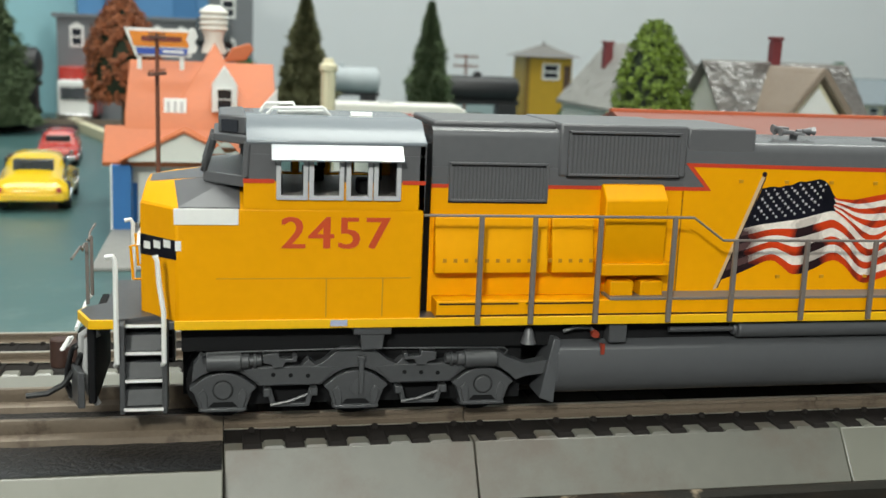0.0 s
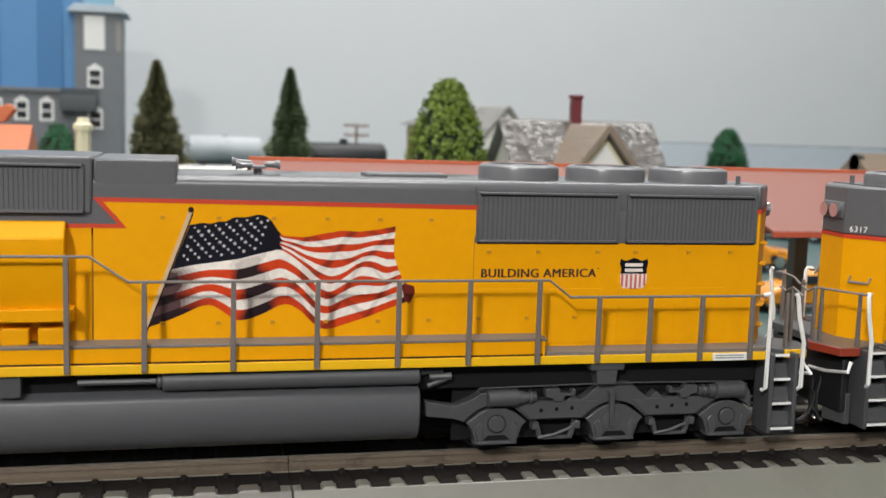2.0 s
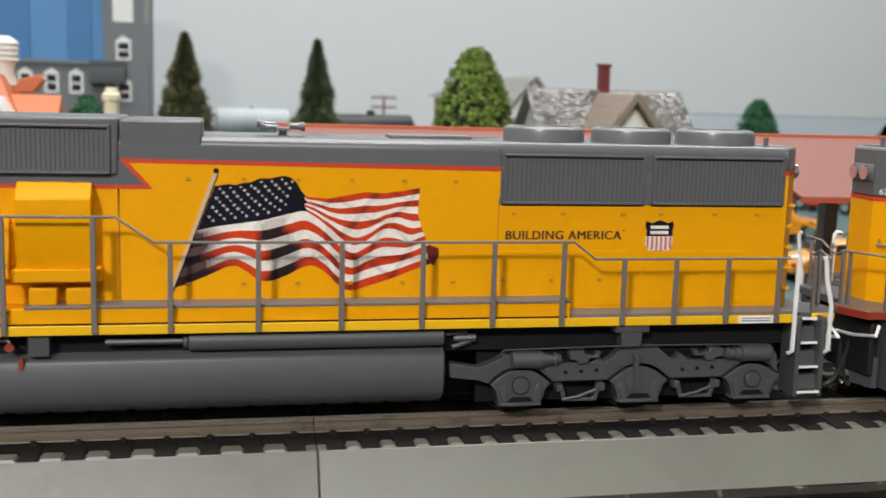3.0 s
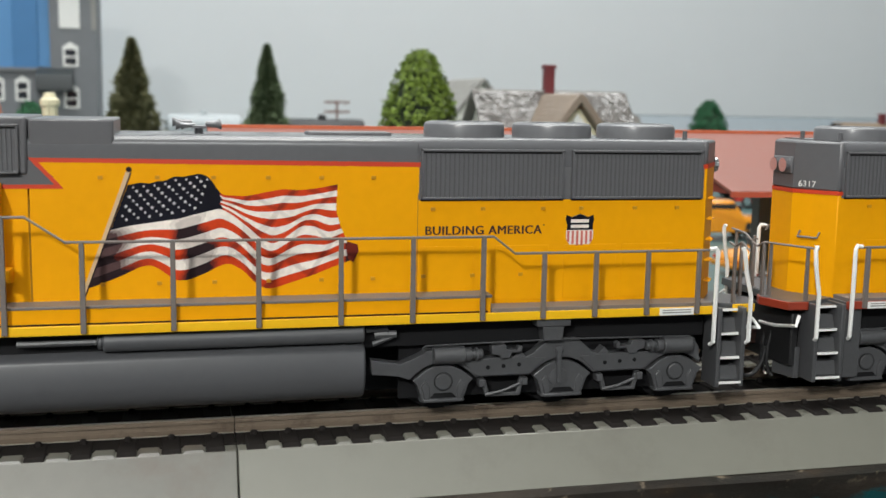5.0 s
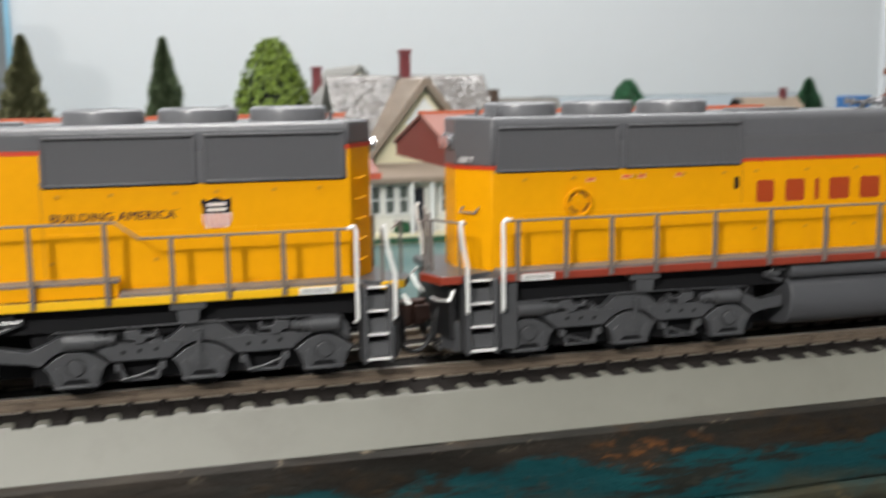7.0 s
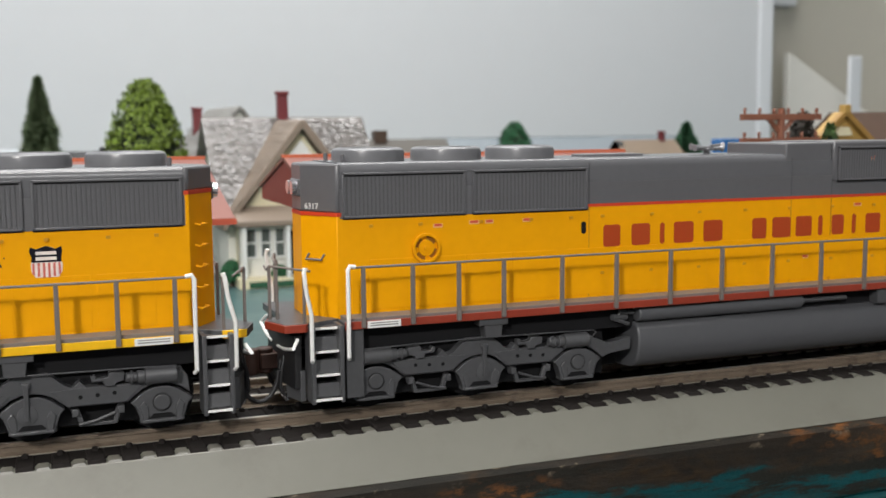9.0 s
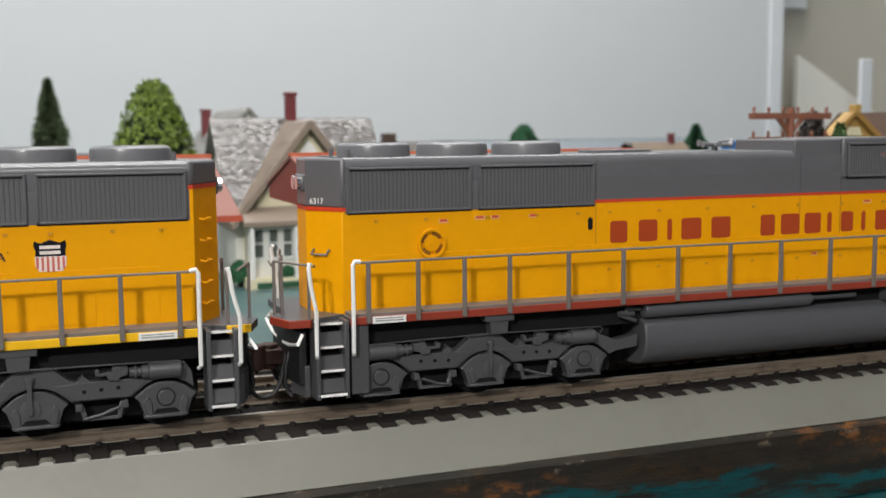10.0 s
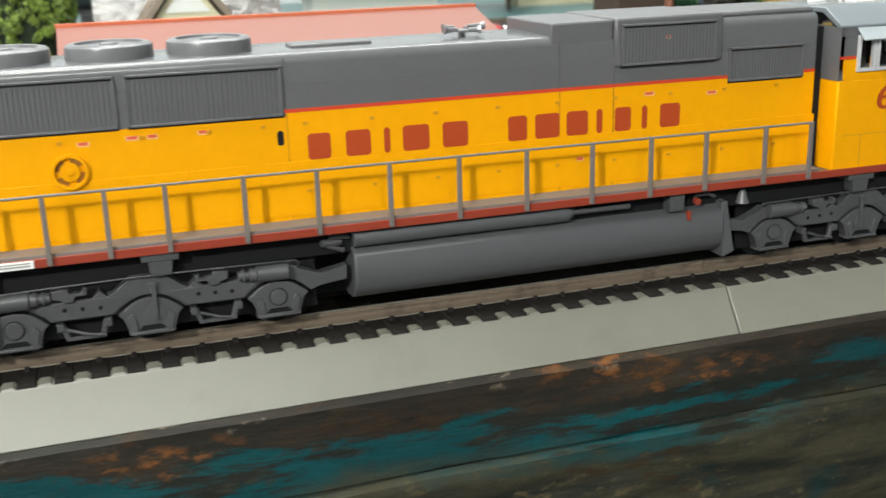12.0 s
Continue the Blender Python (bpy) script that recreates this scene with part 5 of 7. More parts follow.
def walkway(eng, first):
    for s in (-1, 1):
        if first:
            # long duct along the walkway with a grey lid, the blower housing and the sloping box
            part("duct", box(B(), -121, 8.6, min(s * 11.9, s * 17.0), max(s * 11.9, s * 17.0), 18.8, 22.0), YELLOW, eng, "low yellow air duct", 0.15)
            part("duct_lid", box(B(), -88, 8.8, min(s * 11.9, s * 17.15), max(s * 11.9, s * 17.15), 21.9, 22.4), RAILGREY, eng, "grey duct lid", 0.08)
            part("walkway_edge", box(B(), 8.7, 54, min(s * 12, s * 17.3), max(s * 12, s * 17.3), 18.8, 19.8), RAILGREY, eng, "grey walkway edge", 0.08)
            part("sill_gap", box(B(), -121, 8, min(s * 16.9, s * 17.15), max(s * 16.9, s * 17.15), 19.15, 19.4), SHADE, eng)
            # shadow gap under the side housing, laid on as two near-black strips
            part("duct_seam", box(B(), -120.5, -105.6, min(s * 16.9, s * 17.06), max(s * 16.9, s * 17.06), 21.3, 21.6), SHADE, eng, "dark line for the shadow gap under the side housing")
            part("duct_seam", box(B(), -104.2, -90.4, min(s * 16.9, s * 17.06), max(s * 16.9, s * 17.06), 21.3, 21.6), SHADE, eng, "dark line for the shadow gap under the side housing")
            bm = prism(B(), [(s * 11.8, 43.2), (s * 12.8, 43.2), (s * 15.4, 40.6), (s * 15.4, 29.0), (s * 14.4, 27.5), (s * 11.8, 27.5)], "x", -89.3, -77.0)
            part("filter_box", bm, YELLOW, eng, "bulging yellow filter box", 0.3)
            part("filter_base", prism(B(), [(s * 11.8, 28.6), (s * 16.2, 28.6), (s * 16.2, 26.4), (s * 11.8, 26.0)], "x", -90.0, -75.6), YELLOW, eng, "yellow shelf below the filter box", 0.15)
            for k in (-87.4, -81.4):
                part("drain_box", box(B(), k, k + 4.6, min(s * 12, s * 15.4), max(s * 12, s * 15.4), 22.2, 25.2), YELLOW, eng, bevel=0.3)
            bm = prism(B(), [(s * 11.8, 37.2), (s * 13.0, 36.8), (s * 13.6, 32.0), (s * 14.4, 29.2), (s * 14.4, 26.6), (s * 11.8, 26.4)], "x", -121, -99.6)
            part("side_housing", bm, YELLOW, eng, "yellow panelled side housing", 0.2)
            bm = prism(B(), [(s * 11.8, 37.2), (s * 13.0, 36.8), (s * 13.6, 32.0), (s * 14.4, 29.2), (s * 14.4, 26.6), (s * 11.8, 26.4)], "x", -98.8, -90.6)
            part("side_housing", bm, YELLOW, eng, "yellow panelled side housing", 0.2)
            bm = B()
            for k in range(15):
                if 9 <= k <= 9:
                    continue
                box(bm, -119.6 + 2 * k, -118.9 + 2 * k, s * 13.9, s * 14.45, 28.6, 29.3)
            part("rivet_row", bm, mat("rivet_ochre", (0.45, 0.19, 0.003), 0.5), eng)
        else:
            part("walkway_edge", box(B(), -121, 54, min(s * 12, s * 17.3), max(s * 12, s * 17.3), 18.8, 19.7), RAILGREY, eng, "grey walkway edge", 0.08)
            for x, z, w in ((32.0, 37.6, 1.7), (23.6, 38.0, 1.9), (20.0, 38.0, 1.6), (11.0, 38.0, 1.6), (-81, 38.4, 2.0), (-96, 37.6, 2.0), (-65, 26.0, 1.8), (-85, 50.0, 1.4)):
                yo = 0.5 if z > 49 else 0.0
                wl = part("warning_label", box(B(), x - w * 0.62, x + w * 0.62, min(s * 11.9, s * (HOOD + 0.05 + yo)), max(s * 11.9, s * (HOOD + 0.05 + yo)), z - 0.42, z + 0.42), LABELPALE, eng, "tiny pink and red warning label")
                part("label_face", box(B(), x - w * 0.5, x + w * 0.5, min(s * 11.9, s * (HOOD + 0.07 + yo)), max(s * 11.9, s * (HOOD + 0.07 + yo)), z - 0.18, z + 0.38), LABELPINK, wl)


def couplings(eng, tip, near):
    for x, d in ((63.5, 1), (-184, -1)):
        bm = box(B(), x - 1, x + d * 5.4, -1.9, 1.9, 7.2, 10.6) if d > 0 else box(B(), x - 5.4, x + 1, -1.9, 1.9, 7.2, 10.6)
        rod(bm, (x + d * 4.2, -0.4, 6.2), (x + d * 4.2, -0.4, 11.6), 1.9, 12)
        part("coupler", bm, RUST, eng, "rusty brown knuckle coupler", 0.3)
        for s in (-1, 1):
            for k in (0, 1):
                y = s * (5.0 + 2.2 * k)
                bm = tube(B(), [(x + d * 0.2, y, 12.0), (x + d * 1.4, y, 11.2), (x + d * 2.2, y, 8.0), (x + d * 2.5, y + 0.3, 4.6), (x + d * 1.6, y + 0.3, 2.4)], 0.42, 7)
                hose = part("air_hose", bm, BLACK, eng, "black rubber air hose")
                part("hose_coupling", rod(B(), (x + d * 1.7, y + 0.3, 2.6), (x + d * 1.1, y + 0.3, 1.6), 0.5, 8), CHROME, hose, "bright hose end")
            bm = tube(B(), [(x + d * 0.4, s * 15.5, 16.0), (x + d * 1.6, s * 16.5, 14.2), (x + d * 1.8, s * 9, 12.8), (x + d * 1.8, s * 3, 12.4)], 0.38, 6)
            part("uncoupling_lever", bm, WHITE, eng, "thin white uncoupling lever")
            for dx, y in (((1.4, 7.2), (7.0, 14.6)) + (((2.9, 7.4),) if tip > 68 else ()) if s == near else ((5.2, 3.4), (7.2, 14.6))) if d > 0 else ((-1.2, 3.4),):
                xp = tip - dx if d > 0 else x + 1.2
                w = 0.3
                bm = prism(B(), [(s * y - 0.45, 18.8), (s * y + 0.45, 18.8), (s * y + 0.3, 30.2), (s * y - 0.3, 30.2)], "x", xp - w, xp + w)
                part("end_post", bm, RAILGREY, eng, "grey end railing post", 0.08)
            xt, xi = (tip - (1.4 if s == near else 5.2), 61.6) if d > 0 else (x + 0.6, x + 0.4)
            bm = tube(B(), [(xt, s * 2.2, 29.6), (xt, s * 4.6, 29.0), (xt, s * 7.2, 30.2), (xi, s * 17.4, 30.0)], 0.25, 6)
            part("end_rail", bm, RAILGREY, eng, "grey end railing")
        for s in (-1, 1):
            q = [(x, s * 8.0), (x + d * 1.4, s * 8.0), (x - d * 0.4, s * 13.6), (x - d * 1.6, s * 13.6)]
            part("plow", prism(B(), q, "z", 2.4, 9.0), GREYDARK, eng, "dark grey pilot plow wing", 0.2)
    if tip < 68:
        bm = tube(B(), [(-183.4, -8.6, 11.0), (-184.6, -8.8, 8.2), (-186.6, -8.9, 5.4), (-189.4, -8.9, 3.8), (-193.0, -8.8, 3.4)], 0.55, 8)
        part("air_hose", bm, BLACK, eng, "black hose curling out in front")
        for x, y in ((-181.6, -10.8), (-183.0, -7.0)):
            bm = tube(B(), [(x + 1.4, y, 15.4), (x - 0.6, y, 14.0), (x - 0.9, y, 9.0), (x - 0.2, y, 5.0), (x + 1.0, y, 2.2)], 0.62, 8)
            part("air_pipe", bm, PALEGREY, eng, "pale metal pipe on the pilot")
    # the long brake hose that hangs in a loop to the next engine
    if tip < 68:
        loop = [(64.2 + 4.0 * (1 - math.cos(k * math.pi / 12)), -7.4, 8.0 - 6.3 * math.sin(k * math.pi / 12)) for k in range(13)]
        part("loop_hose", tube(B(), loop, 0.48, 8), BLACK, eng, "black brake hose hanging in a loop")


engine("yellow and grey diesel engine with a printed waving flag", (-CX, 0, 0), 0, True)
engine("yellow and grey diesel engine with red lettering and a red sill", (138.6 + CX, 0, 0), 180, False)

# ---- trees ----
# very dark green for the shade deep inside the crowns
LEAFSHADE = mat("inner_leaf_shade", (0.012, 0.022, 0.008), 0.8, vary=0.3)


def conifer(at, height, radius, seed, label, needles=CONIFER, group="conifers behind the yard"):
    t = thing("conifer_tree", at, label, "tree", group)
    part("trunk", rod(B(), (0, 0, 0), (0, 0, height * 0.95), radius * 0.12, 8, 0.4), BARK, t)
    rng = np.random.default_rng(seed)
    verts, faces = [], []
    n = 14000
    part("inner_crown", lathe(B(), (0, 0), [(radius * 0.55, height * 0.05), (radius * 0.42, height * 0.4), (radius * 0.2, height * 0.75), (0.5, height * 0.92)], 10), needles, t)
    for i in range(n):
        f = rng.random() ** 1.25
        z = height * (0.06 + 0.94 * f)
        tier = 0.93 + 0.09 * math.sin(f * 34 + 2.0 * math.sin(seed + f * 5)) + (0.22 if rng.random() < 0.05 else 0.0)
        a = rng.random() * 2 * math.pi
        lump = 1 + 0.10 * math.sin(3 * a + f * 11 + seed) + 0.08 * math.sin(7 * a - f * 23 + seed * 2)
        r = radius * 0.86 * (1 - f ** 1.35) * tier * lump * (1 - 0.5 * rng.random() ** 2.2) + 1.6
        d = np.array((math.cos(a), math.sin(a), -0.35 + 0.7 * rng.random()))
        side = np.array((-math.sin(a), math.cos(a), rng.normal() * 0.8))
        p = np.array((r * math.cos(a), r * math.sin(a), z))
        ln, w = 2.4 + 3.4 * rng.random(), 0.6 + 0.7 * rng.random()
        k = len(verts)
        verts += [p - d * ln * 0.5 - side * w, p - d * ln * 0.5 + side * w, p + d * ln * 0.5]
        faces.append((k, k + 1, k + 2))
    ob = soup("crown", verts, faces, needles)
    ob.parent = t
    return t


def crown_profile(f):
    return max(0.0, 1 - ((f - 0.3) / 0.70) ** 1.75) ** 0.72 if f > 0.3 else 0.86 + 0.14 * math.sin(f / 0.3 * math.pi / 2)


def leafy(name, at, base, height, rx, material, seed, label, n=3000, size=2.2, group="", trunk=0.0):
    """A clipped leafy tree: clumps of small leaves on limbs; base is where the crown begins."""
    t = thing(name, at, label, "tree", group)
    bm = rod(B(), (0, 0, 0), (0, 0, base + (height - base) * 0.6), trunk or max(1.2, rx * 0.09), 10, 0.6 + trunk * 0.4)
    rng = np.random.default_rng(seed)
    for k in range(6):
        a = k * math.pi / 3
        rod(bm, (0, 0, base), (rx * 0.6 * math.cos(a), rx * 0.6 * math.sin(a), base + (height - base) * 0.5), 0.7, 6, 0.3)
    part("trunk", bm, BARK, t)
    verts, faces = [], []
    clumps = []
    for k in range(430):
        f = 0.97 * rng.random() ** 0.9
        a = rng.random() * 2 * math.pi
        z = base + (height - base) * f
        prof = crown_profile(f)
        clumps.append((a, z, rx * prof * (0.86 + 0.14 * rng.random())))
    for i in range(n):
        a, z, r = clumps[rng.integers(len(clumps))]
        c = np.array((r * math.cos(a), r * math.sin(a), z))
        cs = rx * 0.155
        p = c + np.clip(rng.normal(size=3), -1.6, 1.6) * cs * 0.42
        nrm = np.array((math.cos(a), math.sin(a), 0.45)) + rng.normal(size=3) * 0.5
        nrm /= np.linalg.norm(nrm)
        u = np.cross(nrm, rng.normal(size=3))
        u /= np.linalg.norm(u)
        v = np.cross(nrm, u)
        s = size * (0.6 + 0.7 * rng.random())
        k = len(verts)
        verts += [p - u * s, p - v * s * 0.55 + nrm * s * 0.2, p + u * s, p + v * s * 0.55 + nrm * s * 0.2]
        faces.append((k, k + 1, k + 2, k + 3))
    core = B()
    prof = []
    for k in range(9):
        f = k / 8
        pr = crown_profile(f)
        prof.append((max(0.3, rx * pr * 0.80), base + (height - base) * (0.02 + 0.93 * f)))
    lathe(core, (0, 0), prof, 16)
    # dark core gives the gaps between leaves their shade by colour
    part("crown_core", core, LEAFSHADE, t, angle=180)
    ob = soup("crown", verts, faces, material)
    ob.parent = t
    return t


conifer((-86, 770, GROUND), 131, 35.5, 4, "brownish olive bottle-brush conifer on the table", CONIFERBROWN)
conifer((32.2, 795, GROUND), 130, 29.5, 7, "slim dark green bottle-brush conifer on the table")
conifer((-355, 796, GROUND), 150, 44, 9, "dark green bottle-brush conifer beside the mill")
conifer((687, 764, GROUND), 86, 36, 11, "small dark green conifer beside the brown house", mat("fresh_needles", (0.06, 0.15, 0.08), 0.85, vary=0.2, island=0.25, spec=0.1))
leafy("round_tree", (84, 384, GROUND), 34, 111, 22.6, LEAF, 21, "tall clipped bright green foam tree on a thick pale trunk", 11000, 1.25, trunk=4.2)
leafy("round_bush", (620, 1061, GROUND), 20, 88, 26, LEAFDARK, 5, "round dark green tree on the table", 4500, 1.9)
leafy("round_bush", (-143, 556, GROUND), 12, 77, 20, LEAFDARK, 8, "dark green shrub beside the orange roof", 3200, 1.3)
leafy("rust_tree", (-211, 404, GROUND), 54, 110, 20, LEAFRUST, 12, "rust-brown autumn tree behind the restaurant", 12000, 1.1)
leafy("porch_shrub", (121, 336, GROUND), 3, 14, 6, LEAFDARK, 31, "low green shrub at the porch", 900, 1.0)
leafy("porch_shrub", (145, 328, GROUND), 3, 11, 5, LEAFDARK, 33, "low green shrub at the porch", 900, 1.0)


# ---- buildings ----
def gable_roof(bm, x0, x1, y0, y1, ze, zr, over=2.5, thick=1.6, along="x"):
    """Two roof slabs over a rectangle, with the ridge along x or y."""
    if along == "x":
        c, h, a, b = (y0 + y1) / 2, (y1 - y0) / 2, x0 - over, x1 + over
    else:
        c, h, a, b = (x0 + x1) / 2, (x1 - x0) / 2, y0 - over, y1 + over
    sl = (zr - ze) / h
    for s in (-1, 1):
        prof = [(c, zr), (c + s * (h + over), ze - over * sl), (c + s * (h + over), ze - over * sl + thick), (c, zr + thick)]
        prism(bm, prof, "x" if along == "x" else "y", a, b) if along == "x" else prism(bm, prof, "y", a, b)
    return bm


def shingles(parent, x0, x1, yr, ye, zr, ze, material, seed, along="x", pitch=2.9, width=3.4, clip=None):
    """Overlapping courses of uneven shingles on one roof slope, from the eave line up to the ridge line."""
    rng = np.random.default_rng(seed)
    bm = B()
    ln = math.hypot(ye - yr, ze - zr)
    n = int(ln / pitch)
    dy, dz = (yr - ye) / ln, (zr - ze) / ln
    ny, nz = -dz * (1 if ye < yr else -1), abs(dy)
    for r in range(n):
        x = x0 - rng.random() * width
        while x < x1:
            w = width * (0.8 + 0.4 * rng.random())
            a, b = max(x, x0), min(x + w - 0.12, x1)
            x += w
            if b - a < 0.4:
                continue
            if clip and clip((a + b) / 2, r * pitch / ln):
                continue
            t0, t1 = r * pitch - 0.2 * rng.random(), min(ln, (r + 1.25) * pitch)
            lift = 0.32 + 0.2 * rng.random()
            skew = 0.5 * (rng.random() - 0.5)
            q = []
            for t, off in ((t0, lift), (t1, 0.15)):
                for e in (a, b):
                    if t == t0:
                        off = lift + (skew if e == a else -skew)
                    y, z = ye + dy * t + ny * off, ze + dz * t + nz * off
                    q.append((e, y, z) if along == "x" else (y, e, z))
            lo = [(p[0] - (ny * 0.7 if along != "x" else 0), p[1] - (ny * 0.7 if along == "x" else 0), p[2] - nz * 0.7) for p in q[:2]]
            v = [bm.verts.new(p) for p in q]
            k = [bm.verts.new(p) for p in lo]
            bm.faces.new((v[0], v[1], v[3], v[2]))
            bm.faces.new((k[0], k[1], v[1], v[0]))
    ob = part("shingles", bm, material, parent, "overlapping weathered shingles")
    return tagged(ob, kind="stuff")


def window(parent, x0, x1, y, z0, z1, bars=1, frame=WHITE, face=-1, t=1.0, glass=WINDARK):
    bm = B()
    f = face
    for a in ((x0 - t, x1 + t, z0 - t, z0), (x0 - t, x1 + t, z1, z1 + t), (x0 - t, x0, z0, z1), (x1, x1 + t, z0, z1)):
        box(bm, a[0], a[1], y, y + f * 1.2, a[2], a[3])
    for k in range(bars):
        z = z0 + (z1 - z0) * (k + 1) / (bars + 1)
        box(bm, x0, x1, y, y + f * 0.9, z - t * 0.4, z + t * 0.4)
    w = part("window", bm, frame, parent, "white-framed window")
    part("pane", box(B(), x0, x1, y + f * 0.1, y + f * 0.5, z0, z1), glass, w)
    return w


def chimney(parent, x, y, z0, z1, w):
    bm = box(B(), x - w / 2, x + w / 2, y - w / 2, y + w / 2, z0, z1 - 2.6)
    box(bm, x - w * 0.42, x + w * 0.42, y - w * 0.42, y + w * 0.42, z1 - 2.6, z1 - 2.0)
    box(bm, x - w * 0.6, x + w * 0.6, y - w * 0.6, y + w * 0.6, z1 - 2.2, z1)
    part("chimney", bm, CHIMNEY, parent, "dark red brick chimney", 0.3)


G0 = -GROUND  # heights above the table
# the big house with a front gable and porch
hs = thing("gabled_house", (158.5, 367, GROUND), "cream house with grey shingled roofs and white porch", "house")
x0, x1, yf, yb = -41.5, 48.5, -28, 68
zr, ze = 63.3 + G0, 14 + G0
bm = prism(B(), [(yf, 0), (yb, 0), (yb, ze), (20, zr - 1.5), (yf, ze)], "x", x0 + 3, x1 - 3)
part("wall", bm, WHITEWALL, hs, "white and cream siding")
part("roof", prism(B(), [(20, zr), (yf - 3, ze - 3.2), (yf - 3, ze - 1.6), (20, zr + 1.6)], "x", x0 - 2, x1 + 2), GREYROOF, hs, "grey roof deck")
part("roof", prism(B(), [(20, zr), (yb + 4, ze + 2), (yb + 4, ze + 4), (20, zr + 1.6)], "x", x0 - 2, x1 + 2), GREYROOF, hs, "grey roof deck")
shingles(hs, x0 - 2, x1 + 2, 20, yf - 3, zr + 1.5, ze - 1.8, SHINGLE, 3, pitch=2.1, width=2.6)
# front wing
hw = 34
bm = prism(B(), [(-hw, 0), (hw, 0), (hw, ze - 2), (0, zr - 6.5), (-hw, ze - 2)], "y", -35, 18)
part("front_wall", bm, CREAM, hs, "cream gable wall")
bm = B()
for s in (-1, 1):
    prism(bm, [(0, zr - 5), (s * (hw + 8), ze - 8.5), (s * (hw + 8), ze - 4.6), (s * 1.6, zr - 0.9), (0, zr - 0.4)], "y", -41, 19)
part("gable_roof", bm, TAUPE, hs, "taupe front gable roof", 0.3)
shingles(hs, -40, 16, -1.2, -hw - 8, zr - 0.9, ze - 4.6, TAUPE, 5, along="y")
bm = prism(B(), [(0, zr - 11), (11, zr - 25), (-11, zr - 25)], "y", -36.2, -34.8)
part("gable_panel", bm, WHITE, hs, "white attic panel")
chimney(hs, 3, 21, zr - 4, 79.5 + G0, 5.8)
part("porch_roof", prism(B(), [(-36, ze + 4), (-47, ze - 3), (-47, ze - 6), (-35, ze - 6)], "x", -hw - 3, hw + 3), TAUPE, hs, "taupe porch roof", 0.4)
part("porch_wall", box(B(), -hw, hw, -38, -34, 4, ze - 6), WHITEWALL, hs, "white porch wall")
part("porch_base", box(B(), -hw - 2, hw + 2, -46, -34, 0, 5.5), CREAM, hs, "cream porch base", 0.3)
part("lattice", box(B(), -hw + 3, hw - 3, -46.6, -45.8, 0.6, 3.6), DKGREEN, hs, "dark green porch skirting")
for x in (-30.5, -22.8, -15.3, 8, 16, 24):
    window(hs, x, x + 4.4, -38, 16, 30.5, 1, glass=PANEPALE)
part("door", box(B(), -8, -2, -38.8, -37.9, 6, 29), WINDARK, hs, "dark front door")
for x in (-hw, -11, 0, hw - 2):
    part("porch_post", box(B(), x, x + 2, -46, -44.4, 5, ze - 5), WHITE, hs, "white porch post")
window(hs, -3, 3, -35, ze + 8, ze + 20, 1)

# the grey house behind it
h3 = thing("grey_house", (162.5, 611, GROUND), "pale house with plain grey gable roof", "house")
part("wall", prism(B(), [(-38, 0), (38, 0), (38, 52), (0, 95), (-38, 52)], "y", -81, 62), WHITEWALL, h3, "white siding")
for s in (-1, 1):
    part("roof", prism(B(), [(0, 96), (s * 42, 47), (s * 42, 49.5), (0, 98.5)], "y", -85, 66), PALEROOF, h3, "grey roof slope", 0.3)
    shingles(h3, -85, 66, 0, s * 42, 98.6, 49.6, PALEROOF, 17 + s, along="y", pitch=4.0, width=5.0)
chimney(h3, -15, 22, 74, 75 + G0, 7.0)

# open platform shelters with terracotta roofs close behind the train
for xa, xb in ((-39.5, 76.5), (101.8, 228.4)):
    sh = thing("platform_shelter", ((xa + xb) / 2, 118, GROUND), "open platform shelter with terracotta roof and dark red trim", "shelter", "platform shelters")
    h = (xb - xa) / 2
    bm = B()
    for s in (-1, 1):
        w, z = (-55, 33.4) if s < 0 else (40, 37.4)
        prism(bm, [(0, 48 + G0), (w, z + G0), (w, z + 1.2 + G0), (0, 49.4 + G0)], "x", -h, h)
    part("roof", bm, PINKROOF, sh, "smooth terracotta roof slopes", 0.2)
    for x in (-h + 0.6, h - 1.6):
        part("gable", prism(B(), [(0, 47.8 + G0), (38, 37.6 + G0), (38, 33.5 + G0), (-53, 33.5 + G0)], "x", x, x + 1), BRICKRED, sh, "dark red gable end")
    part("ridge_trim", box(B(), -h - 0.3, h + 0.3, -1.2, 1.2, 49.0 + G0, 50.0 + G0), mat("ridge_orange", (0.5, 0.13, 0.06), 0.5), sh)
    part("eave_trim", box(B(), -h - 0.2, h + 0.2, -55.6, -54.4, 32.9 + G0, 34.4 + G0), mat("eave_orange", (0.45, 0.09, 0.05), 0.5), sh)
    for x in ((-h + 10, -h / 3, h / 3, h - 12) if xa < 0 else (-h / 3, h / 3, h - 12)):
        part("post", box(B(), x - 2.4, x + 2.4, -2.4, 2.4, 0, 47 + G0), POSTGREY, sh, "grey square post", 0.3)
    part("beam", box(B(), -h + 6, h - 6, -1.6, 1.6, 38 + G0, 47 + G0), BRICKRED, sh, "dark red beam")

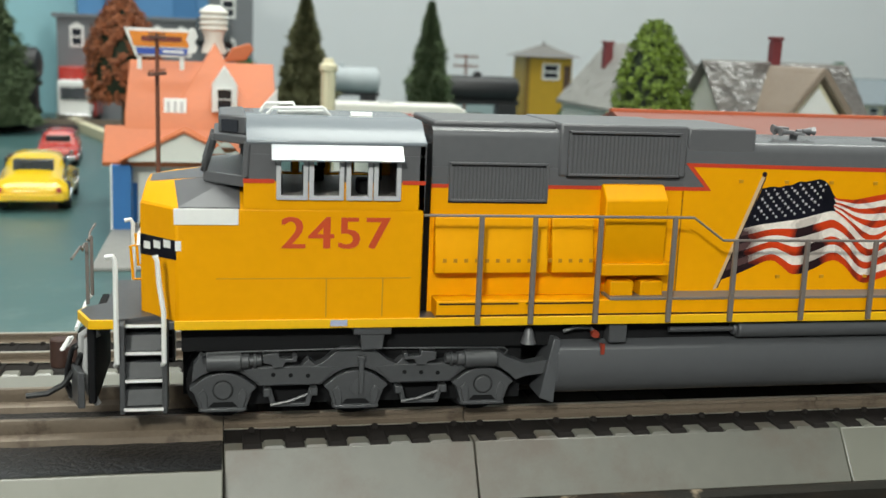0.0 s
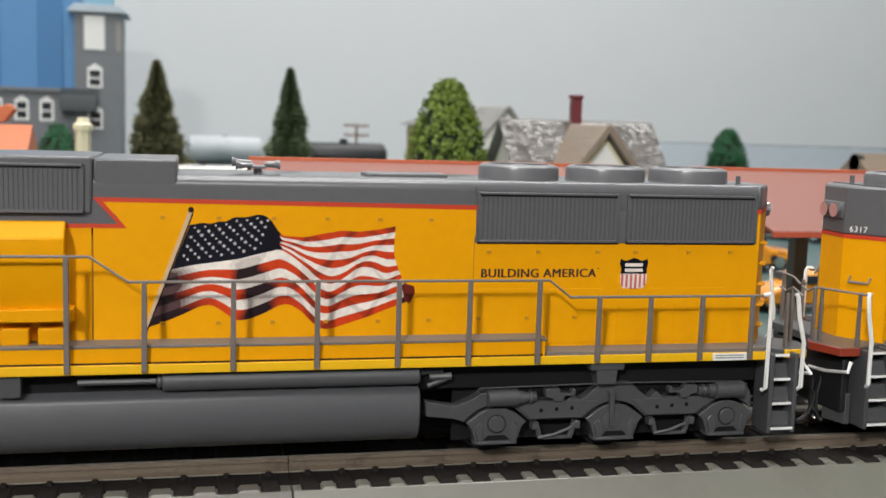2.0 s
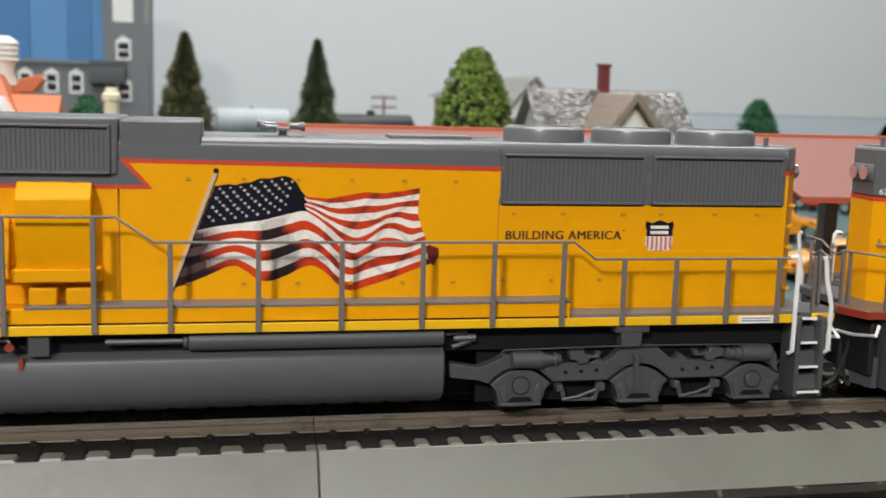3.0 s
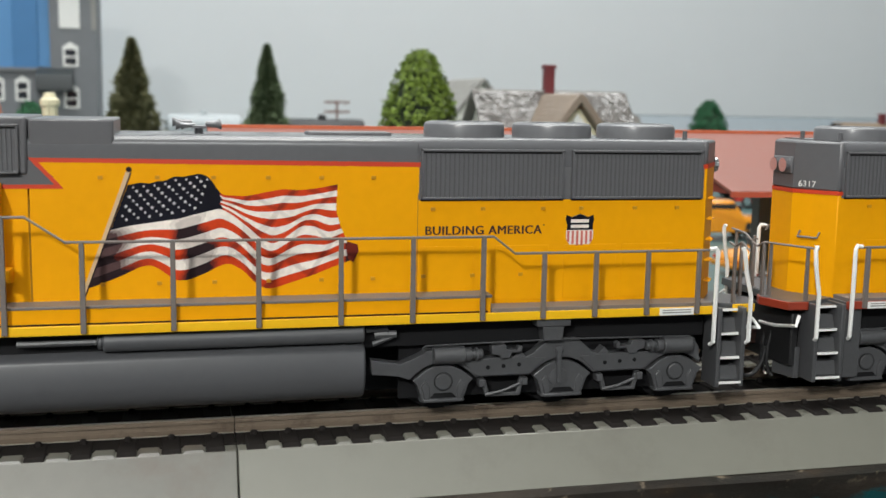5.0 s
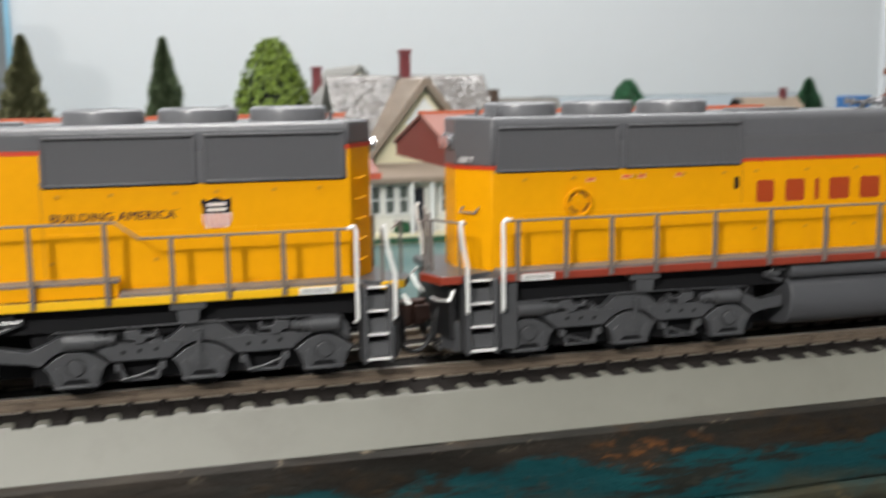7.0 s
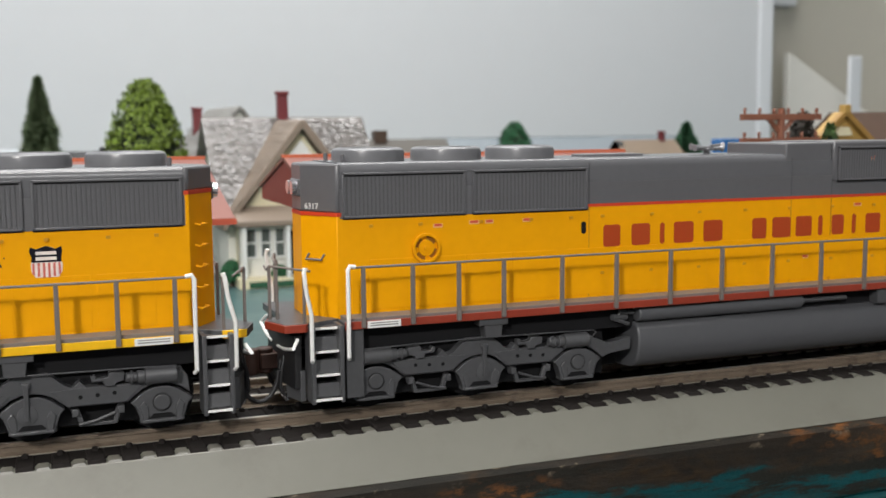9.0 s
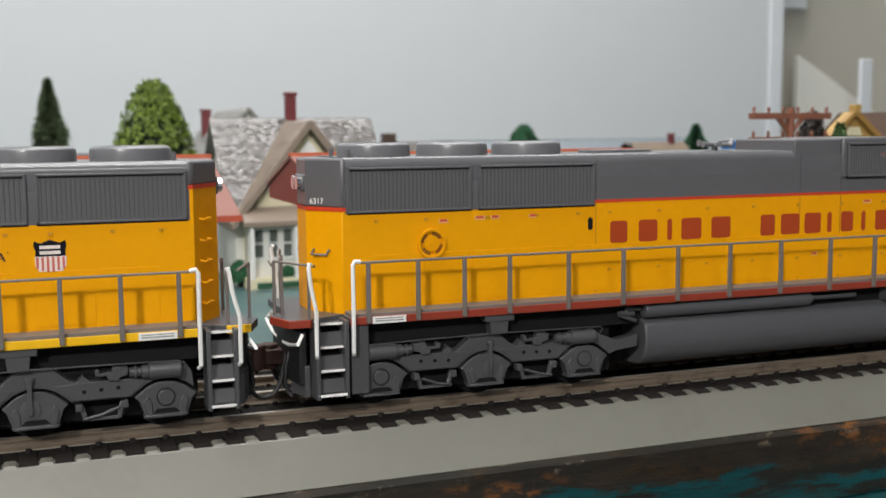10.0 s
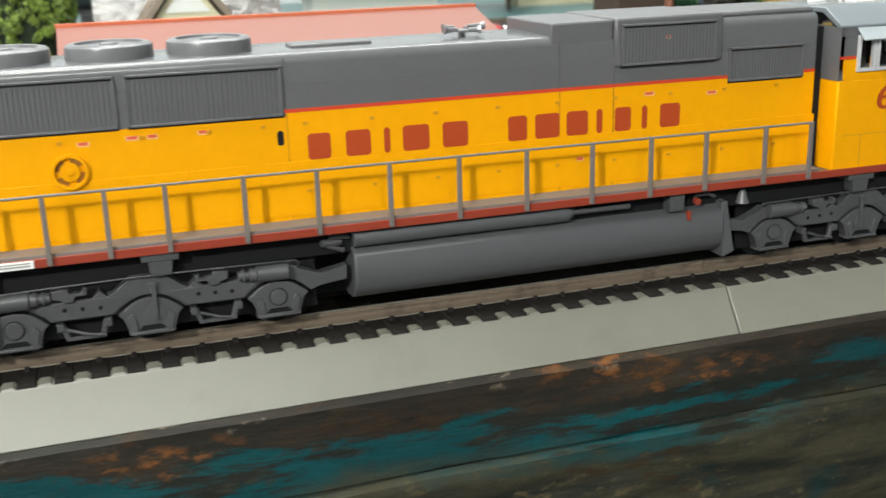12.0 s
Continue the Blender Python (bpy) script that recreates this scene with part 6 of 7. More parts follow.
# the restaurant with the orange roof
rs = thing("restaurant", (-167, 363, GROUND), "white restaurant with orange roofs, dormer and banded cupola", "restaurant")
part("wall", box(B(), -40, 33, -44, 46, 0, 12 + G0), WHITEWALL, rs, "white walls")
for k in range(5):
    part("blue_panel", box(B(), -39 + 14 * k, -31 + 14 * k, -45, -43.8, 3, 22), BLUEWALL, rs, "blue window panel")
part("blue_corner", box(B(), -41.5, -33, -56, -44, 0, 7 + G0), BLUEWALL, rs, "blue corner panel", 0.3)
part("corner_edge", box(B(), -42.2, -41.4, -56.5, -44, 0, 7 + G0), WHITE, rs)
bm = prism(B(), [(-46, 8 + G0), (-36, 30 + G0), (-2, 54 + G0), (32, 30 + G0), (44, 10 + G0)], "x", -37, 34)
part("roof", bm, ORANGE, rs, "orange gambrel roof", 0.4)
bm = prism(B(), [(-52, 6 + G0), (-38, 22 + G0), (-38, 24 + G0), (-53, 8 + G0)], "x", -46, 34)
part("eave_roof", bm, ORANGE, rs, "orange lower roof", 0.3)
bm = prism(B(), [(-34, 10.5 + G0), (-9, 22 + G0), (15, 10.5 + G0), (15, 9 + G0), (-34, 9 + G0)], "y", -58, -44)
part("porch_gable", bm, WHITEWALL, rs, "white porch gable")
bm = B()
for s in (-1, 1):
    prism(bm, [(-9, 22.5 + G0), (-9 + s * 29, 8.4 + G0), (-9 + s * 29, 9.6 + G0), (-9, 24 + G0)], "y", -60, -40)
part("porch_roof", bm, ORANGE, rs, "orange porch roof", 0.2)
bm = B()
v = [bm.verts.new(q) for q in ((-14, -33, 32 + G0), (23, -33, 32 + G0), (4.5, -2, 63.5 + G0), (4.5, 18, 63.5 + G0), (-10, 30, 40 + G0), (19, 30, 40 + G0))]
for f in ((0, 1, 2), (1, 5, 3, 2), (5, 4, 3), (4, 0, 2, 3), (0, 4, 5, 1)):
    bm.faces.new([v[k] for k in f])
part("cross_gable", bm, ORANGE, rs, "orange cross gable", 0.3)
# dormer
bm = prism(B(), [(3.4, 31 + G0), (15.4, 31 + G0), (15.4, 44 + G0), (9.4, 53 + G0), (3.4, 44 + G0)], "y", -37, -16)
dm = part("dormer", bm, WHITE, rs, "white dormer", 0.2)
window(dm, 6.2, 12.6, -37, 32.5 + G0, 42 + G0, 1, t=0.6)
bm = prism(B(), [(25, 31.5 + G0), (34.6, 43 + G0), (34.6, 31.5 + G0)], "y", -36.6, -33)
part("side_panel", bm, WHITE, rs, "white triangular panel")
bm = slab(B(), [(-19, -37.5, 22 + G0), (-8.5, -37.5, 22 + G0), (-8.5, -34, 37 + G0), (-19, -34, 37 + G0)], 1.2)
lv = part("louvre_window", bm, WHITE, rs, "white louvred window lying on the roof slope", 0.2)
for k in range(3):
    part("glass_slot", slab(B(), [(-17.6 + 3.1 * k, -37.3, 24 + G0), (-16.2 + 3.1 * k, -37.3, 24 + G0), (-16.2 + 3.1 * k, -34.6, 35.5 + G0), (-17.6 + 3.1 * k, -34.6, 35.5 + G0)], 0.9), PALEGREY, lv)
bm = lathe(B(), (4, 16), [(6.6, 58 + G0), (4.6, 65 + G0), (6.0, 69.5 + G0)] + [(7.6 if k % 2 == 0 else 6.6, (70.5 + 1.4 * k) + G0) for k in range(8)] + [(3, 82.6 + G0)], 20)
part("cupola", bm, WHITEWALL, rs, "cream banded cupola", 0.1)
bm = prism(B(), [(9, 54 + G0), (13, 61 + G0), (22, 64 + G0), (24.5, 61 + G0), (20, 55 + G0)], "y", 4, 16)
part("roof_ornament", bm, ORANGE, rs, "small orange roof ornament", 0.6)
# roof sign
sg = thing("roof_sign", (-188, 343, 54 - 1), "white-framed orange and blue roof sign on two legs", "sign")
bm = prism(B(), [(-17, 16.5), (15.5, 16.5), (14.5, 3), (-12, 3)], "y", -1, 1)
part("sign_frame", bm, WHITE, sg, "white trapezoid frame", 0.3)
part("sign_upper", prism(B(), [(-14.6, 15), (14.2, 15), (13.6, 8), (-12.6, 8)], "y", -1.5, -0.9), SIGNORANGE, sg, "orange upper field")
part("sign_lower", prism(B(), [(-11.5, 7.2), (13.4, 7.2), (13.2, 4.2), (-10.8, 4.2)], "y", -1.5, -0.9), SIGNBLUE, sg, "blue lower field")
part("sign_bar", box(B(), -9, 10, -1.8, -1.2, 10.4, 12.8), mat("sign_maroon", (0.18, 0.03, 0.02), 0.5), sg, "dark unreadable line of lettering")
part("sign_bar", box(B(), 1, 11, -1.8, -1.2, 5.0, 6.4), WHITE, sg, "white unreadable line")
emb = prism(B(), [(12.2, 4.4), (16.6, 5.6), (17.4, 8.0), (16.2, 10.6), (17.6, 13.0), (16.4, 17.0), (14.2, 17.6), (13.0, 14.4), (12.0, 11.6), (13.4, 9.4)], "y", -2.2, -1.4)
part("sign_emblem", emb, WHITE, sg, "white irregular emblem at the end of the sign", 0.2)
for x in (-10, 10):
    part("sign_leg", box(B(), x - 1, x + 1, -1, 1, -3, 4), WHITE, sg)

solo("cream_post", lathe(B(), (0, 0), [(3.7, 0), (3.7, 76), (4.6, 77), (4.6, 79.5), (3.2, 80.5), (2.4, 83)], 8), CREAM, "tall cream square chimney stack", "chimney", at=(-107, 337, GROUND), bevel=0.2)
solo("low_wall", box(B(), -4, 4, -100, 100, 0, 9), CREAM, "low cream kerb wall along the street", "wall", at=(-283, 820, GROUND), rz=19, bevel=0.4)
solo("pavement", box(B(), -12, 12, -50, 150, 0, 1.6), PAVE, "grey pavement beside the restaurant", "pavement", at=(-197, 272, GROUND), kind="structure", bevel=0.4)


def crossarm_pole(at, height, w, label, material=POLEWOOD, arms=(2, 14), rz=0.0, braced=False):
    p = thing("utility_pole", at, label, "utility pole", rz=rz)
    part("pole", rod(B(), (0, 0, 0), (0, 0, height), w * 0.11, 8, w * 0.08), material, p)
    for d in arms:
        z = height - d
        a = part("crossarm", box(B(), -w, w, -w * 0.07, w * 0.07, z - w * 0.065, z + w * 0.065), material, p, bevel=0.1)
        for k in range(6):
            x = -w * 0.92 + k * w * 0.368
            part("insulator", lathe(B(), (x, 0), [(w * 0.025, z), (w * 0.025, z + w * 0.1), (w * 0.04, z + w * 0.12), (w * 0.025, z + w * 0.19)], 7), material, a)
    if braced:
        z = height - arms[0]
        for s in (-1, 1):
            part("brace", rod(B(), (s * w * 0.36, 0, z), (0, 0, z - w * 0.36), w * 0.05, 6), material, p)
    return p


crossarm_pole((-181, 188, GROUND), 92, 9, "brown plastic utility pole beside the tracks", arms=(1.5, 14), rz=76)
crossarm_pole((301, 121, GROUND), 89.3, 18.6, "orange brown utility pole with pegged crossarms", mat("pole_orange_brown", (0.22, 0.085, 0.05), 0.55, vary=0.2), arms=(3.4, 12.7), braced=True)
crossarm_pole((149, 1156, GROUND), 79, 16, "dark distant utility pole", arms=(2, 14))

# grey mill with blue panels
ml = thing("grey_mill", (-222, 993, GROUND), "grey mill building with tower and blue panelled upper storey", "building")
part("body", box(B(), -100, 52, -42, 60, 0, 80 + G0), SLATE, ml, "grey lower wall", 0.5)
part("cornice", box(B(), -104, 55, -46, 62, 79 + G0, 83 + G0), SLATE, ml, "grey cornice", 0.4)
wd = [(-80, -55), (-55, -22), (-22, 14), (14, 38), (38, 50)]
for k, (a, b) in enumerate(wd):
    bm = box(B(), a, b, -36 - (1.2 if k % 2 else 0), 55, 83 + G0, 210 + G0)
    part("panel", bm, SKYBLUE if k % 2 == 0 else DEEPBLUE, ml, "blue upright panel", 0.4)
tw = part("tower", box(B(), 50, 95, -46, 30, 0, 159 + G0), SLATE, ml, "grey square tower", 0.5)
part("tower_roof", prism(B(), [(44, 160 + G0), (101, 160 + G0), (101, 162 + G0), (93, 168 + G0), (50, 168 + G0), (44, 162 + G0)], "y", -51, 34), mat("pale_blue_cap", (0.48, 0.55, 0.62), 0.5, vary=0.1), ml, "pale blue-white tower cap", 0.4)
part("panel_white", box(B(), 59.5, 79.5, -47, -45.5, 123 + G0, 157 + G0), WHITE, tw, "plain white panel")
for z in (86, 44):
    window(tw, 64.5, 75, -46, z + 1 + G0, z + 16 + G0, 1, t=2.2)
    part("window_cap", prism(B(), [(61.4, z + 17.8 + G0), (78.1, z + 17.8 + G0), (69.7, z + 23.5 + G0)], "y", -47, -45.8), WHITE, tw)
part("corner_pipe", box(B(), 90.5, 95.4, -47, -44, 122 + G0, 152 + G0), POSTGREY, tw)
for x in (-85, -58, -31, -6, 18):
    window(ml, x, x + 9, -42, 52 + G0, 68 + G0, 1, t=2.4)
    part("window_cap", prism(B(), [(x - 3, 70 + G0), (x + 12, 70 + G0), (x + 4.5, 75 + G0)], "y", -43, -41.8), WHITE, ml)
part("awning", prism(B(), [(-43, 84 + G0), (-58, 76 + G0), (-62, 68 + G0), (-62, 60 + G0), (-59, 60 + G0), (-56, 68 + G0), (-43, 58 + G0)], "x", 37, 72), SLATEDARK, ml, "dark lean-to awning", 0.3)
cy = thing("cyan_building", (-351, 1070, GROUND), "pale cyan flat-fronted building", "building")
part("wall", box(B(), -40, 36, -30, 40, 0, 250), CYAN, cy, "pale cyan wall", 0.4)
part("parapet", box(B(), -42, 38, -33, 42, 250, 258), SLATE, cy)


def tank_car(at, ln, r, zc, material, label):
    c = thing("tank_car", at, label, "rail car", "tank cars on the far track")
    bm = B()
    prof = [(0.4, -ln / 2 - r * 0.35), (r * 0.6, -ln / 2 - r * 0.25), (r * 0.92, -ln / 2 - r * 0.08), (r, -ln / 2 + 1.5), (r, ln / 2 - 1.5), (r * 0.92, ln / 2 + r * 0.08), (r * 0.6, ln / 2 + r * 0.25), (0.4, ln / 2 + r * 0.35)]
    lathe(bm, (0, 0), prof, 28)
    bmesh.ops.rotate(bm, verts=bm.verts, cent=(0, 0, 0), matrix=Matrix.Rotation(radians(90), 3, "Y"))
    bmesh.ops.translate(bm, verts=bm.verts, vec=(0, 0, zc))
    tk = part("tank", bm, material, c)
    part("dome", lathe(B(), (0, 0), [(4, zc + r - 1), (4, zc + r + 3), (3, zc + r + 4)], 14), material, tk)
    part("frame", box(B(), -ln / 2 - 4, ln / 2 + 4, -5, 5, zc - r - 3, zc - r + 1.5), TANKBLACK, c, bevel=0.3)
    for x in (-ln / 2 + 9, ln / 2 - 9):
        b = part("bogie", box(B(), x - 9, x + 9, -10, 10, 9, zc - r - 2.5), TANKBLACK, c, bevel=0.4)
        for d in (-6, 6):
            part("wheel", rod(rod(B(), (x + d, -9.5, 15), (x + d, -7, 15), 5.4, 16), (x + d, 7, 15), (x + d, 9.5, 15), 5.4, 16), TANKBLACK, b)
    return c


for fx, fy, half, words in ((150, 838, 700, "distant yard track with dark ties"), (-70, 1080, 225, "short rear yard track under the silver tank car")):
    far = thing("far_track", (fx, fy, GROUND), words, "track", "yard tracks")
    part("bed", prism(B(), [(-26, 0), (-18, 6), (18, 6), (26, 0)], "x", -half, half), ASPHALT, far)
    for s in (-1, 1):
        part("rail", box(B(), -half, half, s * 8.75 - 0.6, s * 8.75 + 0.6, 6, 9.6), RAILSTEEL, far)
tank_car((-18, 1080, GROUND), 80, 15.3, 21.2 + G0, SILVER, "silver white tank car on the rear yard track")
tank_car((88, 835, GROUND), 78, 12.5, 25.5 + G0, TANKBLACK, "long black tank car on the far track")
tank_car((-357, 858, GROUND), 60, 16, 34 + G0, TANKBLACK, "dark tank car beside the mill")

# signal tower
st = thing("signal_tower", (250, 1150, GROUND), "ochre yellow two-storey signal tower with hipped grey roof", "tower")
part("wall", box(B(), -31, 31, -28, 28, 0, 56 + G0), TOWERYEL, st, "ochre walls", 0.4)
bm = B()
v = [bm.verts.new(p) for p in ((-41, -38, 56 + G0), (41, -38, 56 + G0), (41, 38, 56 + G0), (-41, 38, 56 + G0), (-6, 0, 71 + G0), (6, 0, 71 + G0))]
for f in ((0, 1, 5, 4), (2, 3, 4, 5), (1, 2, 5), (3, 0, 4), (3, 2, 1, 0)):
    bm.faces.new([v[i] for i in f])
part("roof", bm, GREYROOF, st, "hipped grey roof")
part("finial", lathe(B(), (0, 0), [(4, 70 + G0), (2, 74 + G0), (0.5, 76 + G0)], 8), GREYROOF, st)
window(st, -6, 12, -28, 30 + G0, 46 + G0, 1, t=2.5)
part("door", box(B(), 20, 29, -28.8, -27.8, 14 + G0, 46 + G0), BROWNROOF, st, "dark doorway of the upper floor")
part("corner_board", box(B(), -31.4, -25, -28.6, -27.6, 0, 56 + G0), mat("dark_ochre", (0.20, 0.12, 0.02), 0.5), st, "dark ochre corner board")
part("stair", prism(B(), [(8, 0), (40, 0), (40, 40), (34, 40)], "y", -42, -29), DKGREEN, st, "dark green outside stair")

# more of the town to the east
g2 = thing("grey_cottage", (447, 1087, GROUND), "low cottage with grey-brown roof and small chimney", "house")
part("wall", box(B(), -78, 78, -30, 30, 0, 10 + G0), WHITEWALL, g2)
part("roof", prism(B(), [(-40, 6 + G0), (0, 43 + G0), (40, 6 + G0)], "x", -86, 86), mat("dark_cottage_roof", (0.13, 0.12, 0.105), 0.6, vary=0.15, scale=100), g2, "grey-brown roof", 0.3)
part("chimney", box(B(), -14, 2, -8, 8, 38 + G0, 54 + G0), BROWNROOF, g2, "brown chimney")
dp = thing("depot", (702, 1150, GROUND), "cream depot with long blue-grey roof", "building")
part("wall", box(B(), -40, 200, -20, 30, 0, 10 + G0), CREAM, dp)
part("roof", prism(B(), [(-34, 9 + G0), (0, 42 + G0), (0, 43.5 + G0), (44, 9 + G0)], "x", -180, 260), BLUEROOF, dp, "blue-grey roof", 0.3)
for k in range(5):
    window(dp, -30 + 22 * k, -18 + 22 * k, -20, 14, 28, 1, t=2)
bh = thing("brown_house", (665, 719, GROUND), "brown-roofed house with dark eaves and chimney", "house")
part("wall", box(B(), -84, -28, -26, 26, 0, 22 + G0), BROWNROOF, bh, "dark brown wall")
part("roof", prism(B(), [(-32, 20 + G0), (0, 44 + G0), (32, 20 + G0)], "x", -92, -22), mat("tan_roof", (0.22, 0.165, 0.115), 0.55, vary=0.15, scale=80), bh, "tan roof", 0.3)
part("dark_gable", rod(B(), (-92, 0, 34 + G0), (-86, 0, 34 + G0), 9, 14), TANKBLACK, bh)
chimney(bh, -38, 0, 40 + G0, 52.5 + G0, 5.5)
oh = thing("ochre_house", (381.5, 186, GROUND), "ochre gabled house with a brown cross roof", "house")
part("wall", prism(B(), [(-19, 0), (19, 0), (19, 48 + G0), (0, 64 + G0), (-19, 48 + G0)], "y", -8, -2), PALEYELLOW, oh, "ochre wall")
part("rear_wall", box(B(), 21, 90, 6, 52, 0, 46 + G0), PALEYELLOW, oh)
bm = B()
for s in (-1, 1):
    q = [(0, 62.2 + G0), (s * 22, 43.7 + G0), (s * 22, 47.0 + G0), (0, 65.6 + G0)]
    prism(bm, q, "y", -11, -7.5)
part("bargeboard", bm, mat("ochre_board", (0.34, 0.195, 0.05), 0.5, vary=0.1), oh, "ochre roof edge", 0.3)
part("finial", box(B(), -1.9, 1.9, -11.4, -7.2, 63.5 + G0, 67.4 + G0), PALEYELLOW, oh, "small block on the gable peak", 0.3)
part("roof", prism(B(), [(2, 44 + G0), (29, 64.5 + G0), (56, 44 + G0)], "x", 24, 94), BROWNROOF, oh, "brown roof", 0.3)
part("gable_vent", prism(B(), [(-5, 53 + G0), (5, 53 + G0), (3, 57 + G0), (-3, 57 + G0)], "y", -9.2, -7.8), CREAM, oh, "pale gable vent")
window(oh, -6, 6, -8, 26, 42, 1)
leafy("green_shrub", (366, 168, GROUND), 12, 85, 7, mat("mid_green_leaves", (0.05, 0.10, 0.025), 0.6, island=0.4), 43, "green shrub beside the ochre house", 1400, 1.3)
leafy("dark_shrub", (354.5, 173, GROUND), 30, 89, 10.5, mat("blackish_leaves", (0.022, 0.017, 0.012), 0.6, island=0.4), 41, "blackish green shrub beside the ochre house", 2600, 1.5)
solo("blue_crate", prism(B(), [(-9, 0), (9, 0), (13, 69.5), (-13, 69.5)], "y", -8, 8), BLUEWALL, "plain blue flared bin beside the brown house", "bin", at=(645, 632, GROUND), bevel=0.5)


# ---- vehicles on the table ----
def toy_car(at, rz, ln, w, h, paint, label, coupe=True):
    """A die-cast car, nose towards +y before turning."""
    c = thing("toy_car", at, label, "toy car", "die-cast cars", rz)
    L = ln / 2
    wl = h * 0.26
    if coupe:
        side = [(-L, h * 0.22), (-L * 1.0, h * 0.42), (-L * 0.9, h * 0.58), (-L * 0.55, h * 0.66), (-L * 0.28, h * 0.94), (L * 0.08, h), (L * 0.3, h * 0.88), (L * 0.42, h * 0.66), (L * 0.92, h * 0.56), (L, h * 0.4), (L, h * 0.2)]
    else:
        side = [(-L, h * 0.2), (-L, h * 0.56), (-L * 0.92, h * 0.96), (-L * 0.6, h), (L * 0.22, h * 0.98), (L * 0.42, h * 0.62), (L * 0.94, h * 0.54), (L, h * 0.3), (L, h * 0.2)]
    bm = B()
    n = 9
    rings = []
    for k in range(n):
        f = -1 + 2 * k / (n - 1)
        rings.append([bm.verts.new((f * w / 2 * (1 - (0.2 if z > h * 0.62 else 0.0) * 1.0), y * (1 - 0.06 * f ** 4), h * 0.2 + (z - h * 0.2) * (1 - 0.10 * f ** 4 - (0.12 * abs(f) ** 6)))) for y, z in side])
    for a, b in zip(rings, rings[1:]):
        for i in range(len(side)):
            j = (i + 1) % len(side)
            bm.faces.new((a[i], a[j], b[j], b[i]))
    bm.faces.new(rings[0])
    bm.faces.new(rings[-1][::-1])
    body = part("body", bm, paint, c, bevel=0.9, angle=60)
    zs, zt = h * 0.68, h * 0.9
    part("rear_window", box(B(), -w * 0.27, w * 0.27, -L * 0.5, -L * 0.34, zs, zt) if coupe else box(B(), -w * 0.32, w * 0.32, -L * 1.0, -L * 0.93, h * 0.62, zt), WINDARK, body, bevel=0.5)
    part("windshield", box(B(), -w * 0.3, w * 0.3, L * 0.3, L * 0.4, zs, h * 0.86), WINDARK, body, bevel=0.5)
    for s in (-1, 1):
        part("side_window", box(B(), min(s * w * 0.37, s * w * 0.415), max(s * w * 0.37, s * w * 0.415), -L * (0.26 if coupe else 0.85), L * 0.22, zs, h * 0.9), WINDARK, body, bevel=0.4)
        for y in (-L * 0.6, L * 0.62):
            wh = part("wheel", rod(B(), (s * w * 0.34, y, wl), (s * w * 0.5, y, wl), wl, 16), TYRE, c, "black wheel", 0.4)
            part("rim", rod(B(), (s * w * 0.49, y, wl), (s * w * 0.515, y, wl), wl * 0.55, 12), CHROME, wh)
    for y, nm in ((-L * 1.02, "rear_bumper"), (L * 1.02, "front_bumper")):
        part(nm, box(B(), -w * 0.45, w * 0.45, y - 0.8, y + 0.8, h * 0.22, h * 0.34), paint if coupe else CHROME, c, bevel=0.4)
    for s in (-1, 1):
        part("tail_light", rod(B(), (s * w * 0.38, -L * 0.98, h * 0.42), (s * w * 0.38, -L * 1.01, h * 0.42), h * 0.05, 8), CARRED, c)
        part("head_light", rod(B(), (s * w * 0.36, L * 0.98, h * 0.44), (s * w * 0.36, L * 1.01, h * 0.44), h * 0.07, 10), CHROME, c)
    return c


toy_car((-256, 403, GROUND), 3, 82, 37, 27.5, CARYELLOW, "glossy yellow rounded coupe on the street")
toy_car((-270, 583, GROUND), 184, 60, 27, 23, CARRED, "red and chrome car facing the tracks", False)
toy_car((280, 398, GROUND), 268, 60, 26, 25, CARORANGE, "orange-yellow wagon parked behind the engines", False)
toy_car((241, 263, GROUND), 272, 60, 26, 20, CARORANGE, "orange-yellow coupe near the rear track")
toy_car((420, 562, GROUND), 215, 60, 27, 22, CARRED, "red and white car parked on the table", True)
toy_car((411, 662, GROUND), 265, 80, 30, 36, CARRED, "dark red van parked on the table", False)
bt = thing("box_truck", (-296, 905, GROUND), "white and red delivery truck on the street", "toy truck")
part("cab", box(B(), -15, 15, -40, -14, 6, 44), WHITE, bt, "white truck cab", 2.0)
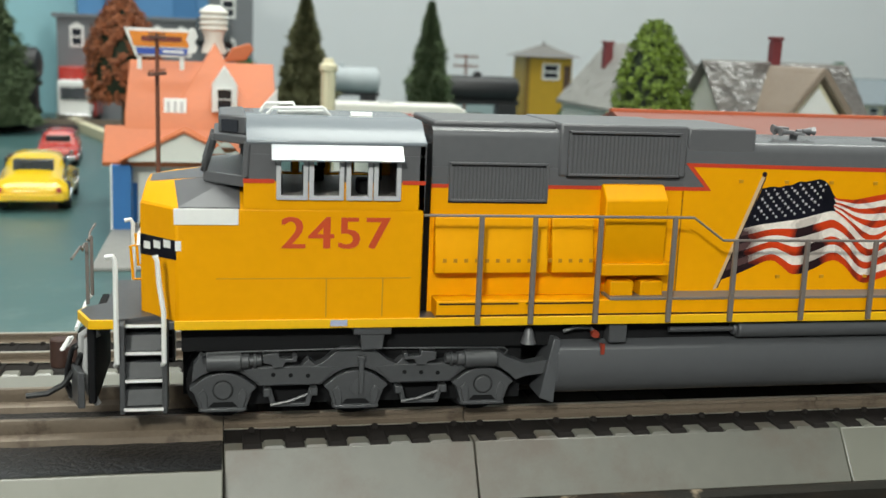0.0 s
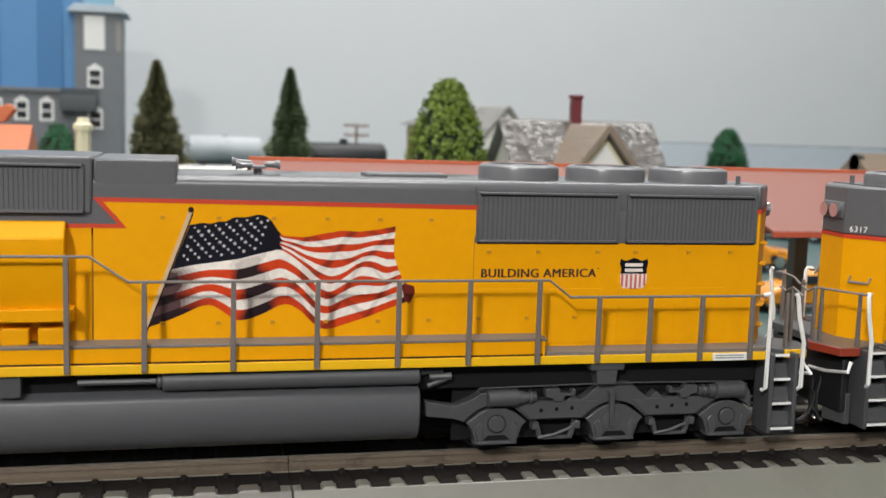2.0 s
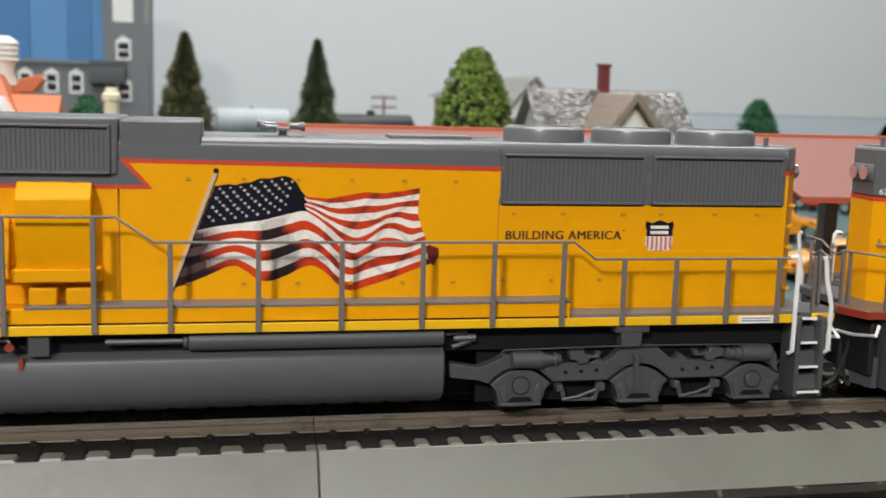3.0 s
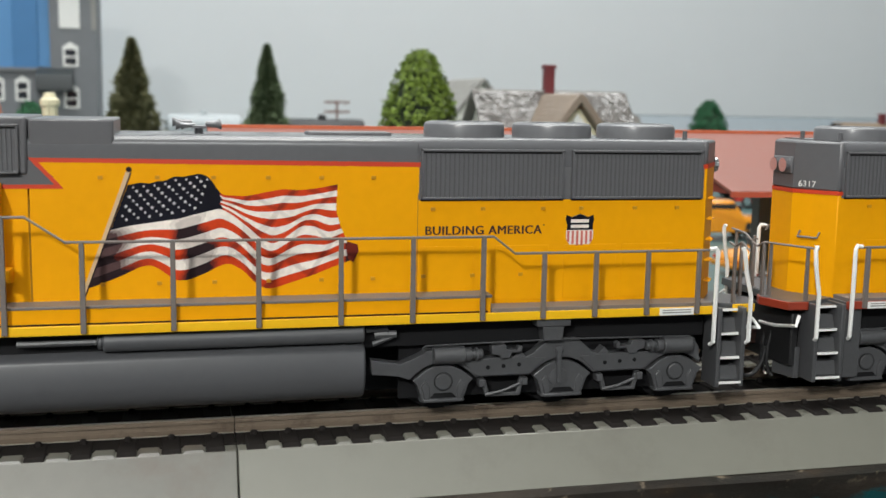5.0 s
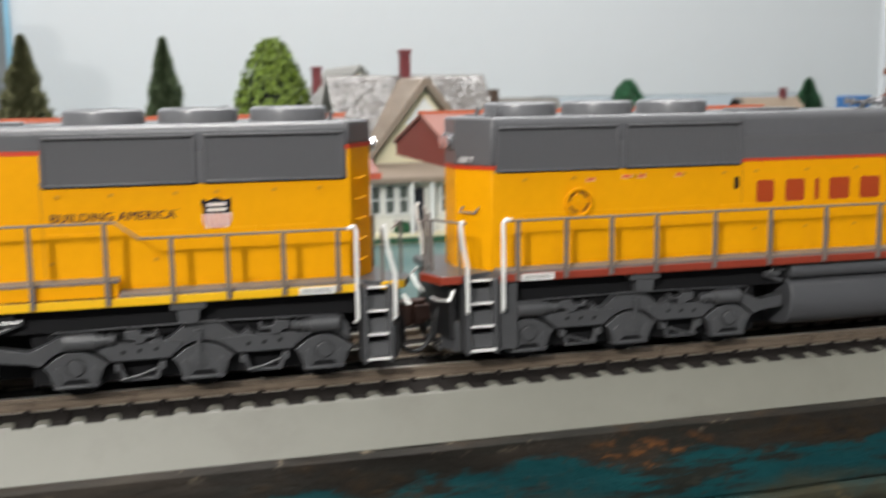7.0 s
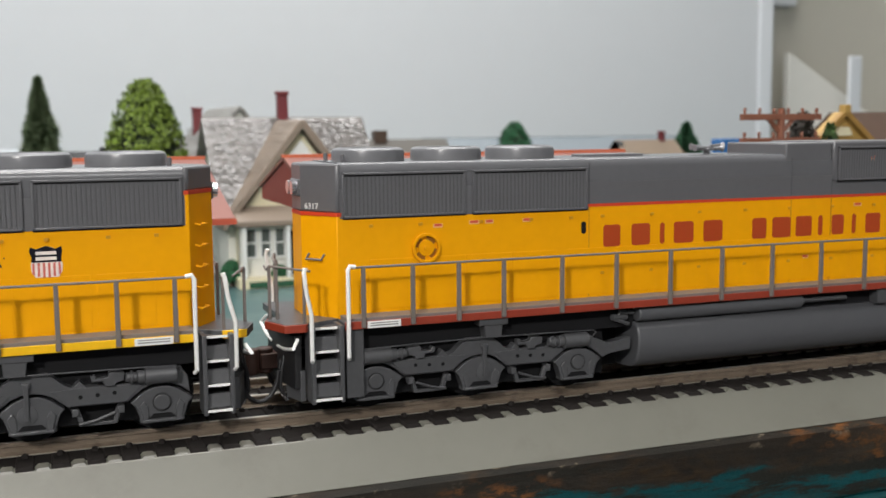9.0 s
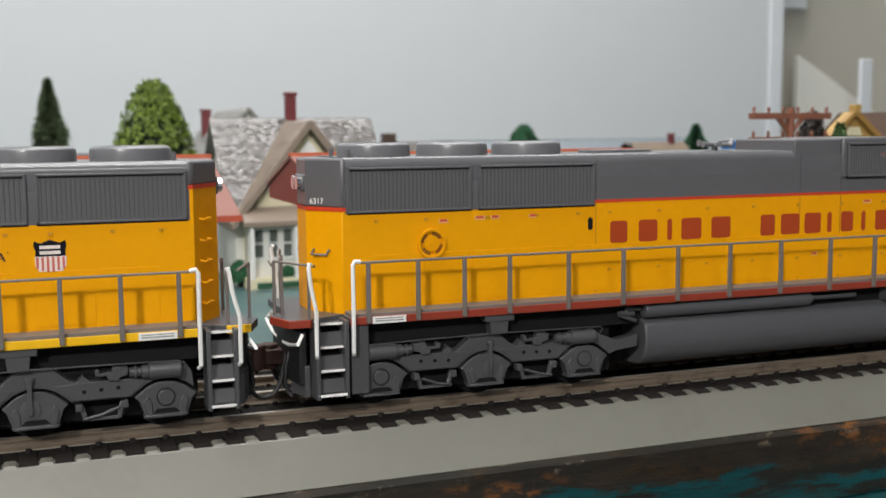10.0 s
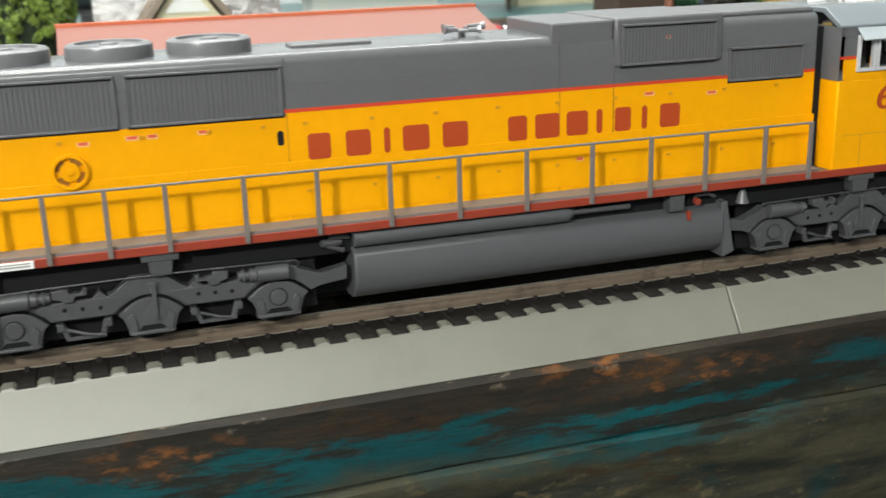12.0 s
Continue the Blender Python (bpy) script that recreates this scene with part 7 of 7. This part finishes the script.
part("windscreen", box(B(), -12, 12, -41, -39.6, 26, 38), WINDARK, bt, bevel=0.5)
part("box_body", box(B(), -17, 17, -12, 60, 8, 56), CARRED, bt, "dark red box body", 1.0)
for s in (-1, 1):
    for y in (-28, 38):
        part("wheel", rod(B(), (s * 10, y, 8), (s * 16, y, 8), 8, 16), TYRE, bt)
part("bumper", box(B(), -15, 15, -43, -40, 8, 13), CHROME, bt, bevel=0.5)

sd = thing("red_shed", (43, 298, GROUND), "low dark red shed with a black shade panel behind the shelter", "shed")
part("wall", box(B(), -16, 15, -18, 18, 0, 44), BRICKRED, sd, "dark red wall", 0.4)
# black sheet stands for the shadow beneath the dark red wall
part("doorway", box(B(), -11, 11, -18.6, -17.8, 0, 30), SHADE, sd, "black panel for the shadow below the dark red")
for s in (-1, 1):
    part("roof", prism(B(), [(0, 52), (s * 22, 43), (s * 22, 44.4), (0, 53.6)], "x", -19, 18), BRICKRED, sd, "dark red roof slope", 0.3)
leafy("garden_bush", (97, 398, GROUND), 3, 40, 12, LEAFDARK, 51, "dark green garden bush behind the tree", 2400, 1.5)
leafy("garden_bush", (79, 290, GROUND), 2, 44, 12, LEAFDARK, 52, "dark green garden bush beside the shed", 1600, 1.3)

cp = thing("camper_trailer", (-49, 483, GROUND), "long rounded white camper trailer with a thin red stripe", "trailer")
bm = prism(B(), [(-46, 8), (44, 8), (46.5, 14), (46.5, 43), (44, 50), (39, 53.5), (-42, 53.5), (-46, 50), (-48.5, 43), (-48.5, 14)], "y", -13, 13)
body = part("body", bm, WHITEWALL, cp, "rounded white body", 1.5)
part("stripe", box(B(), -2, 36, -13.3, -12.9, 46.6, 47.6), CARRED, body, "thin red stripe")
for x in (-36, -16, 4, 22):
    part("window", box(B(), x, x + 12, -13.4, -12.8, 30, 42), WINDARK, body, "dark camper window", bevel=0.4)
part("roof_vent", box(B(), -12, -2, -5, 5, 53.4, 54.6), PALEGREY, body, bevel=0.4)
for s in (-1, 1):
    part("wheel", rod(B(), (2, s * 9, 7), (2, s * 13.2, 7), 7, 16), TYRE, cp, "black wheel", 0.4)
